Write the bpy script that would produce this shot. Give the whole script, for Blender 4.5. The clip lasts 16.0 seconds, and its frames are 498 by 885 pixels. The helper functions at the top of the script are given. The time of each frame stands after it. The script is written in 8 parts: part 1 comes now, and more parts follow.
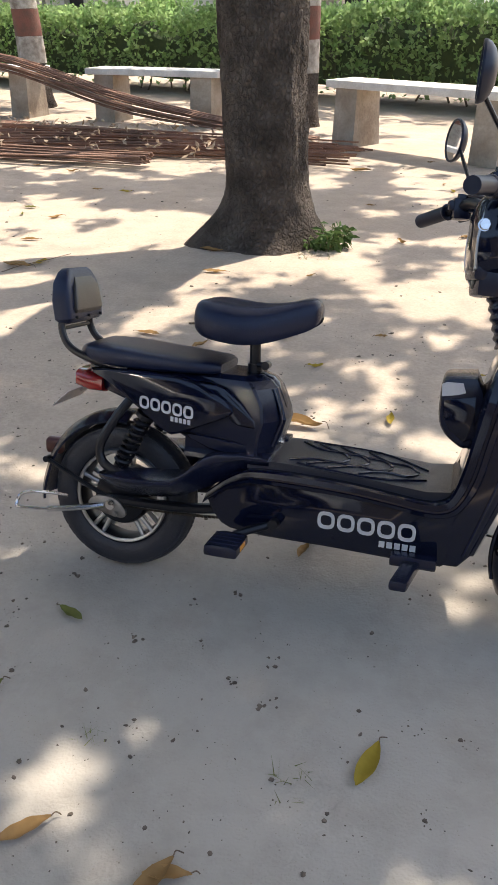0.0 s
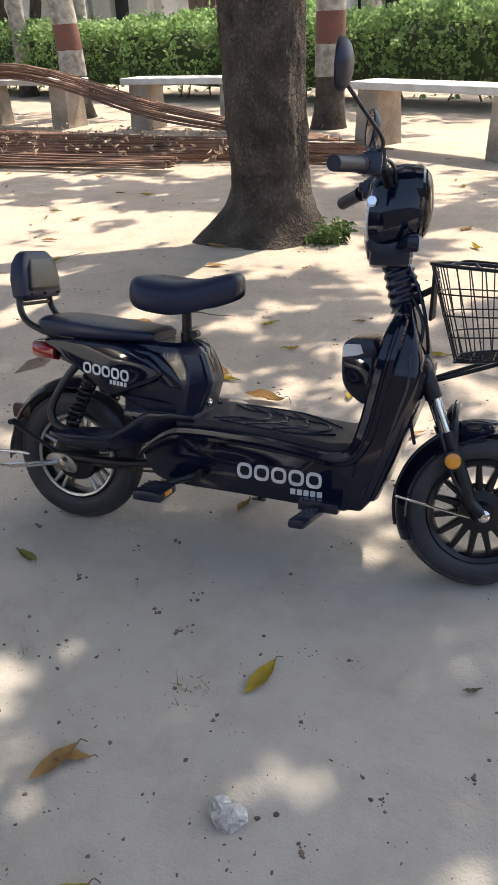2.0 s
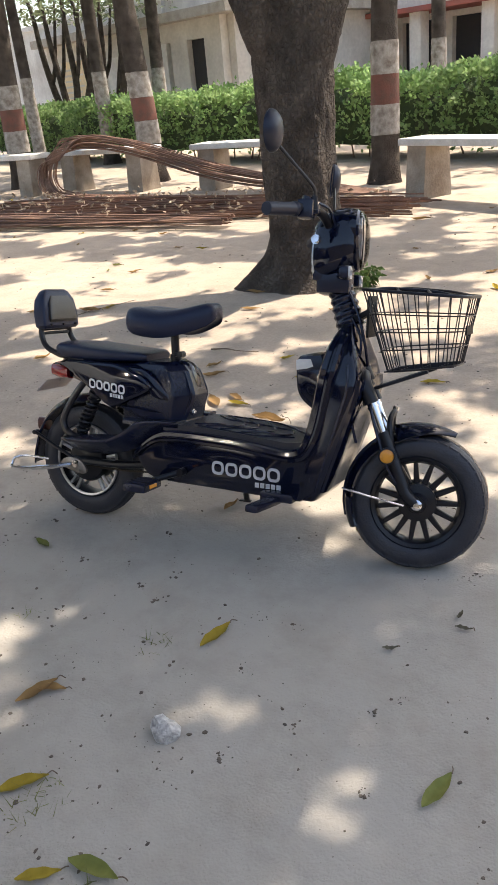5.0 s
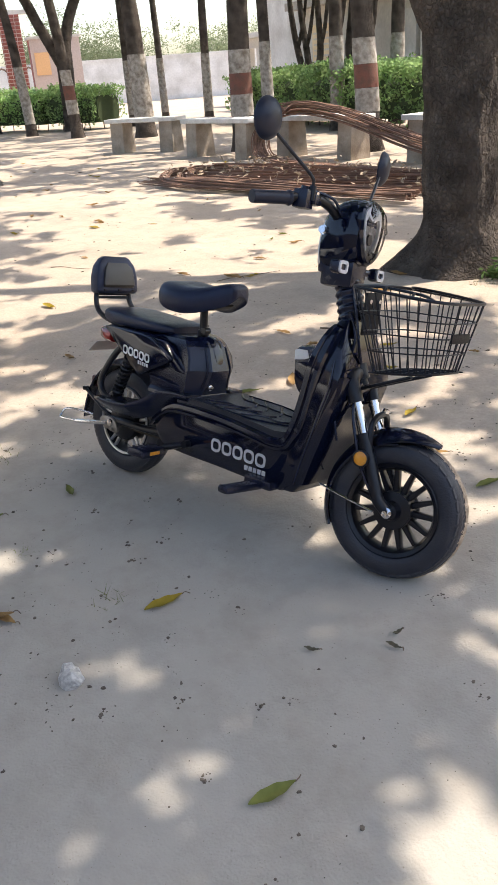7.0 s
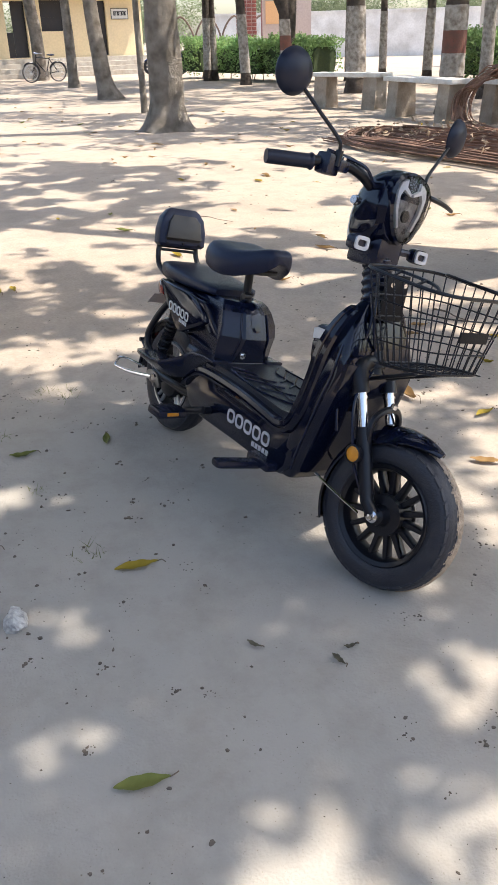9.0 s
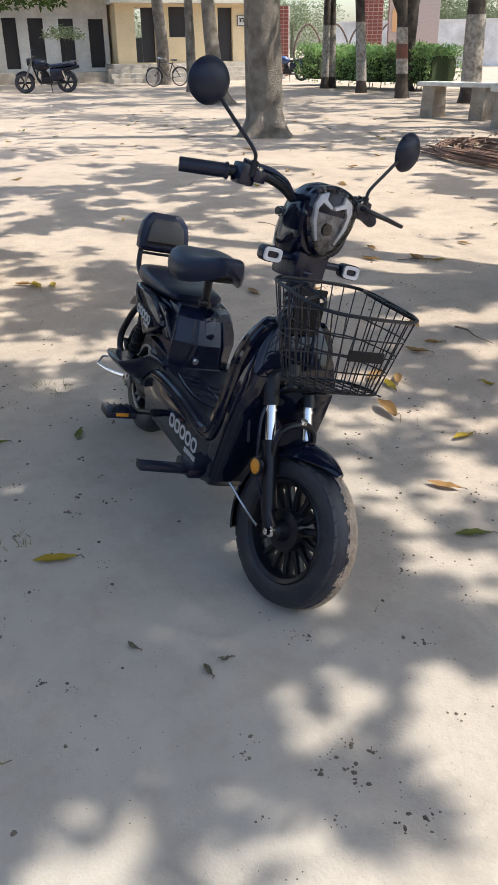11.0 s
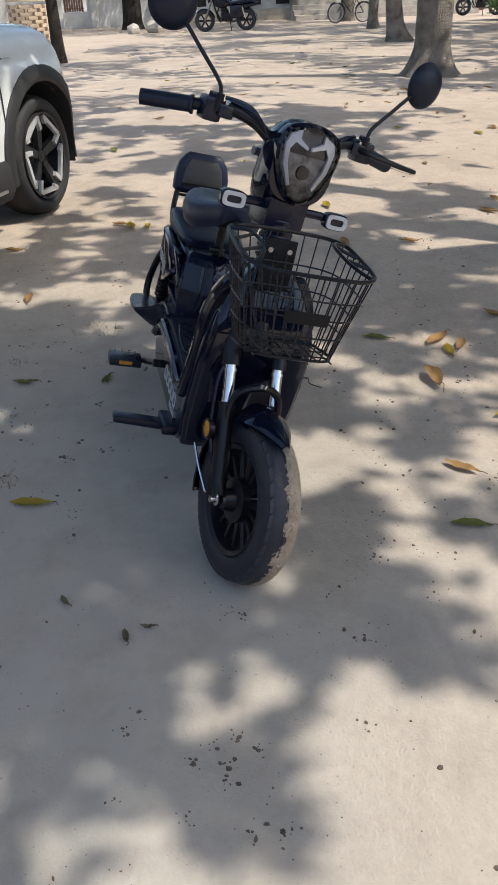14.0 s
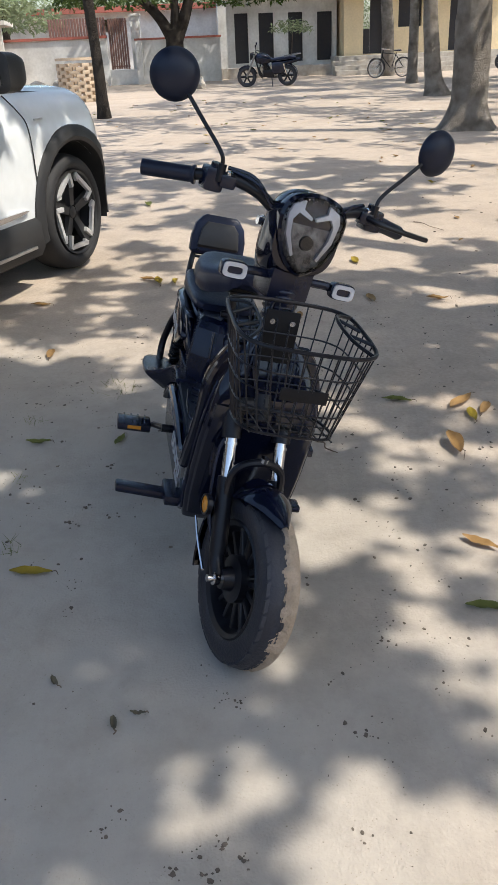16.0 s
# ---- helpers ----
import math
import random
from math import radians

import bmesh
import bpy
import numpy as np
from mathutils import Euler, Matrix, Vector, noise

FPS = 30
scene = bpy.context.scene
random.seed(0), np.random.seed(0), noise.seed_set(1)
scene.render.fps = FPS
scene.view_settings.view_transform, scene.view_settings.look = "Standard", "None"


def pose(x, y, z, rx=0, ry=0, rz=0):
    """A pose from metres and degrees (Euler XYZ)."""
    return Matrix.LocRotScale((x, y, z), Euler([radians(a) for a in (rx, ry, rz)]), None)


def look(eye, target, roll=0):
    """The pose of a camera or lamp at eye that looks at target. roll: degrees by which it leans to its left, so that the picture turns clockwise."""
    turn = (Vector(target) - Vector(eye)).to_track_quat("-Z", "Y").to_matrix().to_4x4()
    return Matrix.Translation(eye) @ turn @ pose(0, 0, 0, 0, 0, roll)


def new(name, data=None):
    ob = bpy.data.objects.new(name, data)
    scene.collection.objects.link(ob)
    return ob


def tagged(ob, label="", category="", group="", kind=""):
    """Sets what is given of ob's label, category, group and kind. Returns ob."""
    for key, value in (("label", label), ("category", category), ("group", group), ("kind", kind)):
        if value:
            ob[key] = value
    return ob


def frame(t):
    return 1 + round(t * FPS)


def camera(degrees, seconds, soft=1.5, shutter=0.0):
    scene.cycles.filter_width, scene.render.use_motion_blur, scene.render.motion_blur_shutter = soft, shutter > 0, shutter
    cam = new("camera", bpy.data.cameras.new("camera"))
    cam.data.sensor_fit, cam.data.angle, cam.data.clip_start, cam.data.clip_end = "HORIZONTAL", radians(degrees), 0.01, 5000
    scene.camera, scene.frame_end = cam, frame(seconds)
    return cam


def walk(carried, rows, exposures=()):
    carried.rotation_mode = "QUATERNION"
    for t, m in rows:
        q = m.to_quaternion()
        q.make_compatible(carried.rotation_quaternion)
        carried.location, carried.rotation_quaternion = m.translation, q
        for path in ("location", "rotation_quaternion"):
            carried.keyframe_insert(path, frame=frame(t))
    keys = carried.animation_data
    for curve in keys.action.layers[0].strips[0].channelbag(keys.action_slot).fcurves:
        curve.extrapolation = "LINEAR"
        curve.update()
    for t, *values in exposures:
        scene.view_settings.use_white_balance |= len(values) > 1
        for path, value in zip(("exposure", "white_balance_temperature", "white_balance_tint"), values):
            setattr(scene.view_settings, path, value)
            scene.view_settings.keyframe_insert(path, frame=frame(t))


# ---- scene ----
cam = camera(34.5, 16.0)
PATH = [
    (0, (0.155, 0.039, 1.354), (-0.507, 1.666, 0.398), -0.6),
    (0.5, (0.201, 0.024, 1.356), (-0.451, 1.65, 0.392), -0.7),
    (1, (0.297, 0.019, 1.358), (-0.391, 1.633, 0.398), -1.8),
    (1.5, (0.446, -0.02, 1.355), (-0.309, 1.565, 0.397), -2.8),
    (2, (0.566, -0.067, 1.344), (-0.226, 1.512, 0.404), -2.9),
    (2.5, (0.613, -0.134, 1.336), (-0.184, 1.483, 0.47), -2.3),
    (3, (0.696, -0.253, 1.322), (-0.048, 1.42, 0.517), -1.6),
    (3.5, (0.777, -0.355, 1.357), (0.085, 1.356, 0.586), -1.1),
    (4, (0.836, -0.34, 1.359), (0.131, 1.365, 0.588), -1.1),
    (4.5, (0.928, -0.317, 1.365), (0.119, 1.333, 0.576), -2.6),
    (5, (1.046, -0.266, 1.355), (0.049, 1.268, 0.547), -5.5),
    (5.2, (1.082, -0.238, 1.352), (0.018, 1.244, 0.532), -6.3),
    (7.3, (1.623, 0.241, 1.357), (0.199, 1.377, 0.531), -3.6),
    (7.5, (1.641, 0.309, 1.336), (0.19, 1.416, 0.518), -3.2),
    (8, (1.675, 0.452, 1.322), (0.158, 1.446, 0.477), -1.5),
    (8.5, (1.694, 0.535, 1.318), (0.132, 1.413, 0.43), -1.4),
    (9, (1.762, 0.631, 1.319), (0.16, 1.419, 0.418), -1.5),
    (9.5, (1.853, 0.75, 1.331), (0.224, 1.498, 0.444), -1.6),
    (9.7, (1.88, 0.787, 1.338), (0.245, 1.529, 0.457), -1.8),
    (11.8, (1.987, 1.302, 1.298), (0.267, 1.683, 0.351), -0.2),
    (12, (1.999, 1.342, 1.295), (0.285, 1.687, 0.326), -0.3),
    (12.5, (2.014, 1.404, 1.283), (0.31, 1.681, 0.273), -0.7),
    (13, (2.021, 1.462, 1.278), (0.32, 1.694, 0.252), -0.9),
    (13.5, (2.017, 1.538, 1.273), (0.304, 1.755, 0.264), -1.5),
    (14, (1.925, 1.629, 1.269), (0.191, 1.774, 0.282), -2.1),
    (14.5, (1.857, 1.727, 1.273), (0.117, 1.797, 0.289), -2.5),
    (15, (1.825, 1.807, 1.301), (0.061, 1.813, 0.358), -2.6),
    (15.5, (1.825, 1.786, 1.3), (0.04, 1.762, 0.398), -2.6),
    (16, (1.832, 1.725, 1.294), (0.04, 1.783, 0.408), -2.6),
]
walk(cam, [(t, look(eye, target, roll)) for t, eye, target, roll in PATH],
     exposures=((0.0, 1.73, 7100, 9), (2.0, 1.71, 7150, 9), (3.0, 1.73, 7150, 9), (3.5, 1.56, 7250, 9), (4.0, 1.55, 7250, 9), (4.5, 1.70, 7250, 9), (5.0, 1.71, 7250, 9), (8.0, 1.64, 6900, 9), (9.5, 1.63, 6750, 8), (12.0, 1.10, 6550, 6), (13.0, 1.08, 6550, 6), (14.0, 0.96, 6550, 6), (15.0, 1.08, 6550, 6), (16.0, 1.11, 6550, 6)))


# ---- daylight ----
SUN_TO = Vector((0.20, 0.48, 0.86)).normalized()
world = bpy.data.worlds.new("daylight")
scene.world = world
world.use_nodes = True
wn = world.node_tree
sky = wn.nodes.new("ShaderNodeTexSky")
sky.sky_type = "NISHITA"
sky.sun_disc = False
sky.sun_elevation = math.asin(SUN_TO.z)
sky.sun_rotation = math.atan2(SUN_TO.x, SUN_TO.y)
sky.air_density, sky.dust_density = 1.0, 2.4
wn.nodes["Background"].inputs["Strength"].default_value = 0.134
wn.links.new(sky.outputs[0], wn.nodes["Background"].inputs["Color"])
sun = new("sun", bpy.data.lights.new("sun", "SUN"))
sun.data.energy, sun.data.angle, sun.data.color = 2.7, radians(0.53), (1.0, 0.925, 0.84)
sun.matrix_world = look((0, 0, 30), Vector((0, 0, 30)) - SUN_TO)


# ---- materials ----
def material(name, base, rough=0.6, metal=0.0, second=None, scale=20.0, amount=0.5, bump=0.0, bump_scale=None,
             fine=None, coat=0.0, per_piece=0.0, spec=0.5):
    """A surface with colour variation at two scales, uneven roughness and a fine relief."""
    m = bpy.data.materials.new(name)
    m.use_nodes = True
    nt = m.node_tree
    b = nt.nodes["Principled BSDF"]
    b.inputs["Metallic"].default_value = metal
    b.inputs["Coat Weight"].default_value = coat
    b.inputs["Coat Roughness"].default_value = 0.06
    b.inputs["Specular IOR Level"].default_value = spec
    co = nt.nodes.new("ShaderNodeTexCoord")
    n1 = nt.nodes.new("ShaderNodeTexNoise")
    n1.inputs["Scale"].default_value, n1.inputs["Detail"].default_value = scale, 8
    n2 = nt.nodes.new("ShaderNodeTexNoise")
    n2.inputs["Scale"].default_value, n2.inputs["Detail"].default_value = (fine or scale * 9), 4
    for n in (n1, n2):
        nt.links.new(co.outputs["Object"], n.inputs["Vector"])
    r1 = nt.nodes.new("ShaderNodeMapRange")
    r1.inputs["From Min"].default_value, r1.inputs["From Max"].default_value = 0.35, 0.68
    nt.links.new(n1.outputs["Fac"], r1.inputs["Value"])
    mix = nt.nodes.new("ShaderNodeMix")
    mix.data_type = "RGBA"
    mix.inputs["A"].default_value = (*base, 1)
    mix.inputs["B"].default_value = (*(second or [c * 0.7 for c in base]), 1)
    mul = nt.nodes.new("ShaderNodeMath")
    mul.operation = "MULTIPLY"
    mul.inputs[1].default_value = amount
    nt.links.new(r1.outputs[0], mul.inputs[0])
    nt.links.new(mul.outputs[0], mix.inputs["Factor"])
    grain = nt.nodes.new("ShaderNodeHueSaturation")
    gm = nt.nodes.new("ShaderNodeMapRange")
    gm.inputs["To Min"].default_value, gm.inputs["To Max"].default_value = 1 - 0.25 * amount, 1 + 0.25 * amount
    nt.links.new(n2.outputs["Fac"], gm.inputs["Value"])
    if per_piece:
        oi = nt.nodes.new("ShaderNodeObjectInfo")
        geo = nt.nodes.new("ShaderNodeNewGeometry")
        add = nt.nodes.new("ShaderNodeMath")
        add.operation = "ADD"
        nt.links.new(oi.outputs["Random"], add.inputs[0])
        nt.links.new(geo.outputs["Random Per Island"], add.inputs[1])
        pm = nt.nodes.new("ShaderNodeMapRange")
        pm.inputs["From Max"].default_value = 2.0
        pm.inputs["To Min"].default_value, pm.inputs["To Max"].default_value = 1 - per_piece, 1 + per_piece
        nt.links.new(add.outputs[0], pm.inputs["Value"])
        both = nt.nodes.new("ShaderNodeMath")
        both.operation = "MULTIPLY"
        nt.links.new(gm.outputs[0], both.inputs[0])
        nt.links.new(pm.outputs[0], both.inputs[1])
        nt.links.new(both.outputs[0], grain.inputs["Value"])
    else:
        nt.links.new(gm.outputs[0], grain.inputs["Value"])
    nt.links.new(mix.outputs["Result"], grain.inputs["Color"])
    nt.links.new(grain.outputs[0], b.inputs["Base Color"])
    rr = nt.nodes.new("ShaderNodeMapRange")
    rr.inputs["To Min"].default_value, rr.inputs["To Max"].default_value = max(rough - 0.12 * amount, 0.02), min(rough + 0.12 * amount, 1)
    nt.links.new(n1.outputs["Fac"], rr.inputs["Value"])
    nt.links.new(rr.outputs[0], b.inputs["Roughness"])
    if bump:
        n3 = nt.nodes.new("ShaderNodeTexNoise")
        n3.inputs["Scale"].default_value, n3.inputs["Detail"].default_value = bump_scale or scale * 4, 6
        nt.links.new(co.outputs["Object"], n3.inputs["Vector"])
        bp = nt.nodes.new("ShaderNodeBump")
        bp.inputs["Strength"].default_value, bp.inputs["Distance"].default_value = min(bump, 1.0), 0.02
        nt.links.new(n3.outputs["Fac"], bp.inputs["Height"])
        nt.links.new(bp.outputs[0], b.inputs["Normal"])
    return m


def leaf_material(name, base, second, per_piece=0.35, glow=0.35):
    m = material(name, base, 0.6, second=second, scale=6, amount=0.8, per_piece=per_piece, spec=0.15)
    nt = m.node_tree
    b = nt.nodes["Principled BSDF"]
    tr = nt.nodes.new("ShaderNodeBsdfTranslucent")
    nt.links.new(b.inputs["Base Color"].links[0].from_socket, tr.inputs["Color"])
    ms = nt.nodes.new("ShaderNodeMixShader")
    ms.inputs[0].default_value = glow
    nt.links.new(b.outputs[0], ms.inputs[1])
    nt.links.new(tr.outputs[0], ms.inputs[2])
    nt.links.new(ms.outputs[0], nt.nodes["Material Output"].inputs["Surface"])
    return m


def thin_lens(name):
    """Clear thin plastic: seen straight through, with a gloss that grows at grazing angles."""
    m = bpy.data.materials.new(name)
    m.use_nodes = True
    nt = m.node_tree
    nt.nodes.remove(nt.nodes["Principled BSDF"])
    tr, gl, fr, mx = [nt.nodes.new("ShaderNode" + k) for k in ("BsdfTransparent", "BsdfGlossy", "Fresnel", "MixShader")]
    gl.inputs["Roughness"].default_value = 0.03
    fr.inputs["IOR"].default_value = 1.38
    nt.links.new(fr.outputs[0], mx.inputs[0])
    nt.links.new(tr.outputs[0], mx.inputs[1])
    nt.links.new(gl.outputs[0], mx.inputs[2])
    nt.links.new(mx.outputs[0], nt.nodes["Material Output"].inputs["Surface"])
    return m


def ground_material():
    m = material("dry_sand", (0.435, 0.362, 0.296), 0.95, second=(0.372, 0.305, 0.246), scale=0.9, amount=0.9, fine=60, spec=0.12)
    nt = m.node_tree
    b = nt.nodes["Principled BSDF"]
    src = b.inputs["Base Color"].links[0].from_socket
    co = nt.nodes.new("ShaderNodeTexCoord")
    # a broad patch coloured greyer for trodden dust and for shade, uneven at its rim
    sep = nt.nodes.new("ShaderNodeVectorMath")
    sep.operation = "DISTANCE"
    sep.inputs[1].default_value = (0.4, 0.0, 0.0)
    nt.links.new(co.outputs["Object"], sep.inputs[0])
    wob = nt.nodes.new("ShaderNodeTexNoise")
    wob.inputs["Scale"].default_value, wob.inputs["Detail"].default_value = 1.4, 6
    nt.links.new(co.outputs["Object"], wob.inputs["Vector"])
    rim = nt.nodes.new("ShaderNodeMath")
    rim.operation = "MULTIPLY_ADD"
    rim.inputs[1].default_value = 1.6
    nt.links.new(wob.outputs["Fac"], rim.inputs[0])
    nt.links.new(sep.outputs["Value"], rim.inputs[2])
    dust_shade = nt.nodes.new("ShaderNodeMapRange")
    dust_shade.inputs["From Min"].default_value, dust_shade.inputs["From Max"].default_value = 2.3, 4.0
    dust_shade.inputs["To Min"].default_value, dust_shade.inputs["To Max"].default_value = 0.95, 0.0
    nt.links.new(rim.outputs[0], dust_shade.inputs["Value"])
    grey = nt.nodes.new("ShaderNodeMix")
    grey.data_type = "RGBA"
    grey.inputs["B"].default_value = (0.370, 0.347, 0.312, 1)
    nt.links.new(dust_shade.outputs[0], grey.inputs["Factor"])
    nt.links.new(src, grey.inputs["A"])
    # mottled scuffs at a hand's scale
    scuff = nt.nodes.new("ShaderNodeTexNoise")
    scuff.inputs["Scale"].default_value, scuff.inputs["Detail"].default_value, scuff.inputs["Roughness"].default_value = 4.5, 12, 0.68
    nt.links.new(co.outputs["Object"], scuff.inputs["Vector"])
    worn = nt.nodes.new("ShaderNodeMapRange")
    worn.inputs["From Min"].default_value, worn.inputs["From Max"].default_value = 0.46, 0.66
    worn.inputs["To Max"].default_value = 0.42
    nt.links.new(scuff.outputs["Fac"], worn.inputs["Value"])
    mott = nt.nodes.new("ShaderNodeMix")
    mott.data_type = "RGBA"
    mott.inputs["B"].default_value = (0.255, 0.222, 0.188, 1)
    nt.links.new(worn.outputs[0], mott.inputs["Factor"])
    nt.links.new(grey.outputs["Result"], mott.inputs["A"])
    # scattered dark specks and grit
    prev = mott.outputs["Result"]
    for sc, lo, hi, col in ((38.0, 0.0, 0.10, (0.16, 0.125, 0.09)), (95.0, 0.0, 0.16, (0.24, 0.19, 0.145)), (12.0, 0.0, 0.05, (0.13, 0.105, 0.075))):
        v = nt.nodes.new("ShaderNodeTexVoronoi")
        v.inputs["Scale"].default_value = sc
        nt.links.new(co.outputs["Object"], v.inputs["Vector"])
        gate = nt.nodes.new("ShaderNodeTexNoise")
        gate.inputs["Scale"].default_value = sc * 0.11
        nt.links.new(co.outputs["Object"], gate.inputs["Vector"])
        mr = nt.nodes.new("ShaderNodeMapRange")
        mr.inputs["From Min"].default_value, mr.inputs["From Max"].default_value = lo, hi
        mr.inputs["To Min"].default_value, mr.inputs["To Max"].default_value = 1, 0
        nt.links.new(v.outputs["Distance"], mr.inputs["Value"])
        g2 = nt.nodes.new("ShaderNodeMapRange")
        g2.inputs["From Min"].default_value, g2.inputs["From Max"].default_value = 0.44, 0.60
        nt.links.new(gate.outputs["Fac"], g2.inputs["Value"])
        mul = nt.nodes.new("ShaderNodeMath")
        mul.operation = "MULTIPLY"
        nt.links.new(mr.outputs[0], mul.inputs[0])
        nt.links.new(g2.outputs[0], mul.inputs[1])
        mx = nt.nodes.new("ShaderNodeMix")
        mx.data_type = "RGBA"
        nt.links.new(mul.outputs[0], mx.inputs["Factor"])
        nt.links.new(prev, mx.inputs["A"])
        mx.inputs["B"].default_value = (*col, 1)
        prev = mx.outputs["Result"]
    nt.links.new(prev, b.inputs["Base Color"])
    height = None
    for sc, w in ((3.0, 1.0), (9.0, 0.28), (30.0, 0.10), (150.0, 0.10)):
        n = nt.nodes.new("ShaderNodeTexNoise")
        n.inputs["Scale"].default_value, n.inputs["Detail"].default_value = sc, 5
        nt.links.new(co.outputs["Object"], n.inputs["Vector"])
        mm = nt.nodes.new("ShaderNodeMath")
        mm.operation = "MULTIPLY_ADD"
        mm.inputs[1].default_value = w
        nt.links.new(n.outputs["Fac"], mm.inputs[0])
        if height:
            nt.links.new(height, mm.inputs[2])
        height = mm.outputs[0]
    bp = nt.nodes.new("ShaderNodeBump")
    bp.inputs["Strength"].default_value, bp.inputs["Distance"].default_value = 0.6, 0.035
    nt.links.new(height, bp.inputs["Height"])
    nt.links.new(bp.outputs[0], b.inputs["Normal"])
    return m


def bark_material(name, base, second):
    m = material(name, base, 0.9, second=second, scale=5, amount=0.9, fine=40, spec=0.2)
    nt = m.node_tree
    b = nt.nodes["Principled BSDF"]
    co = nt.nodes.new("ShaderNodeTexCoord")
    mp = nt.nodes.new("ShaderNodeMapping")
    mp.inputs["Scale"].default_value = (24, 24, 17)
    nt.links.new(co.outputs["Object"], mp.inputs["Vector"])
    v = nt.nodes.new("ShaderNodeTexVoronoi")
    v.feature = "DISTANCE_TO_EDGE"
    v.inputs["Scale"].default_value = 2.2
    ns = nt.nodes.new("ShaderNodeTexNoise")
    ns.inputs["Scale"].default_value, ns.inputs["Detail"].default_value = 2.5, 8
    nt.links.new(mp.outputs[0], ns.inputs["Vector"])
    mx = nt.nodes.new("ShaderNodeMix")
    mx.data_type = "VECTOR"
    mx.inputs["Factor"].default_value = 0.35
    nt.links.new(mp.outputs[0], mx.inputs["A"])
    nt.links.new(ns.outputs["Color"], mx.inputs["B"])
    nt.links.new(mx.outputs["Result"], v.inputs["Vector"])
    cr = nt.nodes.new("ShaderNodeMapRange")
    cr.inputs["From Max"].default_value = 0.18
    nt.links.new(v.outputs["Distance"], cr.inputs["Value"])
    mm = nt.nodes.new("ShaderNodeMath")
    mm.operation = "MULTIPLY_ADD"
    mm.inputs[1].default_value = 0.6
    nt.links.new(cr.outputs[0], mm.inputs[0])
    nt.links.new(ns.outputs["Fac"], mm.inputs[2])
    bp = nt.nodes.new("ShaderNodeBump")
    bp.inputs["Strength"].default_value, bp.inputs["Distance"].default_value = 1.0, 0.045
    nt.links.new(mm.outputs[0], bp.inputs["Height"])
    nt.links.new(bp.outputs[0], b.inputs["Normal"])
    return m


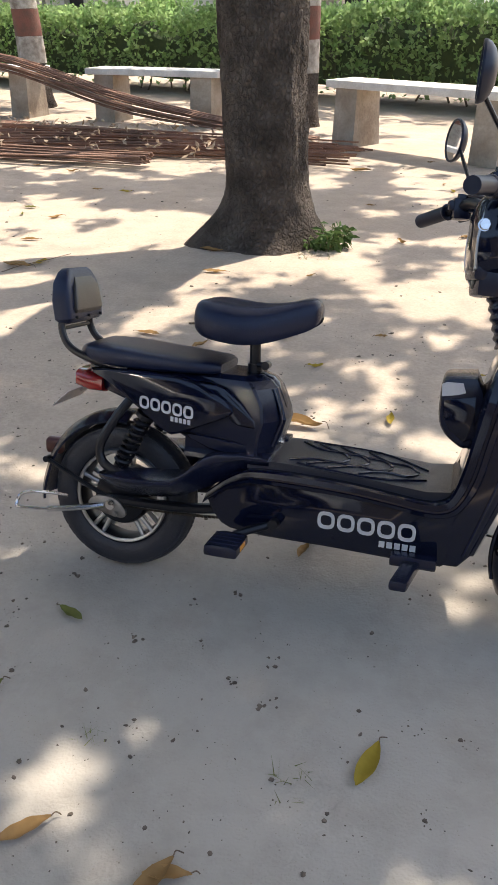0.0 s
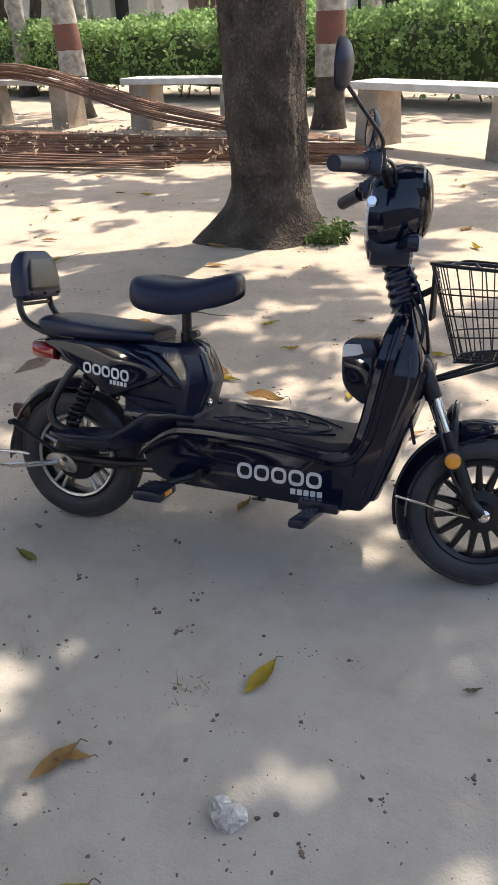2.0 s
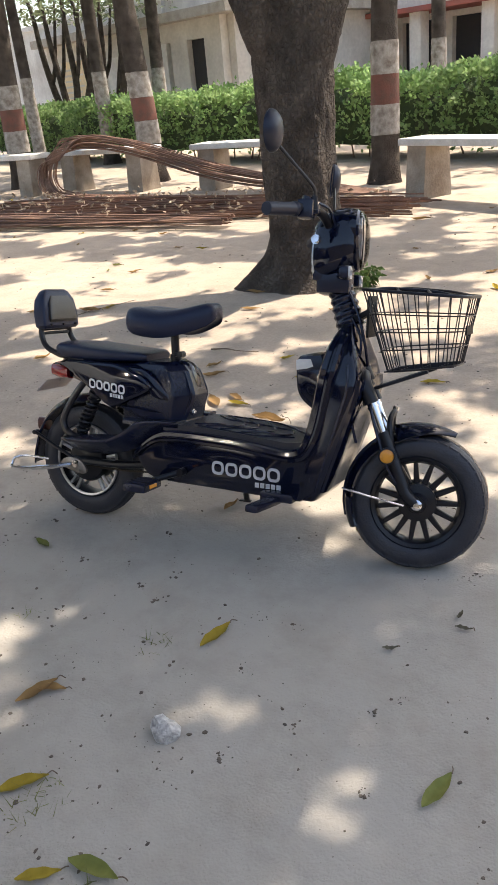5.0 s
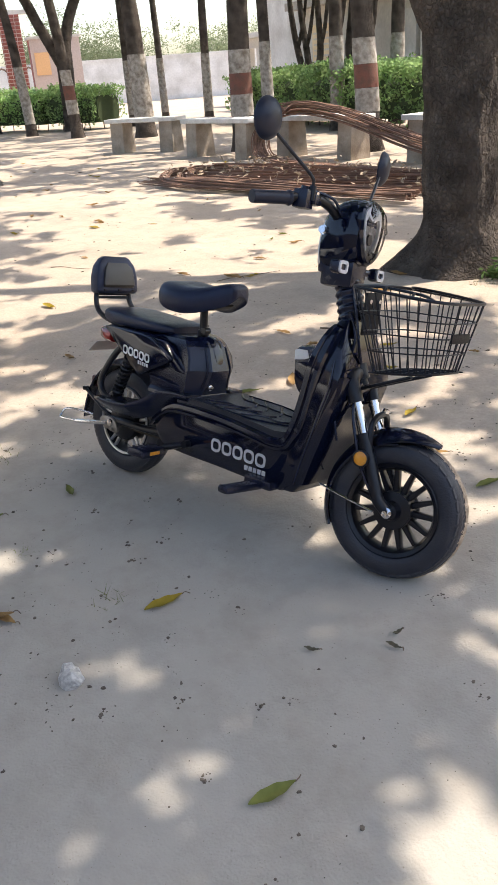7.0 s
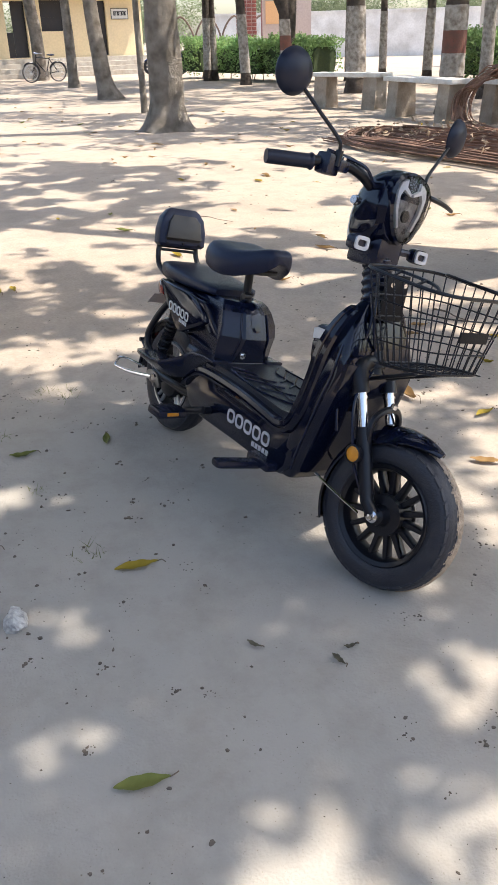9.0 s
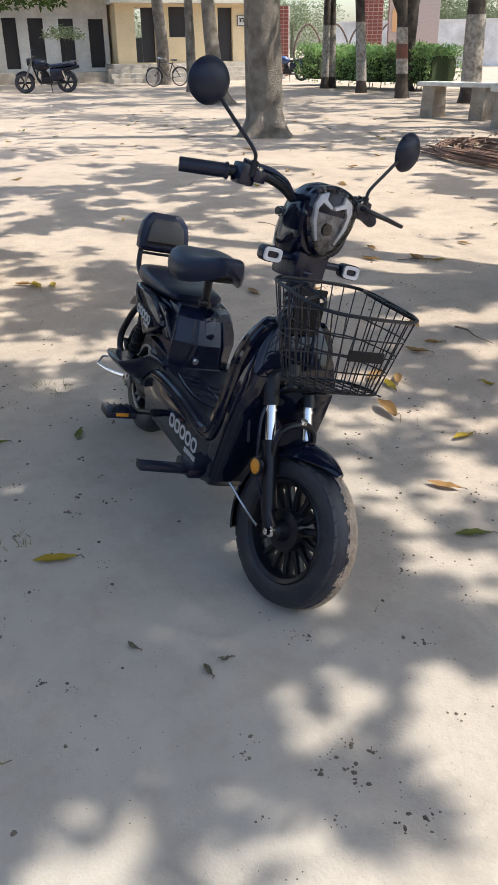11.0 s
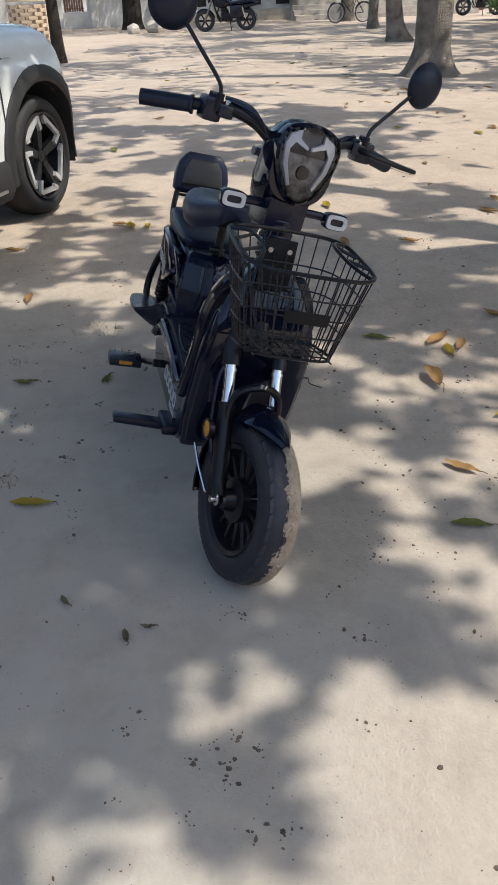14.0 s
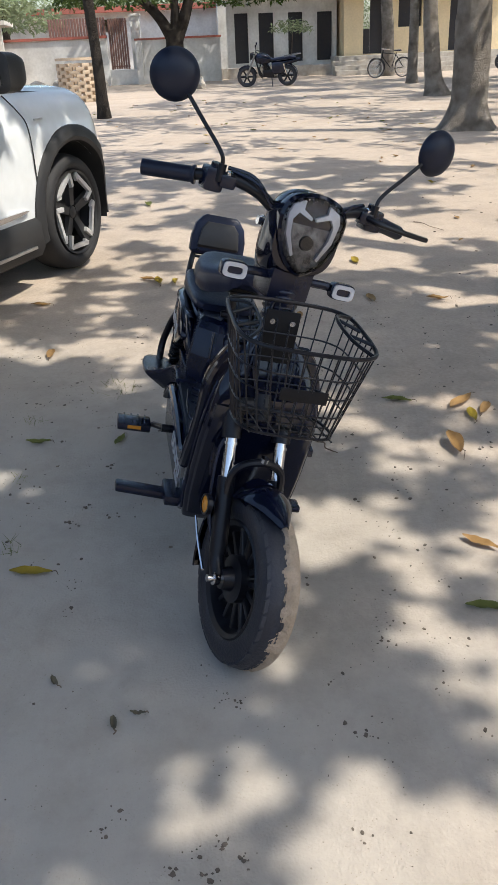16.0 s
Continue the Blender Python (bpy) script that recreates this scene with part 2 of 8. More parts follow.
M = {
    "sand": ground_material(),
    # blue in the gloss, satin and mat blacks stands in for reflected sky
    "gloss": material("glossy_black_paint", (0.003, 0.005, 0.017), 0.08, second=(0.005, 0.0075, 0.021), scale=7, amount=0.3, spec=0.45),
    "satin": material("satin_black_plastic", (0.0055, 0.0085, 0.025), 0.24, second=(0.009, 0.012, 0.029), scale=9, amount=0.4, bump=0.06, bump_scale=300, spec=0.45),
    "mat": material("dusty_floor_mat", (0.007, 0.010, 0.021), 0.38, second=(0.015, 0.018, 0.028), scale=7, amount=0.6, bump=0.15, bump_scale=250),
    "leather": material("dark_navy_leatherette", (0.007, 0.012, 0.036), 0.34, second=(0.011, 0.016, 0.040), scale=10, amount=0.5, bump=0.12, bump_scale=420, spec=0.35),
    # backrest panel: the brown reflection of the ground is put into its colour
    "groundtint": material("ground_tinted_leatherette", (0.030, 0.025, 0.021), 0.33, second=(0.044, 0.036, 0.029), scale=10, amount=0.5, bump=0.12, bump_scale=420),
    "sidewall": material("bluish_tyre_rubber", (0.012, 0.015, 0.026), 0.5, second=(0.040, 0.040, 0.046), scale=11, amount=0.5, bump=0.15, bump_scale=160),
    "rubber": material("tyre_rubber", (0.017, 0.021, 0.033), 0.62, second=(0.060, 0.058, 0.062), scale=13, amount=0.6, bump=0.15, bump_scale=160),
    "chrome": material("chrome", (0.72, 0.72, 0.74), 0.14, 1.0, second=(0.5, 0.48, 0.45), scale=25, amount=0.4),
    "alloy": material("silver_alloy", (0.56, 0.57, 0.59), 0.34, 1.0, second=(0.36, 0.34, 0.32), scale=18, amount=0.5),
    "steel": material("dull_steel", (0.30, 0.29, 0.28), 0.45, 0.9, second=(0.16, 0.13, 0.11), scale=25, amount=0.7),
    "blackmetal": material("black_painted_metal", (0.006, 0.007, 0.012), 0.32, second=(0.014, 0.014, 0.017), scale=14, amount=0.4, spec=0.35),
    "red": material("red_tail_lens", (0.30, 0.012, 0.012), 0.15, second=(0.16, 0.008, 0.01), scale=30, amount=0.5, coat=0.5),
    "darkred": material("dull_red_reflector", (0.07, 0.008, 0.008), 0.3, second=(0.03, 0.006, 0.006), scale=30, amount=0.5),
    "orange": material("amber_reflector", (0.80, 0.33, 0.03), 0.25, second=(0.62, 0.22, 0.02), scale=60, amount=0.6, coat=0.4),
    "white_lens": material("white_lens", (0.58, 0.58, 0.61), 0.25, second=(0.44, 0.44, 0.47), scale=60, amount=0.4),
    "lens": thin_lens("clear_lens"),
    "bowl": material("black_lamp_bowl", (0.006, 0.006, 0.008), 0.3, amount=0.2),
    "chain": material("oily_chain", (0.03, 0.027, 0.024), 0.5, 0.6, second=(0.07, 0.055, 0.04), scale=60, amount=0.7),
    "drymud": material("pale_dried_mud", (0.44, 0.35, 0.265), 0.95, second=(0.30, 0.235, 0.17), scale=26, amount=0.7, bump=0.6, bump_scale=110),
    "darkscreen": material("dark_reflection_screen", (0.10, 0.095, 0.085), 0.95, second=(0.06, 0.058, 0.05), scale=1.3, amount=0.8, bump=0.3, bump_scale=20),
    "mirror": material("mirror_glass", (0.86, 0.87, 0.88), 0.02, 1.0, amount=0.05),
    "badge": material("silver_badge", (0.62, 0.63, 0.65), 0.35, 0.3, second=(0.5, 0.5, 0.52), scale=60, amount=0.4),
    "plate": material("pale_number_plate", (0.55, 0.47, 0.44), 0.5, second=(0.42, 0.36, 0.33), scale=20, amount=0.5),
    "bark": bark_material("grey_brown_bark", (0.165, 0.135, 0.115), (0.060, 0.049, 0.043)),
    "bark_pale": bark_material("pale_grey_bark", (0.40, 0.355, 0.31), (0.17, 0.145, 0.12)),
    "bark_dark": bark_material("dark_bark", (0.06, 0.05, 0.042), (0.03, 0.025, 0.022)),
    "limewash": material("worn_limewash", (0.42, 0.385, 0.345), 0.9, second=(0.16, 0.13, 0.105), scale=11, amount=0.9, bump=0.5, bump_scale=40),
    "redband": material("faded_red_band", (0.19, 0.075, 0.055), 0.9, second=(0.13, 0.075, 0.058), scale=9, amount=0.8, bump=0.5, bump_scale=40),
    "concrete": material("weathered_concrete", (0.45, 0.415, 0.37), 0.9, second=(0.30, 0.265, 0.225), scale=4, amount=0.8, bump=0.4, bump_scale=40),
    "benchleg": material("stained_bench_concrete", (0.40, 0.345, 0.285), 0.9, second=(0.22, 0.175, 0.135), scale=3.5, amount=0.9, bump=0.5, bump_scale=35),
    "terrazzo": material("pale_bench_slab", (0.70, 0.68, 0.65), 0.7, second=(0.50, 0.475, 0.44), scale=6, amount=0.7, bump=0.2, bump_scale=60),
    "rust": material("rusty_iron", (0.25, 0.140, 0.095), 0.85, 0.0, second=(0.14, 0.08, 0.06), scale=5, amount=0.9, bump=0.4, bump_scale=80, per_piece=0.35),
    "hedge_leaf": leaf_material("hedge_leaf", (0.220, 0.36, 0.13), (0.36, 0.47, 0.22), 0.45, 0.5),
    "hedge_core": material("hedge_inner_shade", (0.035, 0.055, 0.022), 0.9, second=(0.06, 0.085, 0.03), scale=14, amount=0.8, bump=0.8),
    "crown_leaf": leaf_material("crown_leaf", (0.05, 0.085, 0.02), (0.075, 0.11, 0.025), 0.4, 0.3),
    "weed_leaf": leaf_material("dark_weed_leaf", (0.055, 0.10, 0.03), (0.09, 0.14, 0.045), 0.4, 0.35),
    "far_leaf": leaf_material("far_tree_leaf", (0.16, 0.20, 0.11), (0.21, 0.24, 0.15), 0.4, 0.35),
    "cream": material("cream_plaster", (0.85, 0.80, 0.73), 0.9, second=(0.58, 0.53, 0.46), scale=1.2, amount=0.7, bump=0.15, bump_scale=30),
    "whitewash": material("stained_whitewash", (0.74, 0.73, 0.71), 0.9, second=(0.46, 0.44, 0.41), scale=1.0, amount=0.75, bump=0.2, bump_scale=25),
    "greywash": material("grey_whitewash", (0.62, 0.59, 0.54), 0.9, second=(0.45, 0.42, 0.38), scale=1.1, amount=0.8, bump=0.2, bump_scale=25),
    "yellow": material("yellow_wash", (0.74, 0.60, 0.38), 0.9, second=(0.64, 0.52, 0.34), scale=1.3, amount=0.6, bump=0.15, bump_scale=30),
    "redpaint": material("red_oxide_paint", (0.42, 0.12, 0.085), 0.8, second=(0.32, 0.13, 0.10), scale=2.5, amount=0.7, bump=0.1),
    "opening": material("dark_wood_and_doorway_shade", (0.02, 0.02, 0.026), 0.6, second=(0.035, 0.03, 0.03), scale=6, amount=0.6),
    "brownwood": material("brown_door_wood", (0.13, 0.085, 0.06), 0.7, second=(0.08, 0.052, 0.038), scale=9, amount=0.7, bump=0.2),
    "rustgate": material("rusty_red_sheet", (0.20, 0.105, 0.085), 0.7, second=(0.13, 0.07, 0.055), scale=5, amount=0.7, bump=0.2),
    "brick": material("red_brick", (0.28, 0.085, 0.065), 0.85, second=(0.20, 0.06, 0.05), scale=10, amount=0.6, per_piece=0.25, bump=0.3),
    "palebrick": material("pale_dusty_brick", (0.50, 0.40, 0.29), 0.9, second=(0.38, 0.28, 0.2), scale=10, amount=0.7, per_piece=0.2, bump=0.4),
    "mortar": material("pale_mortar", (0.52, 0.42, 0.38), 0.9, second=(0.42, 0.34, 0.3), scale=12, amount=0.6),
    "rimbright": material("machined_alloy", (0.62, 0.62, 0.62), 0.35, 0.4, second=(0.5, 0.5, 0.5), scale=12, amount=0.3),
    "cartyre": material("car_tyre_rubber", (0.016, 0.016, 0.018), 0.75, second=(0.034, 0.032, 0.030), scale=9, amount=0.6, bump=0.15, bump_scale=120),
    "mattblack": material("matt_black_plastic", (0.006, 0.006, 0.008), 0.55, second=(0.010, 0.010, 0.011), scale=12, amount=0.5, bump=0.08, bump_scale=250, spec=0.25),
    "softblack": material("soft_black_plastic", (0.006, 0.010, 0.026), 0.40, second=(0.010, 0.014, 0.030), scale=12, amount=0.5, spec=0.35),
    "reflector": material("lamp_reflector", (0.05, 0.05, 0.054), 0.3, 0.25, second=(0.24, 0.245, 0.26), scale=45, amount=0.8, spec=0.3),
    "carwhite": material("white_car_paint", (0.72, 0.74, 0.75), 0.2, second=(0.68, 0.70, 0.71), scale=2, amount=0.3, coat=0.8),
    "carblack": material("black_cladding", (0.018, 0.018, 0.02), 0.55, second=(0.035, 0.033, 0.03), scale=6, amount=0.5, bump=0.1, bump_scale=200),
    "darkglass": material("dark_car_glass", (0.012, 0.013, 0.015), 0.06, second=(0.02, 0.02, 0.02), scale=4, amount=0.2, coat=0.5),
    "rockgrey": material("grey_stone", (0.68, 0.66, 0.63), 0.85, second=(0.30, 0.29, 0.28), scale=75, amount=0.8, bump=0.8, bump_scale=90),
    "leaf_brown": leaf_material("dry_brown_leaf", (0.33, 0.20, 0.08), (0.17, 0.105, 0.055), 0.3, 0.25),
    "leaf_yellow": leaf_material("yellowing_leaf", (0.38, 0.27, 0.035), (0.20, 0.17, 0.03), 0.25, 0.25),
    "leaf_green": leaf_material("fallen_green_leaf", (0.14, 0.165, 0.045), (0.23, 0.205, 0.06), 0.25, 0.25),
    "litter": leaf_material("dry_litter", (0.42, 0.33, 0.24), (0.30, 0.21, 0.14), 0.3, 0.15),
    "leaf_dark": leaf_material("old_dark_leaf", (0.14, 0.125, 0.085), (0.09, 0.075, 0.05), 0.3, 0.1),
    "twig": material("dry_twig", (0.18, 0.13, 0.09), 0.9, second=(0.11, 0.08, 0.06), scale=20, amount=0.7, bump=0.4),
    "paletwig": material("pale_dry_stalk", (0.42, 0.34, 0.25), 0.85, second=(0.20, 0.15, 0.10), scale=30, amount=0.9, bump=0.7, bump_scale=60),
    "grit": material("dark_grit", (0.075, 0.060, 0.048), 0.95, second=(0.14, 0.11, 0.085), scale=30, amount=0.8, per_piece=0.5),
    "grass": leaf_material("dry_grass_blade", (0.16, 0.19, 0.07), (0.26, 0.23, 0.11), 0.4, 0.3),
    "blue": material("blue_tank_paint", (0.02, 0.05, 0.16), 0.25, second=(0.015, 0.03, 0.1), scale=6, amount=0.4, coat=0.5),
    "signwhite": material("white_board_paint", (0.7, 0.69, 0.66), 0.6, second=(0.58, 0.57, 0.54), scale=5, amount=0.5),
}


# ---- mesh helpers: geometry is (verts, faces) ----
def joined(*geos):
    vs, fs = [], []
    for v, f in geos:
        k = len(vs)
        vs += [tuple(p) for p in v]
        fs += [tuple(i + k for i in q) for q in f]
    return vs, fs


def moved(geo, m):
    return [tuple(m @ Vector(p)) for p in geo[0]], geo[1]


def mapped(geo, fn):
    return [tuple(fn(*p)) for p in geo[0]], geo[1]


def skin(rings, closed=True, caps=True, loop=False):
    """A surface through rings of equal length."""
    n = len(rings[0])
    vs = [tuple(p) for r in rings for p in r]
    fs = []
    rows = len(rings)
    for a in range(rows if loop else rows - 1):
        b = (a + 1) % rows
        for i in range(n if closed else n - 1):
            j = (i + 1) % n
            fs.append((a * n + i, a * n + j, b * n + j, b * n + i))
    if caps and closed and not loop:
        fs.append(tuple(range(n - 1, -1, -1)))
        fs.append(tuple((rows - 1) * n + i for i in range(n)))
    return vs, fs


def oval(a, b, n=20, e=2.6):
    out = []
    for i in range(n):
        t = 2 * math.pi * i / n
        c, s = math.cos(t), math.sin(t)
        out.append((math.copysign(abs(c) ** (2 / e), c) * a, math.copysign(abs(s) ** (2 / e), s) * b))
    return out


def loft_x(rows, n=24, e=3.0, y=0.0):
    """Rows of x, low z, high z, half width."""
    return skin([[(x, y + u, (lo + hi) / 2 + v) for u, v in oval(w, (hi - lo) / 2, n, e)] for x, lo, hi, w in rows])


def loft_z(rows, n=24, e=3.0, y=0.0):
    """Rows of z, back x, front x, half width."""
    return skin([[((xa + xb) / 2 + u, y + v, z) for u, v in oval((xb - xa) / 2, w, n, e)] for z, xa, xb, w in rows])


def smooth_path(points, steps=6):
    ps = [Vector(p) for p in points]
    out = []
    for i in range(len(ps) - 1):
        a, b, c, d = ps[max(i - 1, 0)], ps[i], ps[i + 1], ps[min(i + 2, len(ps) - 1)]
        for k in range(steps):
            t = k / steps
            out.append(0.5 * ((2 * b) + (c - a) * t + (2 * a - 5 * b + 4 * c - d) * t * t + (3 * b - a - 3 * c + d) * t ** 3))
    return out + [ps[-1]]


def tube(points, r, n=8, steps=5, loop=False, straight=False):
    """A round bar along points; r is a radius or one for each end."""
    ps = [Vector(p) for p in points] if straight else smooth_path(points, steps)
    rings, side = [], None
    for i, p in enumerate(ps):
        a, b = ps[i - 1] if (i or loop) else p, ps[(i + 1) % len(ps)] if (i < len(ps) - 1 or loop) else p
        t = (b - a).normalized()
        if side is None:
            side = t.orthogonal().normalized()
        side = (side - t * side.dot(t)).normalized()
        up = t.cross(side)
        rad = r if isinstance(r, (int, float)) else r[0] + (r[1] - r[0]) * i / (len(ps) - 1)
        rings.append([p + (side * math.cos(q) + up * math.sin(q)) * rad for q in [2 * math.pi * k / n for k in range(n)]])
    return skin(rings, loop=loop)


def cyl(p, q, r, n=16):
    return tube([p, q], r, n, straight=True)


def rbox(x0, x1, y0, y1, z0, z1, r=0.01):
    """A box with rounded edges."""
    bm = bmesh.new()
    bmesh.ops.create_cube(bm, size=1)
    for v in bm.verts:
        v.co = Vector((x0 + (v.co.x + 0.5) * (x1 - x0), y0 + (v.co.y + 0.5) * (y1 - y0), z0 + (v.co.z + 0.5) * (z1 - z0)))
    if r:
        bmesh.ops.bevel(bm, geom=bm.edges[:], offset=r, segments=2, affect="EDGES", profile=0.6)
    bm.verts.index_update()
    geo = [tuple(v.co) for v in bm.verts], [tuple(v.index for v in f.verts) for f in bm.faces]
    bm.free()
    return geo


def plain_box(x0, x1, y0, y1, z0, z1):
    vs = [(x, y, z) for z in (z0, z1) for y in (y0, y1) for x in (x0, x1)]
    return vs, [(0, 2, 3, 1), (4, 5, 7, 6), (0, 1, 5, 4), (2, 6, 7, 3), (0, 4, 6, 2), (1, 3, 7, 5)]


def slab_xz(outline, y0, y1, r=0.0, inset=0.0):
    """An outline of x, z given a thickness along y, with its rims rounded off by r."""
    cx, cz = sum(p[0] for p in outline) / len(outline), sum(p[1] for p in outline) / len(outline)

    def ring(y, k):
        out = []
        for x, z in outline:
            d = Vector((cx - x, cz - z))
            d = d.normalized() * min(k, d.length * 0.5) if d.length else d
            out.append((x + d.x, y, z + d.y))
        return out
    if r:
        s = 1 if y1 > y0 else -1
        return skin([ring(y0, r + inset), ring(y0 + s * r * 0.3, r * 0.3 + inset), ring(y0 + s * r, inset), ring(y1 - s * r, inset), ring(y1 - s * r * 0.3, r * 0.3 + inset), ring(y1, r + inset)])
    return skin([ring(y0, inset), ring(y1, inset)])


def rounded(outline, k=3):
    """A closed outline with its corners rounded by cutting."""
    for _ in range(k):
        out = []
        for i, p in enumerate(outline):
            q = outline[(i + 1) % len(outline)]
            out += [(p[0] * 0.78 + q[0] * 0.22, p[1] * 0.78 + q[1] * 0.22), (p[0] * 0.22 + q[0] * 0.78, p[1] * 0.22 + q[1] * 0.78)]
        outline = out
    return outline


def lathe_y(profile, c, n=40, loop=False):
    """Turns a profile of (y, radius) round the y axis through c."""
    rings = []
    for y, r in profile:
        rings.append([(c[0] + r * math.cos(t), c[1] + y, c[2] + r * math.sin(t)) for t in [2 * math.pi * k / n for k in range(n)]])
    return skin(rings, loop=loop, caps=not loop)


def mesh_of(name, geo, mat, angle=35):
    me = bpy.data.meshes.new(name)
    me.from_pydata([tuple(v) for v in geo[0]], [], geo[1])
    bm = bmesh.new()
    bm.from_mesh(me)
    bmesh.ops.recalc_face_normals(bm, faces=bm.faces[:])
    bm.to_mesh(me)
    bm.free()
    me.polygons.foreach_set("use_smooth", [True] * len(me.polygons))
    me.set_sharp_from_angle(angle=radians(angle))
    me.materials.append(mat)
    return me


def quick_mesh(name, verts, faces, mat):
    me = bpy.data.meshes.new(name)
    me.from_pydata(verts, [], faces)
    me.materials.append(mat)
    return me


def thing(name, geo, mat, label, category, m=None, group="", kind=""):
    ob = new(name, mesh_of(name, geo, mat))
    if m is not None:
        ob.matrix_world = m
    return tagged(ob, label, category, group, kind)


def holder(name, m, label, category, group=""):
    ob = new(name)
    ob.matrix_world = m
    return tagged(ob, label, category, group)


def part(name, geo, mat, parent, label="", angle=35):
    ob = new(name, mesh_of(name, geo, mat, angle))
    ob.parent = parent
    return tagged(ob, label)


def piece(name, mesh, parent, m):
    ob = new(name, mesh)
    ob.parent = parent
    ob.matrix_basis = m
    return ob


# ---- the electric scooter; its own axes: x ahead, y to its left, z up, from under the rear wheel ----
SIZE = 1.066
LEAN, HEADING, STEER = 14.0, 6.0, 12.0
scooter = holder("electric_scooter", pose(-0.866, 1.583, 0.0, -LEAN, 0, HEADING),
                 "glossy black electric scooter leaning on its side stand on sandy ground", "scooter")
HEAD = Vector((0.892, 0, 0.67))
AXIS = Vector((-0.40, 0, 0.917)).normalized()
TURN = Matrix.Translation(HEAD) @ Matrix.Rotation(radians(STEER), 4, AXIS) @ Matrix.Translation(-HEAD)


def sp(name, geo, mat, parent=None, label="", turned=False, angle=35):
    """A part of the scooter; turned: it swings with the handlebar."""
    m = Matrix.Scale(SIZE, 4) @ (TURN if turned else Matrix())
    return part(name, moved(geo, m), mat, parent or scooter, label, angle)


def both(geo):
    """A shape and its mirror image across the middle plane."""
    return geo, ([(x, -y, z) for x, y, z in geo[0]], geo[1])


def tyre_profile(r, w, rim):
    """(y, radius) round a tyre's section."""
    pts = []
    mid, half = (r + rim) / 2, (r - rim) / 2
    for k in range(22):
        t = 2 * math.pi * k / 22
        c, s = math.cos(t), math.sin(t)
        pts.append((math.copysign(abs(s) ** 0.8, s) * w, mid + math.copysign(abs(c) ** 0.8, c) * half))
    return pts


def tread(c, r, w, n=34):
    """Slanted blocks round a tyre's crown."""
    blocks = []
    for k in range(n):
        for side in (-1, 1):
            t = 2 * math.pi * (k + (0.5 if side > 0 else 0)) / n
            cor = []
            for rad in (r - 0.003, r + 0.0026):
                for y, dt in ((0.003, -0.02), (w * 0.84, -0.135), (w * 0.84, 0.014), (0.003, 0.130)):
                    rr = rad - 0.0155 * (y / w) ** 2
                    cor.append((c[0] + rr * math.cos(t + dt), c[1] + side * y, c[2] + rr * math.sin(t + dt)))
            blocks.append((cor, [(3, 2, 1, 0), (4, 5, 6, 7), (0, 1, 5, 4), (1, 2, 6, 5), (2, 3, 7, 6), (3, 0, 4, 7)]))
    return joined(*blocks)


# rear wheel
RW, FW = (0.016, 0.0, 0.186), (1.113, -0.008, 0.183)
rear_rim = joined(lathe_y([(-0.03, 0.128), (-0.034, 0.122), (-0.03, 0.114), (-0.012, 0.108), (0.012, 0.108), (0.03, 0.114), (0.034, 0.122), (0.03, 0.128)], RW, 48, loop=True))
wheel_r = sp("rear_wheel", rear_rim, M["blackmetal"], label="black cast rim with silver double spokes")
sp("rim_edge", lathe_y([(-0.0345, 0.1215), (-0.0385, 0.119), (-0.037, 0.1135), (-0.031, 0.113)], RW, 48, loop=True), M["alloy"], wheel_r, "bright machined rim edge")
sp("tyre", joined(lathe_y(tyre_profile(0.188, 0.040, 0.116), RW, 56, loop=True)), M["sidewall"], wheel_r, "dusty black tyre")
sp("tread", tread(RW, 0.1872, 0.040), M["rubber"], wheel_r)
for k in range(5):
    for off in (-0.011, 0.011):
        a = 2 * math.pi * k / 5 + 0.35
        ra, ta = Vector((math.cos(a), 0, math.sin(a))), Vector((-math.sin(a), 0, math.cos(a)))
        p, q = Vector(RW) + ra * 0.05 + ta * off * 0.7, Vector(RW) + ra * 0.115 + ta * off * 1.3
        sp("spoke", joined(*[tube([p + Vector((0, y, 0)), q + Vector((0, y * 1.1, 0))], 0.0065, 8, straight=True) for y in (-0.022, 0.022)]), M["alloy"], wheel_r)
sp("hub_motor", lathe_y([(-0.052, 0.0), (-0.05, 0.05), (-0.042, 0.066), (-0.03, 0.072), (0.03, 0.072), (0.042, 0.066), (0.05, 0.05), (0.052, 0.0)], RW, 32), M["blackmetal"], wheel_r, "black hub motor cover")
sp("axle_nut", lathe_y([(-0.105, 0), (-0.104, 0.012), (-0.09, 0.016), (-0.088, 0.02), (-0.07, 0.02)], RW, 12), M["chrome"], wheel_r, "chrome axle nut")

# swing arm plates with the chain adjuster, and the chromed guard loop
for s in (-1, 1):
    sp("swing_arm", tube([(0.36, s * 0.085, 0.225), (0.2, s * 0.082, 0.2), (0.0, s * 0.08, 0.196)], 0.013, 10), M["blackmetal"])
sp("axle_plate", joined(slab_xz(rounded([(-0.05, 0.175), (0.045, 0.15), (0.06, 0.17), (0.03, 0.205), (-0.03, 0.205)], 2), -0.098, -0.088, 0.001),
                        cyl((0.03, -0.1, 0.165), (0.03, -0.107, 0.165), 0.006, 8), cyl((-0.02, -0.1, 0.178), (-0.02, -0.107, 0.178), 0.006, 8)), M["steel"], label="worn silver axle plate")
sp("guard_loop", joined(tube([(0.0, -0.10, 0.183), (-0.07, -0.115, 0.17), (-0.14, -0.125, 0.16)], 0.0075, 8),
                        tube([(-0.14, -0.125, 0.16), (-0.21, -0.135, 0.158), (-0.222, -0.13, 0.165), (-0.215, -0.12, 0.186), (-0.19, -0.105, 0.192), (-0.15, -0.09, 0.19), (-0.11, -0.075, 0.185)], 0.0045, 8)), M["chrome"], label="chromed wire guard loop")
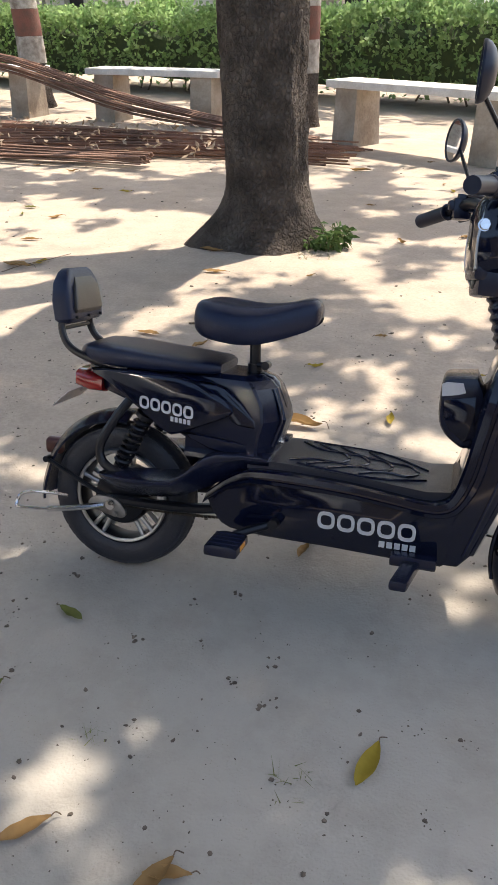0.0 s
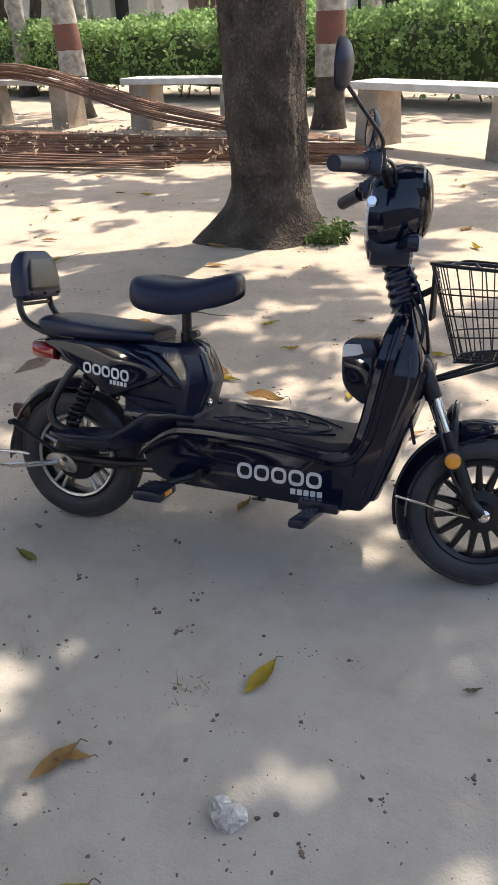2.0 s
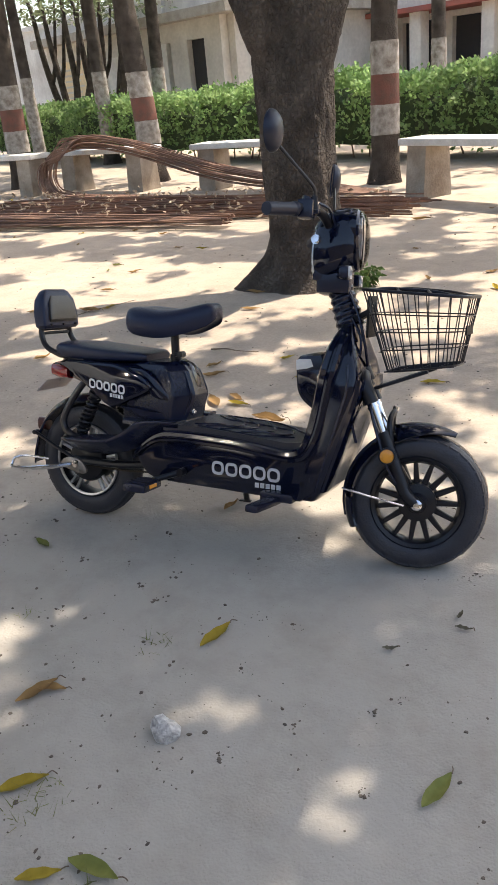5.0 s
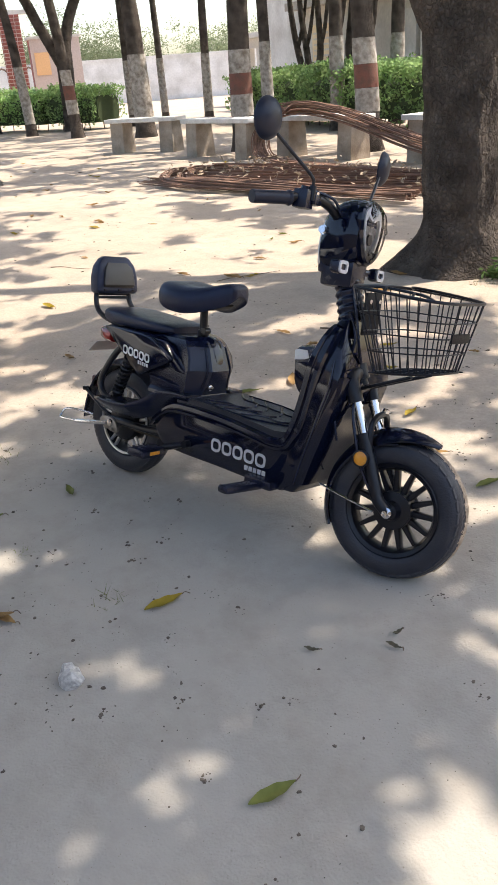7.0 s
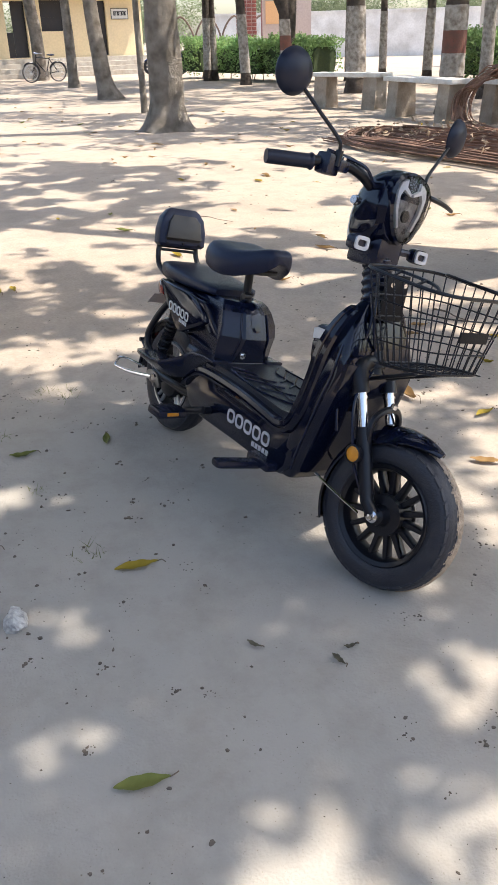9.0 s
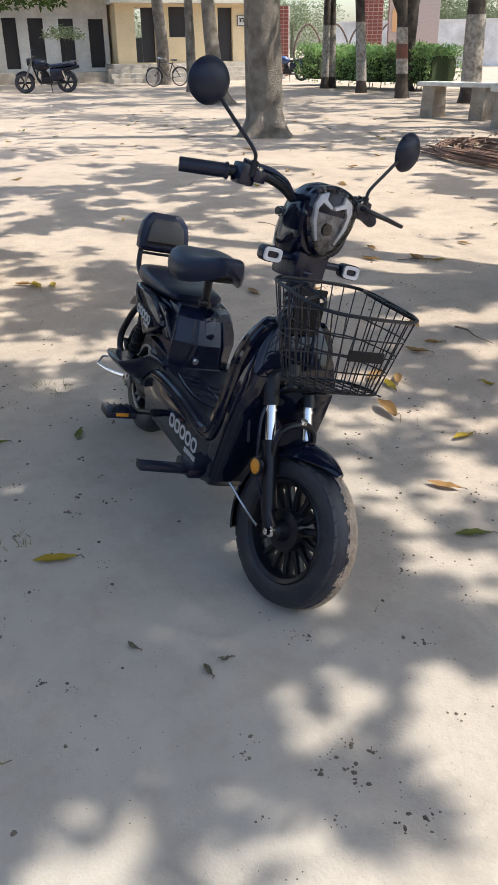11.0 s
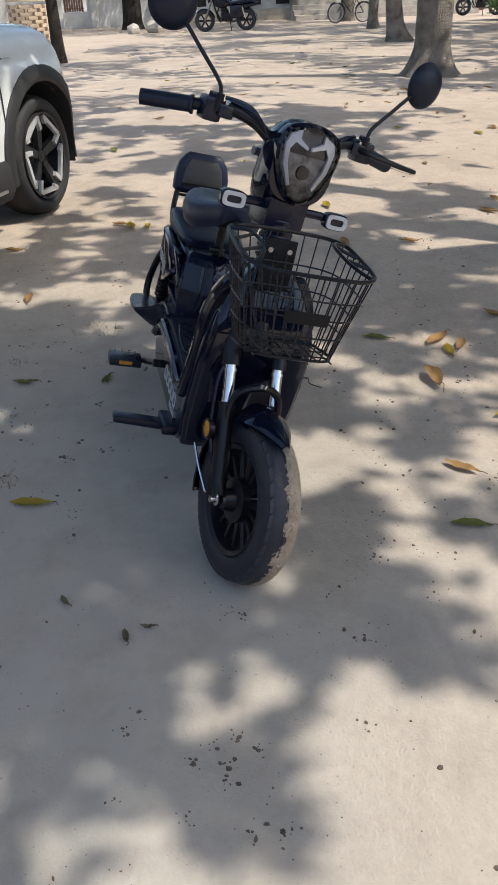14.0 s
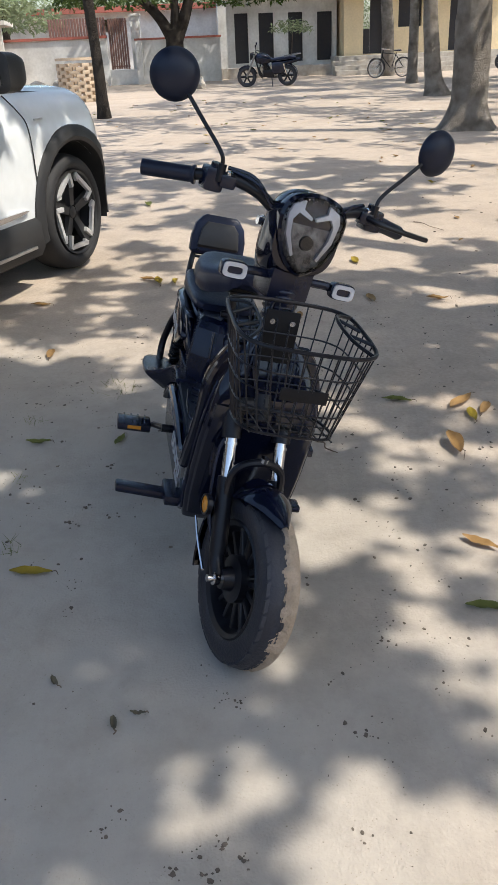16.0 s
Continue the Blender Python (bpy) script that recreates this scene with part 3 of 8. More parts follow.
# chain, crank and pedals
chain_pts = [(0.0 + 0.42 * k / 42, -0.062, 0.178 + 0.02 * k / 42 - 0.012 * math.sin(math.pi * k / 42)) for k in range(43)]
sp("chain", joined(*[rbox(x - 0.0048, x + 0.0048, y - 0.003, y + 0.003, z - 0.003, z + 0.003, 0.001) for x, y, z in chain_pts]), M["chain"], label="dark bicycle chain")
sp("sprocket", lathe_y([(-0.066, 0.0), (-0.066, 0.05), (-0.06, 0.054), (-0.056, 0.05), (-0.056, 0.0)], (0.435, 0, 0.215), 28), M["blackmetal"])
for s, dx, dz in ((-1, -0.085, -0.03), (1, 0.085, 0.03)):
    crank = sp("crank_arm", joined(tube([(0.435, s * 0.135, 0.215), (0.435 + dx * 0.5, s * 0.15, 0.215 + dz * 0.5), (0.435 + dx, s * 0.165, 0.215 + dz)], 0.0095, 8),
                                   cyl((0.435, s * 0.06, 0.215), (0.435, s * 0.150, 0.215), 0.012, 14)), M["blackmetal"])
    px, pz = 0.435 + dx, 0.215 + dz
    y0, y1 = sorted((s * 0.175, s * 0.27))
    foot = rounded([(px - 0.038, pz - 0.008), (px - 0.034, pz - 0.014), (px + 0.034, pz - 0.014), (px + 0.038, pz - 0.008), (px + 0.036, pz + 0.012), (px - 0.036, pz + 0.012)], 1)
    ped = sp("pedal", slab_xz(foot, y0, y1, 0.004), M["satin"], crank, "black plastic pedal")
    for k in range(4):
        yk = y0 + 0.016 + 0.02 * k
        sp("pedal_rib", rbox(px - 0.033, px + 0.033, yk, yk + 0.005, pz + 0.011, pz + 0.0135, 0.001), M["satin"], crank)
    for dx_ in (0.0355, -0.0385):
        sp("reflector", rbox(px + dx_, px + dx_ + 0.003, y0 + 0.028, y1 - 0.028, pz - 0.0055, pz + 0.0055, 0.001), M["orange"], crank, "amber pedal reflector")


# mudguards: arcs over the wheels with a curved section
def mudguard(c, r, a0, a1, w, lift=None, n=26, m=9, thick=0.005):
    outer, inner = [], []
    for k in range(n):
        t = radians(a0 + (a1 - a0) * k / (n - 1))
        grow = lift(k / (n - 1)) if lift else (0, 1)
        ro, ri = [], []
        for j in range(m):
            u = -1 + 2 * j / (m - 1)
            rr = r + grow[0] - 0.022 * abs(u) ** 2.4
            y = w * grow[1] * u
            ro.append((c[0] + rr * math.cos(t), c[1] + y, c[2] + rr * math.sin(t)))
            ri.append((c[0] + (rr - thick) * math.cos(t), c[1] + y * 0.95, c[2] + (rr - thick) * math.sin(t)))
        outer.append(ro + ri[::-1])
    return skin(outer)


fender_r = sp("rear_mudguard", mudguard(RW, 0.217, 84, 188, 0.055, lambda k: (0.004 + 0.022 * max(k - 0.8, 0) * 5 * 0.4, 1.0)), M["satin"], label="dusty black plastic rear mudguard")
sp("rear_reflector", loft_x([(-0.206, 0.272, 0.305, 0.012), (-0.201, 0.267, 0.309, 0.016), (-0.168, 0.267, 0.309, 0.018)], 16, 4), M["darkred"], fender_r, "dark red reflector")
for s in (-1, 1):
    sp("mudguard_stay", joined(tube([(-0.175, s * 0.062, 0.268), (-0.08, s * 0.075, 0.23), (0.0, s * 0.085, 0.2)], 0.006, 6), cyl((-0.175, s * 0.05, 0.268), (-0.175, s * 0.07, 0.268), 0.008, 10)), M["blackmetal"], fender_r)

# shock absorbers
for s in (-1, 1):
    a, b = Vector((0.10, s * 0.098, 0.415)), Vector((0.028, s * 0.098, 0.265))
    ax = (b - a).normalized()
    sd = ax.orthogonal().normalized()
    up = ax.cross(sd)
    helix = [a + (b - a) * (k / 110) * 0.82 + (sd * math.cos(k * 0.5) + up * math.sin(k * 0.5)) * 0.0175 for k in range(111)]
    shock = sp("shock_absorber", joined(cyl(a - ax * 0.02, b, 0.010, 12), cyl(b - ax * 0.03, b + ax * 0.02, 0.015, 12), cyl(a - ax * 0.01, a, 0.024, 14)), M["blackmetal"])
    sp("spring", tube(helix, 0.0045, 6, straight=True), M["blackmetal"], shock, "black coil spring")

# frame pipes of the rear side rests, with their moulded plastic covers
for s in (-1, 1):
    sp("frame_pipe", tube([(0.085, s * 0.105, 0.478), (0.05, s * 0.122, 0.43), (0.018, s * 0.132, 0.375), (0.005, s * 0.138, 0.335), (0.02, s * 0.142, 0.302), (0.07, s * 0.145, 0.283), (0.14, s * 0.145, 0.277)], 0.011, 10), M["blackmetal"])
    rows = [(0.014, 0.274, 0.286, 0.010, 0.152), (0.026, 0.262, 0.290, 0.030, 0.152), (0.055, 0.250, 0.293, 0.046, 0.150), (0.10, 0.242, 0.296, 0.056, 0.147), (0.16, 0.241, 0.298, 0.060, 0.143), (0.205, 0.247, 0.303, 0.062, 0.137), (0.225, 0.252, 0.314, 0.052, 0.120), (0.240, 0.258, 0.330, 0.036, 0.108), (0.258, 0.265, 0.347, 0.028, 0.102), (0.285, 0.280, 0.358, 0.026, 0.100), (0.345, 0.318, 0.362, 0.026, 0.100), (0.41, 0.326, 0.362, 0.03, 0.1)]
    sp("side_rest", skin([[(x, s * (y + u), hi - ((hi - lo) / 2 - v) * (1 - 0.72 * max(0.0, u / w))) for u, v in oval(w, (hi - lo) / 2, 28, 4.5)] for x, lo, hi, w, y in rows]), M["satin"], label="moulded black side footrest")

# tail cowl with its glossy side wings
sp("tail_cowl", loft_x([(-0.065, 0.482, 0.525, 0.045), (-0.03, 0.465, 0.530, 0.078), (0.04, 0.446, 0.532, 0.094), (0.13, 0.402, 0.530, 0.098), (0.21, 0.362, 0.528, 0.098), (0.27, 0.345, 0.524, 0.092), (0.30, 0.345, 0.515, 0.080)], 44, 5.0), M["satin"], label="black tail cowl under the pillion seat")


def pod_ring(z, back, side_x, front, w, wf):
    """One level of the faceted battery pod: straight flanks, a chamfer, a narrow front face."""
    return [(back, -w * 0.9, z), (side_x, -w, z), (side_x + 0.006, -w + 0.004, z), (front - 0.006, -wf - 0.006, z), (front, -wf, z), (front + 0.002, 0, z),
            (front, wf, z), (front - 0.006, wf + 0.006, z), (side_x + 0.006, w - 0.004, z), (side_x, w, z), (back, w * 0.9, z)]


pod = sp("seat_pod", skin([pod_ring(*q) for q in ((0.336, 0.20, 0.385, 0.404, 0.110, 0.072), (0.346, 0.20, 0.386, 0.406, 0.108, 0.070), (0.356, 0.20, 0.368, 0.403, 0.100, 0.056), (0.40, 0.20, 0.372, 0.417, 0.102, 0.042), (0.434, 0.21, 0.380, 0.426, 0.103, 0.038), (0.470, 0.21, 0.376, 0.414, 0.099, 0.036), (0.505, 0.22, 0.356, 0.400, 0.090, 0.034), (0.522, 0.22, 0.340, 0.384, 0.082, 0.032), (0.532, 0.23, 0.325, 0.362, 0.070, 0.028))]), M["satin"], label="faceted black pod below the saddle", angle=14)
sp("pod_spine", skin([[(x, -w, z), (x + 0.007, -w + 0.006, z), (x + 0.008, 0, z), (x + 0.007, w - 0.006, z), (x, w, z)] for x, z, w in ((0.414, 0.452, 0.012), (0.412, 0.462, 0.020), (0.402, 0.490, 0.023), (0.390, 0.515, 0.024), (0.374, 0.528, 0.024), (0.345, 0.536, 0.022))]), M["gloss"], pod, "glossy raised spine")
for q in (-1, 1):
    for u in (0.80,):
        sp("pod_flute", tube([(sx + (fx - sx) * u + 0.001, q * (w + (wf - w) * u), z) for z, sx, fx, w, wf in ((0.372, 0.370, 0.408, 0.101, 0.050), (0.40, 0.372, 0.417, 0.102, 0.042), (0.434, 0.380, 0.426, 0.103, 0.038), (0.470, 0.376, 0.414, 0.099, 0.036), (0.505, 0.356, 0.400, 0.090, 0.034))], 0.0034, 8, 4), M["satin"], pod)
    sp("cowl_crease", mapped(slab_xz(rounded([(0.19, 0.392), (0.28, 0.352), (0.362, 0.350), (0.372, 0.372), (0.33, 0.385), (0.25, 0.392)], 1), 0.088, 0.108, 0.008), lambda x, y, z: (x, q * (y - 0.25 * max(0.0, x - 0.32)), z)), M["satin"], pod)
wing = rounded([(-0.055, 0.515), (0.003, 0.524), (0.103, 0.526), (0.213, 0.522), (0.296, 0.490), (0.322, 0.460), (0.314, 0.446), (0.199, 0.393), (0.167, 0.384), (0.086, 0.447), (0.0, 0.498)], 1)
fin = rounded([(0.198, 0.500), (0.226, 0.516), (0.290, 0.512), (0.320, 0.490), (0.385, 0.417), (0.320, 0.424), (0.306, 0.457)], 1)
for s in (-1, 1):
    w_ = sp("side_wing", mapped(slab_xz(wing, 0.09, 0.128, 0.012), lambda x, y, z: (x, s * (y - 0.03 * max(0.0, (0.06 - x)) / 0.1), z)), M["gloss"], label="glossy black side wing with silver badge shapes")
    # badge: five rounded silver frames and a short line of bars below
    for k in range(5):
        x0, z0 = 0.099 + 0.0268 * k, 0.4740 - 0.0030 * k
        frame_o = rounded([(x0, z0), (x0 + 0.0235, z0 - 0.0025), (x0 + 0.024, z0 - 0.0315), (x0 + 0.0005, z0 - 0.029)], 2)
        cx, cz = sum(p[0] for p in frame_o) / len(frame_o), sum(p[1] for p in frame_o) / len(frame_o)
        frame_i = [(cx + (x - cx) * 0.58, cz + (z - cz) * 0.6) for x, z in frame_o]
        yb = 0.1285
        ring = skin([[(x, s * yb, z) for x, z in frame_o], [(x, s * (yb + 0.0015), z) for x, z in frame_o], [(x, s * (yb + 0.0015), z) for x, z in frame_i], [(x, s * yb, z) for x, z in frame_i]], loop=True)
        sp("badge_shape", ring, M["badge"], w_)
    for k in range(5):
        sp("badge_bar", mapped(slab_xz([(0.176 + 0.0102 * k, 0.4325 - 0.001 * k), (0.183 + 0.0102 * k, 0.432 - 0.001 * k), (0.183 + 0.0102 * k, 0.421 - 0.001 * k), (0.176 + 0.0102 * k, 0.4215 - 0.001 * k)], 0.1285, 0.1298), lambda x, y, z: (x, s * y, z)), M["badge"], w_)
    sp("fin_panel", mapped(slab_xz(fin, 0.088, 0.116, 0.007), lambda x, y, z: (x, s * (y - 0.018 * max(0.0, x - 0.30) / 0.1), z)), M["gloss"])
sp("key_lock", joined(cyl((0.388, -0.03, 0.380), (0.416, -0.03, 0.380), 0.010, 12), cyl((0.416, -0.03, 0.380), (0.422, -0.03, 0.380), 0.006, 10)), M["chrome"], label="small chrome lock")
# tail lamp and number plate
sp("tail_lamp", joined(loft_x([(-0.098, 0.470, 0.500, 0.055), (-0.090, 0.462, 0.508, 0.075), (-0.05, 0.456, 0.508, 0.092), (-0.012, 0.458, 0.502, 0.096)], 24, 4)), M["red"], label="red tail lamp lens")
sp("number_plate", joined(moved(rbox(-0.075, 0.075, -0.0015, 0.0015, -0.03, 0.03, 0.001), pose(-0.130, 0, 0.430, 48, 0, 90)), cyl((-0.08, 0, 0.462), (-0.115, 0, 0.443), 0.008, 8)), M["plate"], label="blank pale number plate below the lamp")

# pillion pad, backrest and saddle
sp("pillion_pad", loft_x([(-0.088, 0.528, 0.550, 0.03), (-0.078, 0.522, 0.566, 0.065), (-0.05, 0.522, 0.576, 0.092), (0.02, 0.522, 0.575, 0.104), (0.11, 0.522, 0.568, 0.104), (0.20, 0.525, 0.562, 0.098), (0.255, 0.528, 0.558, 0.088), (0.272, 0.531, 0.551, 0.07)], 32, 4.6), M["leather"], label="padded navy-black pillion seat")
REST = pose(-0.124, 0, 0.678, 0, -8, 0)
rest = sp("backrest", moved(joined(loft_z([(-0.064, -0.018, 0.014, 0.082), (-0.055, -0.026, 0.022, 0.090), (-0.01, -0.028, 0.024, 0.089), (0.03, -0.024, 0.022, 0.080), (0.054, -0.016, 0.016, 0.062), (0.062, -0.008, 0.010, 0.050)], 36, 7)), REST), M["leather"], label="padded backrest, its front panel tinted brown for reflected ground")
sp("rest_panel", moved(loft_z([(-0.044, 0.016, 0.026, 0.064), (-0.036, 0.018, 0.032, 0.068), (0.018, 0.018, 0.031, 0.060), (0.040, 0.012, 0.022, 0.044)], 32, 8), REST), M["groundtint"], rest)
for y in (-0.062, 0.0, 0.062):
    sp("rivet", cyl((-0.098, y, 0.629), (-0.089, y, 0.628), 0.004, 8), M["blackmetal"], rest)
sp("backrest_frame", joined(*[tube([(0.05, s * 0.085, 0.522), (-0.04, s * 0.085, 0.536), (-0.098, s * 0.08, 0.556), (-0.124, s * 0.074, 0.59), (-0.128, s * 0.07, 0.63), (-0.126, s * 0.07, 0.66)], 0.009, 10) for s in (-1, 1)],
                            cyl((-0.1265, -0.07, 0.612), (-0.1265, 0.07, 0.612), 0.005, 8), cyl((-0.1265, -0.07, 0.600), (-0.1265, 0.07, 0.600), 0.005, 8)), M["blackmetal"], label="black tubular backrest frame")
def saddle_ring(x, lo, hi, w, dip):
    """A saddle's section: domed top with a shallow dip, steep flanks, hollow underside."""
    h = hi - lo
    half = [(0.0, hi - dip), (0.30, hi - dip * 0.5), (0.58, hi - 0.02 * h), (0.80, hi - 0.09 * h), (0.93, hi - 0.24 * h), (1.0, hi - 0.48 * h), (1.0, lo + 0.28 * h), (0.95, lo + 0.08 * h), (0.88, lo), (0.80, lo + 0.10 * h), (0.5, lo + 0.20 * h), (0.0, lo + 0.22 * h)]
    return [(x, w * u, z) for u, z in half] + [(x, -w * u, z) for u, z in half[-2:0:-1]]


saddle_rows = smooth_path([(0.208, 0.652, 0.694), (0.216, 0.638, 0.704), (0.240, 0.626, 0.707), (0.28, 0.619, 0.704), (0.33, 0.616, 0.700), (0.375, 0.622, 0.703), (0.415, 0.634, 0.711), (0.445, 0.645, 0.719), (0.468, 0.655, 0.722), (0.482, 0.666, 0.716), (0.488, 0.676, 0.706)], 4)
saddle_wide = smooth_path([(0.208, 0.070, 0), (0.216, 0.090, 0.001), (0.240, 0.106, 0.003), (0.28, 0.113, 0.005), (0.33, 0.110, 0.005), (0.375, 0.095, 0.004), (0.415, 0.074, 0.003), (0.445, 0.058, 0.002), (0.468, 0.047, 0.001), (0.482, 0.038, 0.0), (0.488, 0.022, 0)], 4)
saddle = sp("saddle", skin([saddle_ring(q.x - 0.004, q.y - 0.011, q.z - 0.011, w.y, w.z) for q, w in zip(saddle_rows, saddle_wide)]), M["leather"], label="navy-black leatherette saddle", angle=50)
sp("saddle_pan", loft_x([(0.235, 0.622, 0.634, 0.07), (0.26, 0.616, 0.640, 0.088), (0.33, 0.612, 0.642, 0.088), (0.39, 0.624, 0.646, 0.062), (0.42, 0.636, 0.650, 0.04)], 20, 4), M["mattblack"], saddle, "black plastic saddle pan")
sp("seat_post", joined(cyl((0.337, 0, 0.50), (0.33, 0, 0.64), 0.013, 14), cyl((0.3375, 0, 0.505), (0.335, 0, 0.552), 0.018, 14), cyl((0.338, 0, 0.52), (0.338, 0, 0.53), 0.03, 16)), M["blackmetal"], label="black seat post with clamp")
sp("clamp_lever", joined(cyl((0.345, -0.02, 0.552), (0.372, -0.02, 0.553), 0.007, 8), cyl((0.366, -0.032, 0.553), (0.366, -0.008, 0.553), 0.010, 12)), M["blackmetal"])

# floor, battery box and its trim
box_side = [(0.262, 0.262), (0.335, 0.312), (0.42, 0.332), (0.54, 0.330), (0.66, 0.322), (0.78, 0.308), (0.835, 0.33), (0.90, 0.40), (0.920, 0.36), (0.876, 0.305), (0.842, 0.168), (0.70, 0.168), (0.53, 0.173), (0.38, 0.176), (0.31, 0.186), (0.280, 0.222)]
sp("battery_box", slab_xz(rounded(box_side, 1), -0.128, 0.128, 0.012), M["gloss"], label="glossy black battery box below the floor")
for s in (-1, 1):
    trim = ((0.275, 0.270, 0.262, 0.238), (0.335, 0.318, 0.330, 0.288), (0.40, 0.336, 0.40, 0.302), (0.574, 0.333, 0.577, 0.299), (0.70, 0.320, 0.70, 0.288), (0.758, 0.314, 0.770, 0.280), (0.795, 0.320, 0.822, 0.290), (0.815, 0.342, 0.850, 0.324), (0.830, 0.395, 0.872, 0.376), (0.843, 0.468, 0.888, 0.460), (0.856, 0.545, 0.904, 0.540), (0.870, 0.605, 0.914, 0.600), (0.890, 0.650, 0.918, 0.642))
    rings = []
    inner, outer = smooth_path([(a, 0, b) for a, b, _, _ in trim], 4), smooth_path([(c, 0, d) for _, _, c, d in trim], 4)
    for k, (a, b) in enumerate(zip(inner, outer)):
        u = k / (len(inner) - 1)
        yo = 0.1285 + 0.003 * min(1.0, u * 1.6) - 0.008 * min(1.0, max(u - 0.62, 0) / 0.12) - 0.052 * (max(u - 0.80, 0) / 0.20) ** 1.6
        row = [(a, -0.05), (a, 0.004), (a.lerp(b, 0.12), 0.011), (a.lerp(b, 0.45), 0.013), (a.lerp(b, 0.50), 0.009), (a.lerp(b, 0.62), 0.009), (a.lerp(b, 0.67), 0.012), (a.lerp(b, 0.90), 0.010), (b, 0.002), (b, -0.05)]
        rings.append([(c.x, s * (yo + d), c.z) for c, d in row])
    sp("edge_trim", skin(rings), M["gloss"], label="raised black edge trim", angle=20)
    for k in range(5):
        x0, z0 = 0.532 + 0.0445 * k, 0.2590 - 0.0004 * k
        frame_o = rounded([(x0, z0), (x0 + 0.0385, z0 - 0.0005), (x0 + 0.039, z0 - 0.0405), (x0 + 0.0005, z0 - 0.040)], 2)
        cx, cz = sum(p[0] for p in frame_o) / len(frame_o), sum(p[1] for p in frame_o) / len(frame_o)
        frame_i = [(cx + (x - cx) * 0.64, cz + (z - cz) * 0.6) for x, z in frame_o]
        yb = 0.1283
        ring = skin([[(x, s * yb, z) for x, z in frame_o], [(x, s * (yb + 0.0016), z) for x, z in frame_o], [(x, s * (yb + 0.0016), z) for x, z in frame_i], [(x, s * yb, z) for x, z in frame_i]], loop=True)
        sp("badge_shape", ring, M["badge"], label="silver rounded badge shape")
    for k in range(5):
        x0 = 0.672 + 0.0168 * k
        sp("badge_bar", mapped(slab_xz([(x0, 0.2095), (x0 + 0.0125, 0.2095), (x0 + 0.0125, 0.1955), (x0, 0.1955)], 0.1283, 0.1296), lambda x, y, z: (x, s * y, z)), M["badge"])
floor_top = [(0.36, 0.352), (0.44, 0.354), (0.60, 0.346), (0.76, 0.332), (0.81, 0.338), (0.826, 0.36)]
rings = [[(x, y, z) for y in (-0.118, -0.06, 0.0, 0.06, 0.118)] + [(x, y, z - 0.02) for y in (0.118, 0.06, 0.0, -0.06, -0.118)] for x, z in floor_top]
sp("floor_mat", skin(rings), M["mat"], label="dusty black footboard with moulded chevrons")


def on_floor(x):
    for (xa, za), (xb, zb) in zip(floor_top, floor_top[1:]):
        if x <= xb:
            return za + (zb - za) * (x - xa) / (xb - xa)
    return 0.34


for s in (-1, 1):
    for x, y0, y1, run in ((0.50, 0.02, 0.085, 0.05), (0.545, 0.02, 0.09, 0.055), (0.60, 0.02, 0.095, 0.06), (0.66, 0.02, 0.095, 0.05)):
        pts = [(x - run, s * y1, on_floor(x - run) + 0.0015), (x, s * y0 * 2.2, on_floor(x) + 0.0015), (x + 0.05, s * y0 * 2.2, on_floor(x + 0.05) + 0.0015), (x + 0.075, s * y0 * 0.4, on_floor(x + 0.075) + 0.0015)]
        sp("chevron_rib", tube(pts, 0.003, 6, 3), M["satin"])
    sp("border_rib", tube([(0.47, s * 0.10, on_floor(0.47) + 0.0015), (0.64, s * 0.108, on_floor(0.64) + 0.0015), (0.755, s * 0.04, on_floor(0.755) + 0.0015)], 0.0028, 6, 4), M["satin"])

# leg shield, glove box and neck
shield_rows = [(0.172, 0.790, 0.850, 0.118), (0.20, 0.795, 0.872, 0.124), (0.26, 0.805, 0.892, 0.129), (0.335, 0.818, 0.918, 0.131), (0.42, 0.832, 0.944, 0.130), (0.48, 0.842, 0.962, 0.126), (0.52, 0.848, 0.964, 0.121), (0.56, 0.856, 0.955, 0.110), (0.60, 0.866, 0.942, 0.092), (0.635, 0.876, 0.930, 0.070), (0.665, 0.886, 0.920, 0.044)]
sp("leg_shield", loft_z(shield_rows, 56, 6.5), M["gloss"], label="glossy black leg shield")
sp("shield_front", skin([[(b - 0.020, -w * 0.97, z), (b + 0.002, -w * 0.90, z), (b + 0.009, -w * 0.72, z), (b + 0.004, -w * 0.35, z), (b + 0.002, 0, z), (b + 0.004, w * 0.35, z), (b + 0.009, w * 0.72, z), (b + 0.002, w * 0.90, z), (b - 0.020, w * 0.97, z)] for z, a, b, w in shield_rows[1:7]]), M["gloss"], label="glossy inner face towards the wheel")
for s in (-1, 1):
    sp("shield_seam", tube([(a + (b - a) * 0.74, s * (w + 0.0005), z) for z, a, b, w in shield_rows[1:8]], 0.0035, 6), M["satin"])
glove = [(0.763, 0.556), (0.768, 0.569), (0.780, 0.576), (0.853, 0.581), (0.856, 0.434), (0.830, 0.422), (0.815, 0.424), (0.784, 0.446), (0.768, 0.470), (0.763, 0.500)]
gb = sp("glove_box", slab_xz(rounded(glove, 1), -0.068, 0.068, 0.012), M["satin"], label="black moulded glove box behind the leg shield")
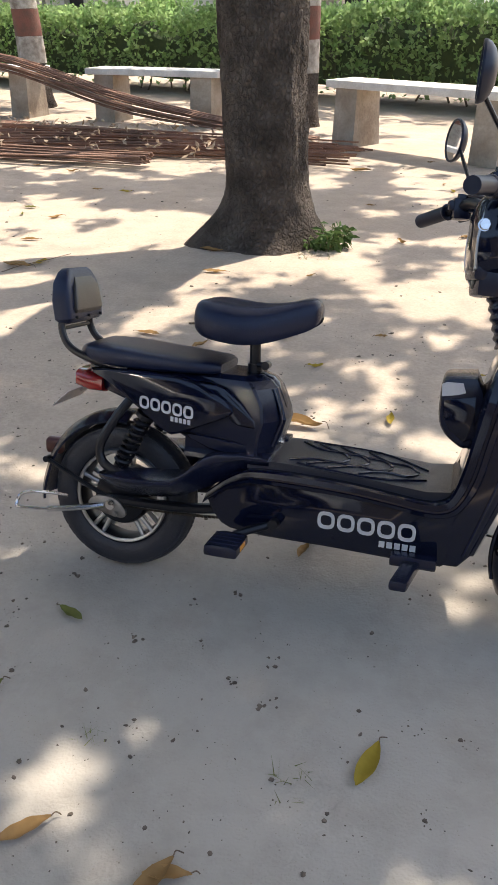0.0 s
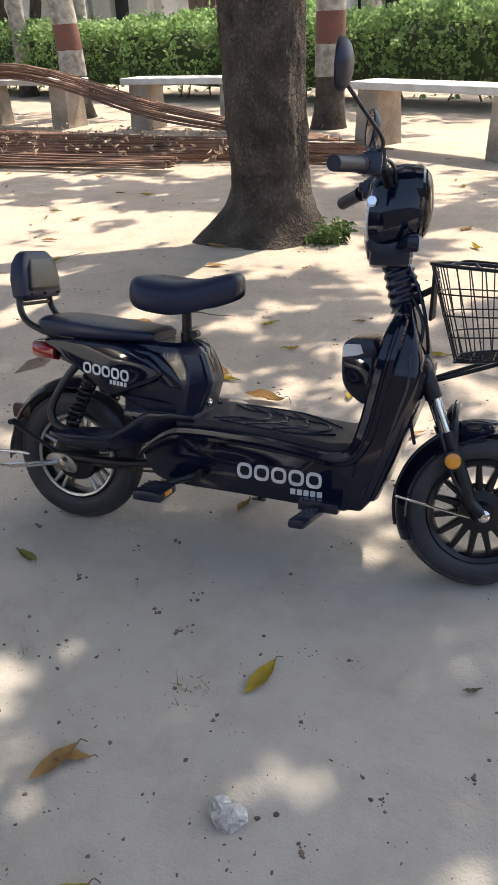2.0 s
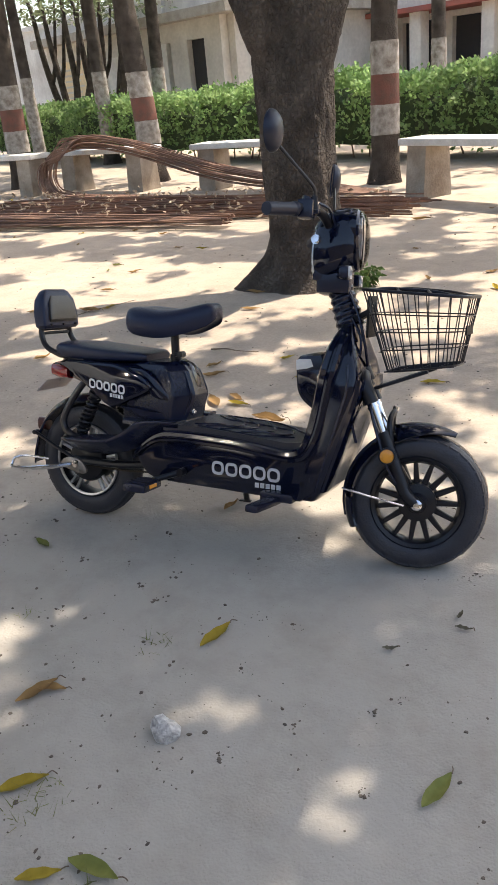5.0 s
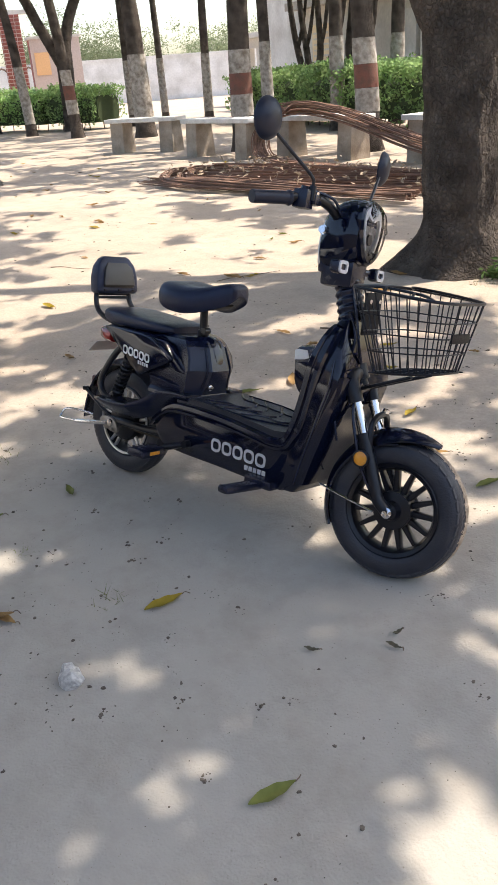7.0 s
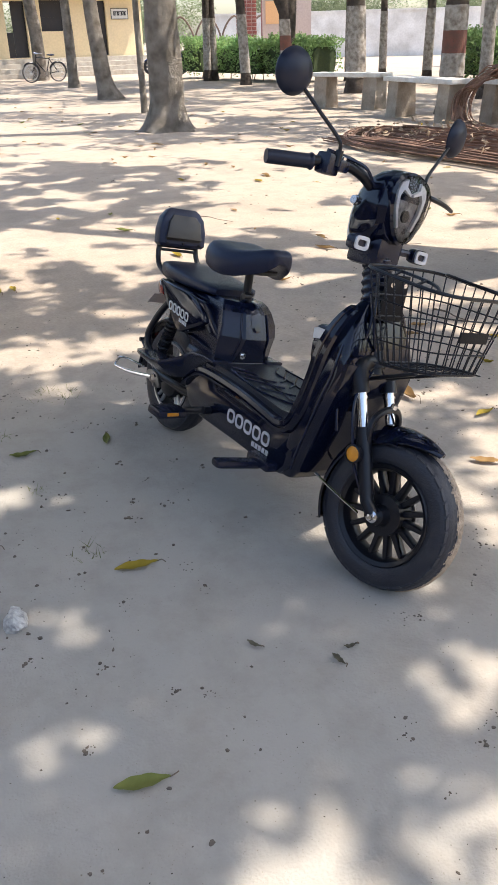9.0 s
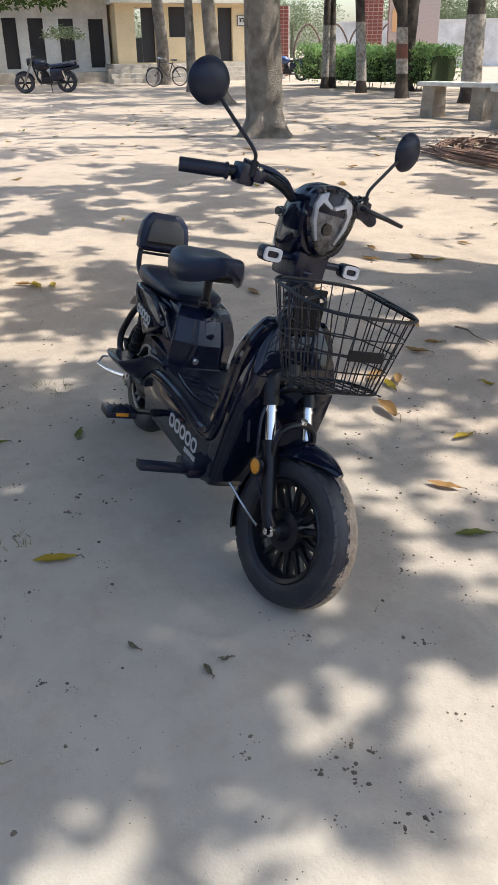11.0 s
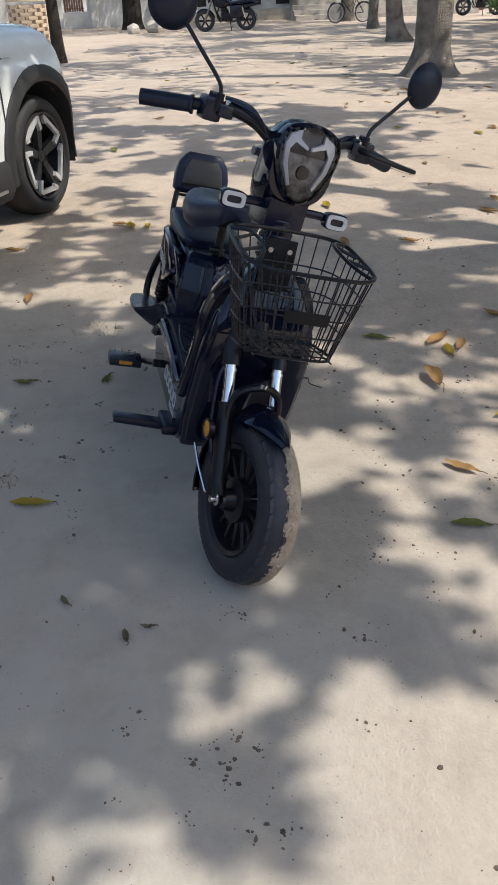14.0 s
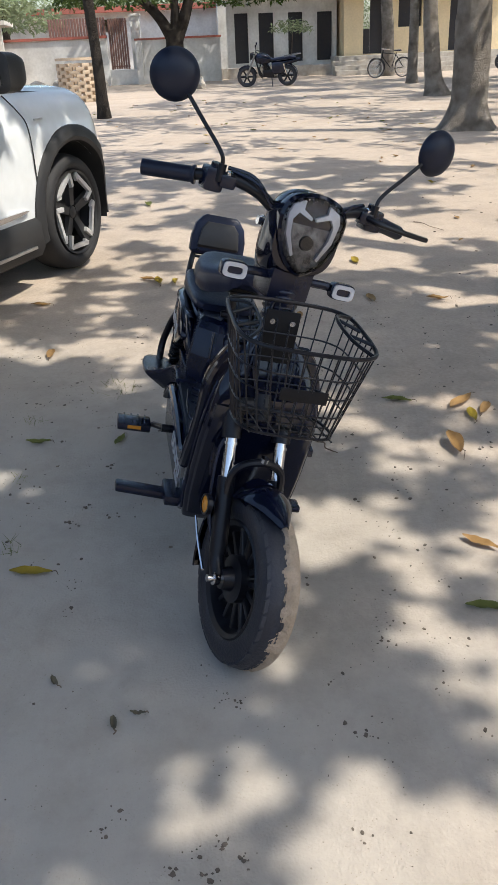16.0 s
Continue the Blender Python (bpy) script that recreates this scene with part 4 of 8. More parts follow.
for s in (-1, 1):
    sp("glove_rim", mapped(slab_xz([(0.772, 0.528), (0.838, 0.540), (0.842, 0.450), (0.822, 0.440), (0.790, 0.464), (0.775, 0.490)], 0.066, 0.073, 0.002), lambda x, y, z: (x, s * y, z)), M["gloss"], gb)
    sp("sticker", mapped(slab_xz([(0.765, 0.560), (0.775, 0.565), (0.808, 0.566), (0.816, 0.546), (0.800, 0.540), (0.767, 0.534)], 0.066, 0.0700), lambda x, y, z: (x, s * y, z)), M["badge"], gb, "silver corner plate")
bell = []
for k in range(49):
    u = k / 48
    p = Vector((0.901, 0, 0.652)).lerp(Vector((0.860, 0, 0.772)), u)
    r = 0.040 - 0.006 * u + 0.0024 * math.cos(u * 6 * 2 * math.pi)
    f = AXIS.cross(Vector((0, 1, 0))).normalized()
    bell.append([p + (Vector((0, 1, 0)) * math.cos(t) + f * math.sin(t)) * r for t in [2 * math.pi * q / 24 for q in range(24)]])
sp("neck_boot", skin(bell), M["satin"], label="ribbed rubber steering boot", angle=60)

# side foot rest bar and side stand
peg = sp("foot_peg_bracket", rbox(0.70, 0.80, -0.160, -0.095, 0.168, 0.194, 0.006), M["satin"], label="black bracket of the foot peg")
sp("foot_peg", mapped(rbox(0.728, 0.766, -0.280, -0.15, 0.164, 0.186, 0.008), lambda x, y, z: (x - 0.15 * max(0.0, -0.16 - y), y, z)), M["satin"], peg, "black folding foot peg")
sp("foot_peg", joined(rbox(0.722, 0.772, 0.14, 0.20, 0.168, 0.184, 0.006), rbox(0.705, 0.80, 0.10, 0.165, 0.172, 0.192, 0.005)), M["satin"])
sp("side_stand", joined(tube([(0.54, 0.085, 0.195), (0.51, 0.15, 0.12), (0.485, 0.215, 0.052)], 0.010, 10), rbox(0.462, 0.505, 0.20, 0.235, 0.040, 0.052, 0.004)), M["blackmetal"], label="black steel side stand")

# front fork, wheel and mudguard
FORK = TURN @ Matrix.Translation((-0.010, -0.009, -0.004))
STRAIGHT, TURN = TURN, FORK
sp("steering_tube", cyl(HEAD + AXIS * 0.02, HEAD - AXIS * 0.19, 0.020, 16), M["blackmetal"], turned=True)
fork = sp("fork_yoke", joined(tube([(0.985, -0.060, 0.455), (0.966, -0.060, 0.497), (0.957, -0.046, 0.520), (0.954, 0, 0.527), (0.957, 0.046, 0.520), (0.966, 0.060, 0.497), (0.985, 0.060, 0.455)], 0.021, 12), cyl((0.945, 0, 0.548), (0.962, 0, 0.51), 0.027, 16)), M["blackmetal"], label="black fork yoke", turned=True)
FD = Vector((0.128, 0, -0.294)).normalized()
for s in (-1, 1):
    top = Vector((0.977, s * 0.060, 0.475))
    sp("stanchion", joined(cyl(top, top + FD * 0.15, 0.0135, 14), cyl(top + FD * 0.012, top + FD * 0.02, 0.016, 14), cyl(top + FD * 0.03, top + FD * 0.036, 0.016, 14)), M["chrome"], fork, "chrome fork tube", turned=True)
    sp("fork_slider", joined(tube([top + FD * 0.105, top + FD * 0.16, top + FD * 0.27], 0.019, 14, 4), tube([top + FD * 0.25, top + FD * 0.285, Vector((FW[0] + 0.006, s * 0.060, FW[2] + 0.006))], 0.017, 12)), M["blackmetal"], fork, "black fork slider", turned=True)
    sp("axle_nut", lathe_y([(s * 0.052, 0), (s * 0.052, 0.015), (s * 0.072, 0.015), (s * 0.074, 0.009), (s * 0.086, 0.008), (s * 0.087, 0)], (FW[0] + 0.010, 0.0, FW[2] + 0.004), 12), M["chrome"], fork, "chrome axle nut", turned=True)
    rc = top + FD * 0.172 + Vector((-0.008, s * 0.030, 0))
    sp("fork_reflector", joined(lathe_y([(s * 0.0, 0), (s * 0.0, 0.020), (s * 0.008, 0.020), (s * 0.010, 0.017), (s * 0.010, 0.0)], rc, 24)), M["orange"], fork, "round amber reflector", turned=True)
    sp("reflector_rim", lathe_y([(s * 0.0, 0.019), (s * 0.0, 0.023), (s * 0.0105, 0.023), (s * 0.0115, 0.019)], rc, 24, loop=True), M["blackmetal"], fork, turned=True)
TURN = STRAIGHT
front_rim = lathe_y([(-0.03, 0.132), (-0.036, 0.126), (-0.03, 0.116), (-0.012, 0.108), (0.012, 0.108), (0.03, 0.116), (0.036, 0.126), (0.03, 0.132)], FW, 48, loop=True)
wheel_f = sp("front_wheel", front_rim, M["blackmetal"], label="black cast wheel with many flat spokes", turned=True)
sp("tyre", lathe_y(tyre_profile(0.188, 0.0395, 0.118), FW, 60, loop=True), M["sidewall"], wheel_f, "black tyre with worn tread", turned=True)
sp("tread", tread(FW, 0.1872, 0.041), M["rubber"], wheel_f, "worn tread with slanted grooves", turned=True)
# dried mud caked on the left shoulder, ragged at its edges
rings = []
for k in range(300):
    t = 2 * math.pi * k / 300
    row = []
    for j in range(26):
        a = -0.45 + 2.2 * j / 25
        round_ = Vector((math.cos(t), math.sin(t), 0))
        hold = 0.86 - ((a - 0.80) / 0.82) ** 2 + 0.75 * noise.noise(round_ * 4 + Vector((0, 0, a * 1.6))) + 0.40 * noise.noise(round_ * 13 + Vector((0, 0, a * 3.5))) + 0.20 * noise.noise(round_ * 34 + Vector((0, 0, a * 8)))
        lift = max(-0.004, min(0.0066, 0.014 * hold)) + 0.0012 * noise.noise(round_ * 40 + Vector((0, 0, a * 9)))
        rr, yy = 0.153 + (0.035 + lift) * math.copysign(abs(math.cos(a)) ** 0.8, math.cos(a)), (0.0395 + lift) * math.copysign(abs(math.sin(a)) ** 0.8, math.sin(a))
        row.append((FW[0] + rr * math.cos(t), FW[1] + yy, FW[2] + rr * math.sin(t)))
    rings.append(row)
mv = [p for row in rings for p in row]
mf = [(k * 26 + j, k * 26 + j + 1, (k + 1) % 300 * 26 + j + 1, (k + 1) % 300 * 26 + j) for k in range(300) for j in range(25)]
sp("mud_crust", (mv, mf), M["drymud"], wheel_f, "pale dried mud on the tyre shoulder", turned=True)
for k in range(15):
    a = 2 * math.pi * k / 15
    ra, ta = Vector((math.cos(a), 0, math.sin(a))), Vector((-math.sin(a), 0, math.cos(a)))
    p, q = Vector(FW) + ra * 0.045, Vector(FW) + ra * 0.114
    rows = []
    for c, w, d in ((p, 0.0095, 0.013), (q, 0.0062, 0.015)):
        rows.append([c + ta * u + Vector((0, v, 0)) for u, v in oval(w, d, 12, 4)])
    sp("spoke", skin(rows), M["blackmetal"], wheel_f, turned=True)
sp("hub", lathe_y([(-0.058, 0.0), (-0.057, 0.022), (-0.034, 0.028), (-0.03, 0.052), (0.03, 0.052), (0.034, 0.028), (0.057, 0.022), (0.058, 0.0)], FW, 28), M["blackmetal"], wheel_f, "black wheel hub", turned=True)
sp("drum_cover", lathe_y([(0.03, 0.0), (0.031, 0.058), (0.040, 0.056), (0.043, 0.0)], FW, 28), M["steel"], wheel_f, turned=True)
guard = sp("front_mudguard", mudguard(FW, 0.203, 92, 206, 0.050), M["gloss"], label="glossy black front mudguard with a pointed tip", turned=True)
beak = []
for k in range(15):
    u = k / 14
    t = radians(64 + 46 * u)
    wide, drop, rr = 0.054 * min(1.0, 0.10 + 1.5 * u) ** 0.8, 0.010 + 0.034 * u, 0.222 - 0.004 * (1 - u)
    row = [(rr - drop * abs(v) ** 2.2, wide * v) for v in (-1, -0.86, -0.6, -0.3, 0, 0.3, 0.6, 0.86, 1)]
    row += [(r - 0.004, y * 0.94) for r, y in row[::-1]]
    beak.append([(FW[0] + r * math.cos(t), FW[1] + y, FW[2] + r * math.sin(t)) for r, y in row])
sp("guard_beak", skin(beak), M["gloss"], guard, "glossy pointed beak of the mudguard", turned=True)
sp("guard_rib", tube([(FW[0] + 0.2035 * math.cos(radians(a)), FW[1], FW[2] + 0.2035 * math.sin(radians(a))) for a in range(112, 206, 12)], 0.006, 8), M["satin"], guard, turned=True)
TURN = FORK
sp("guard_strap", tube([(1.045, -0.062, 0.33), (1.038, -0.055, 0.405), (1.045, 0, 0.432), (1.038, 0.055, 0.405), (1.045, 0.062, 0.33)], 0.009, 8), M["blackmetal"], guard, turned=True)
sp("guard_bolt", cyl((1.048, 0, 0.436), (1.05, 0, 0.446), 0.009, 10), M["chrome"], guard, "chrome bolt", turned=True)
for s in (-1, 1):
    sp("guard_stay", tube([(0.917, s * 0.056, 0.215), (1.0, s * 0.072, 0.20), (1.09, s * 0.085, 0.185)], 0.0032, 6), M["chrome"], guard, "thin steel mudguard stay", turned=True)

# handlebar, nacelle and lamps
TURN = STRAIGHT
sp("nacelle", loft_x([(0.786, 0.795, 0.915, 0.042), (0.792, 0.785, 0.935, 0.058), (0.810, 0.780, 0.955, 0.068), (0.838, 0.782, 0.970, 0.075), (0.868, 0.792, 0.976, 0.078), (0.890, 0.803, 0.975, 0.078), (0.902, 0.810, 0.971, 0.074)], 32, 3.0), M["gloss"], label="glossy black headlamp nacelle", turned=True)
sp("dash_rim", tube([(0.792, -0.05, 0.80), (0.79, -0.054, 0.86), (0.80, -0.048, 0.92), (0.805, 0, 0.94), (0.80, 0.048, 0.92), (0.79, 0.054, 0.86), (0.792, 0.05, 0.80), (0.80, 0.0, 0.762)], 0.004, 6, 4, loop=True), M["alloy"], turned=True)
sp("dash_pod", joined(rbox(0.80, 0.895, -0.050, 0.050, 0.742, 0.83, 0.014), rbox(0.79, 0.82, -0.052, 0.052, 0.775, 0.83, 0.01)), M["satin"], turned=True)
sp("ignition_lock", joined(cyl((0.797, -0.062, 0.885), (0.797, -0.074, 0.885), 0.010, 14), cyl((0.80, -0.045, 0.885), (0.797, -0.064, 0.885), 0.013, 14)), M["chrome"], label="round chrome ignition lock", turned=True)
shield_o = rounded([(-0.075, 0.040), (-0.054, 0.070), (0.0, 0.082), (0.054, 0.070), (0.075, 0.040), (0.070, -0.008), (0.044, -0.060), (0.0, -0.090), (-0.044, -0.060), (-0.070, -0.008)], 2)


def lamp_ring(k, x):
    """A scaled headlamp outline at x, laid back like the nacelle's front."""
    return [(x - 0.045 - 0.03 * v * k, u * k, 0.893 + v * k) for u, v in shield_o]


lamp = sp("headlamp_rim", skin([lamp_ring(1.0, 0.925), lamp_ring(1.05, 0.935), lamp_ring(1.04, 0.952), lamp_ring(0.96, 0.958), lamp_ring(0.93, 0.945)]), M["gloss"], label="headlamp with a shield-shaped clear lens", turned=True)
bowl_rows = [[(x + (0.0035 if (k + r) % 2 else -0.0015), y, z) for k, (x, y, z) in enumerate(lamp_ring(q, x0))] for r, (q, x0) in enumerate(((0.94, 0.949), (0.74, 0.944), (0.52, 0.940), (0.30, 0.938), (0.12, 0.938)))]
sp("headlamp_bowl", skin(bowl_rows), M["reflector"], lamp, "dark faceted lamp reflector", turned=True, angle=4)
sp("headlamp_lens", skin([lamp_ring(0.97, 0.954), lamp_ring(0.95, 0.962), lamp_ring(0.8, 0.972), lamp_ring(0.5, 0.979), lamp_ring(0.2, 0.982), lamp_ring(0.01, 0.9825)], caps=False), M["lens"], lamp, "clear glossy lamp lens", turned=True)
for s in (-1, 1):
    strip = [(s * 0.030, 0.068), (s * 0.056, 0.056), (s * 0.064, 0.036), (s * 0.058, -0.008), (s * 0.034, -0.052), (s * 0.028, -0.048), (s * 0.047, -0.006), (s * 0.051, 0.026), (s * 0.040, 0.042), (s * 0.006, 0.030), (s * 0.004, 0.036), (s * 0.030, 0.050)]
    sp("light_strip", skin([[(0.902 - 0.03 * v, u * 0.93, 0.893 + v * 0.95) for u, v in strip], [(0.911 - 0.03 * v, u * 0.93, 0.893 + v * 0.95) for u, v in strip]]), M["white_lens"], lamp, "white light strip", turned=True)
sp("lamp_projector", joined(skin([[(0.896 + 0.012 * q, 0.018 * math.cos(t) * (1 - 0.2 * q), 0.875 + 0.018 * math.sin(t) * (1 - 0.2 * q)) for t in [2 * math.pi * k / 20 for k in range(20)]] for q in (0, 1)])), M["bowl"], lamp, turned=True)
bar_half = [(0.722, 0.312, 0.924), (0.752, 0.250, 0.934), (0.785, 0.195, 0.946), (0.806, 0.145, 0.951), (0.822, 0.098, 0.940), (0.832, 0.065, 0.921), (0.838, 0.030, 0.905)]
bar = sp("handlebar", tube([(x, -y, z) for x, y, z in bar_half] + [(0.839, 0.0, 0.900)] + bar_half[::-1], 0.0125, 12), M["blackmetal"], label="black bent handlebar", turned=True)
for s in (-1, 1):
    a, b = Vector((0.768, s * 0.222, 0.938)), Vector((0.717, s * 0.321, 0.922))
    d = (b - a).normalized()
    rings = []
    for k in range(41):
        u = k / 40
        c, o = a.lerp(b, u), Vector((0, 0, 1))
        sd = d.cross(o).normalized()
        up = sd.cross(d)
        r = 0.0160 + 0.0008 * (k % 2) + (0.003 if u < 0.06 else 0)
        rings.append([c + (sd * math.cos(t) + up * math.sin(t)) * r for t in [2 * math.pi * q / 16 for q in range(16)]])
    sp("grip", skin(rings), M["softblack"], bar, "ribbed black rubber grip", turned=True, angle=70)
    sp("switch_pod", joined(rbox(0.770, 0.812, min(s * 0.172, s * 0.215), max(s * 0.172, s * 0.215), 0.918, 0.966, 0.008), rbox(0.760, 0.780, min(s * 0.176, s * 0.205), max(s * 0.176, s * 0.205), 0.937, 0.960, 0.005), rbox(0.800, 0.822, min(s * 0.150, s * 0.185), max(s * 0.150, s * 0.185), 0.931, 0.958, 0.006), cyl((0.79, s * 0.19, 0.961), (0.792, s * 0.19, 0.974), 0.012, 12)), M["satin"], bar, "black switch housing", turned=True)
    if s > 0:
        sp("brake_lever", tube([(0.812, s * 0.165, 0.948), (0.838, s * 0.190, 0.943), (0.842, s * 0.24, 0.939), (0.832, s * 0.29, 0.935), (0.816, s * 0.338, 0.932)], (0.0075, 0.0055), 8), M["blackmetal"], bar, "black brake lever", turned=True)
    sp("lever_screw", cyl((0.812, s * 0.168, 0.953), (0.816, s * 0.168, 0.965), 0.006, 10), M["chrome"], bar, turned=True)
    # mirror
    mc = Vector((0.719, -0.297, 1.109)) if s < 0 else Vector((0.780, 0.311, 1.115))
    sy = 0.185
    knee = Vector((0.806, s * (sy + 0.010), 0.998))
    end = mc + Vector((0.007, -s * 0.03, -0.024))
    stem = sp("mirror_stem", joined(tube([(0.810, s * sy, 0.951), (0.810, s * (sy + 0.001), 0.976), knee, knee.lerp(end, 0.5), end], 0.0045, 8), cyl((0.810, s * sy, 0.941), (0.810, s * sy, 0.976), 0.009, 10)), M["blackmetal"], bar, "thin black mirror stem", turned=True)
    face = Vector((-1.0, -s * 0.12 if s < 0 else -0.24, 0.03)).normalized()
    sx = face.cross(Vector((0, 0, 1))).normalized()
    sz = sx.cross(face)

    def disc(r, d, n=32):
        return [mc + face * d + (sx * math.cos(t) + sz * math.sin(t)) * r for t in [2 * math.pi * k / n for k in range(n)]]
    shell = sp("mirror", skin([disc(0.004, -0.022), disc(0.02, -0.0205), disc(0.036, -0.015), disc(0.047, -0.006), disc(0.051, 0.003), disc(0.050, 0.007), disc(0.046, 0.007), disc(0.045, 0.004)]), M["softblack"], label="round black rear-view mirror", turned=True)
    sp("mirror_glass", skin([disc(0.0455, 0.0035), disc(0.0455, 0.0052)]), M["mirror"], shell, "mirror glass", turned=True)
    # indicator
    ic = Vector((0.893, s * 0.129 - 0.008, 0.791))
    ind = sp("indicator", joined(tube([(0.865, s * 0.045, 0.79), (0.878, s * 0.09, 0.793), ic + Vector((-0.006, -s * 0.018, 0))], 0.0095, 10), moved(loft_x([(-0.014, -0.016, 0.016, 0.026), (-0.006, -0.0185, 0.0185, 0.029), (0.008, -0.0185, 0.0185, 0.029), (0.010, -0.017, 0.017, 0.027)], 24, 4), Matrix.Translation(ic))), M["satin"], label="black indicator with a pale lens", turned=True)
    outer = [(ic.x + 0.0105, ic.y + u, ic.z + v) for u, v in oval(0.026, 0.016, 24, 4)]
    inner = [(ic.x + 0.0105, ic.y + u, ic.z + v) for u, v in oval(0.017, 0.0075, 24, 4)]
    lift = lambda pts: [(x + 0.004, y, z) for x, y, z in pts]
    sp("indicator_lens", skin([outer, lift(outer), lift(inner), inner], loop=True), M["white_lens"], ind, "white lens ring", turned=True)
# cables
for pts in ([(0.80, -0.16, 0.968), (0.835, -0.11, 0.958), (0.848, -0.075, 0.925), (0.86, -0.03, 0.89)],
            [(0.79, -0.165, 0.970), (0.805, -0.11, 0.966), (0.828, -0.07, 0.930), (0.845, -0.03, 0.89)],
            [(0.80, 0.16, 0.968), (0.835, 0.11, 0.958), (0.848, 0.075, 0.925), (0.86, 0.03, 0.89)],
            [(0.885, -0.02, 0.762), (0.922, -0.048, 0.69), (0.945, -0.052, 0.61), (0.955, -0.03, 0.55)],
            [(0.905, -0.042, 0.68), (0.935, -0.055, 0.62), (0.93, -0.06, 0.54), (0.92, -0.075, 0.46), (0.925, -0.08, 0.40), (0.94, -0.075, 0.34)],
            [(0.965, -0.03, 0.50), (0.975, -0.085, 0.44), (1.0, -0.095, 0.36), (1.03, -0.09, 0.28), (1.07, -0.075, 0.215)]):
    sp("cable", tube(pts, 0.0042, 6), M["satin"], turned=True, label="black cable")


# wire basket
def basket_ring(z, n=48):
    """The basket's outline at a height: chamfered corners, wider and longer towards the rim, its base rising ahead."""
    u = (z - 0.556) / (0.752 - 0.556)
    xa, xb, w = 1.022 - 0.070 * u, 1.208 + 0.030 * u, 0.096 + 0.038 * u
    cor = [(xa, -w * 0.66), (xa + 0.035, -w * 0.96), (xa + 0.09, -w), (xb - 0.06, -w), (xb - 0.02, -w * 0.86), (xb, -w * 0.56)]
    cor = rounded(cor + [(x, -y) for x, y in cor[::-1]], 2)
    run = [0.0]
    for p, q in zip(cor, cor[1:] + cor[:1]):
        run.append(run[-1] + math.hypot(q[0] - p[0], q[1] - p[1]))
    out = []
    for k in range(n):
        d = run[-1] * k / n
        i = max(j for j in range(len(cor)) if run[j] <= d + 1e-9)
        f = (d - run[i]) / max(run[i + 1] - run[i], 1e-9)
        p, q = cor[i], cor[(i + 1) % len(cor)]
        x, y = p[0] + (q[0] - p[0]) * f, p[1] + (q[1] - p[1]) * f
        out.append((x, y - 0.008, z + (x - 1.11) * (0.14 - 0.19 * u)))
    return out


basket = sp("basket", joined(tube(basket_ring(0.752), 0.0042, 8, straight=True, loop=True)), M["blackmetal"], label="black wire basket")
for z in (0.697, 0.654, 0.610):
    sp("hoop", tube(basket_ring(z), 0.0019, 6, straight=True, loop=True), M["blackmetal"], basket)
sp("hoop", tube(basket_ring(0.557), 0.0032, 6, straight=True, loop=True), M["blackmetal"], basket)
tops, lows, mids = basket_ring(0.752, 32), basket_ring(0.557, 32), basket_ring(0.655, 32)
for k in range(32):
    sp("upright_wire", tube([tops[k], mids[k], lows[k]], 0.0017, 5, 1), M["blackmetal"], basket)
for y in [-0.088 + 0.0267 * k for k in range(7)]:
    sp("base_wire", cyl((1.024, y, 0.545), (1.206, y, 0.569), 0.0018, 5), M["blackmetal"], basket)
for x in (1.06, 1.11, 1.16):
    sp("base_wire", cyl((x, -0.100, 0.5555 + (x - 1.11) * 0.13), (x, 0.084, 0.5555 + (x - 1.11) * 0.13), 0.0018, 5), M["blackmetal"], basket)
for s in (-1, 1):
    for x in (1.055, 1.135):
        sp("rim_strut", cyl((x - 0.004, s * 0.088 - 0.008, 0.765 - 0.06 * (x - 1.04)), (x + 0.014, s * 0.131 - 0.008, 0.752), 0.0034, 6), M["blackmetal"], basket)
    sp("rim_brace", tube([(1.000, s * 0.131 - 0.008, 0.758), (1.030, s * 0.088 - 0.008, 0.764), (1.15, s * 0.088 - 0.008, 0.757), (1.205, s * 0.118 - 0.008, 0.747)], 0.0038, 6, 3), M["blackmetal"], basket)
sp("basket_bracket", joined(rbox(0.956, 0.964, -0.046, 0.028, 0.630, 0.742, 0.003), mapped(rbox(0.885, 0.958, -0.033, 0.017, 0.676, 0.694, 0.004), lambda x, y, z: (x, y, z + 0.55 * (x - 0.93)))), M["mattblack"], basket, "black bracket plate")
for y in (-0.031, 0.012):
    sp("bolt", cyl((0.962, y, 0.719), (0.969, y, 0.719), 0.006, 10), M["chrome"], basket, "chrome bolt")
sp("basket_badge", rbox(1.222, 1.226, -0.053, 0.037, 0.648, 0.672, 0.001), M["mattblack"], basket)
for s in (-1, 1):
    sp("basket_stay", tube([(0.971, s * 0.03 - 0.008, 0.487), (1.03, s * 0.038 - 0.008, 0.510), (1.134, s * 0.05 - 0.008, 0.550)], 0.005, 8), M["blackmetal"], basket)


# ---- ground ----
def spaced(near0, near1, step, far0, far1):
    xs = list(np.arange(near0, near1 + step / 2, step))
    d, lo, hi = step, near0, near1
    while lo > far0 or hi < far1:
        d *= 1.22
        lo, hi = lo - d, hi + d
        xs = ([max(lo, far0)] if xs[0] > far0 else []) + xs + ([min(hi, far1)] if xs[-1] < far1 else [])
    return xs


def ground_height(x, y):
    near = 0.006 * noise.noise(Vector((x * 1.7, y * 1.7, 0))) + 0.004 * noise.noise(Vector((x * 5.0, y * 5.0, 4)))
    return near - 0.003


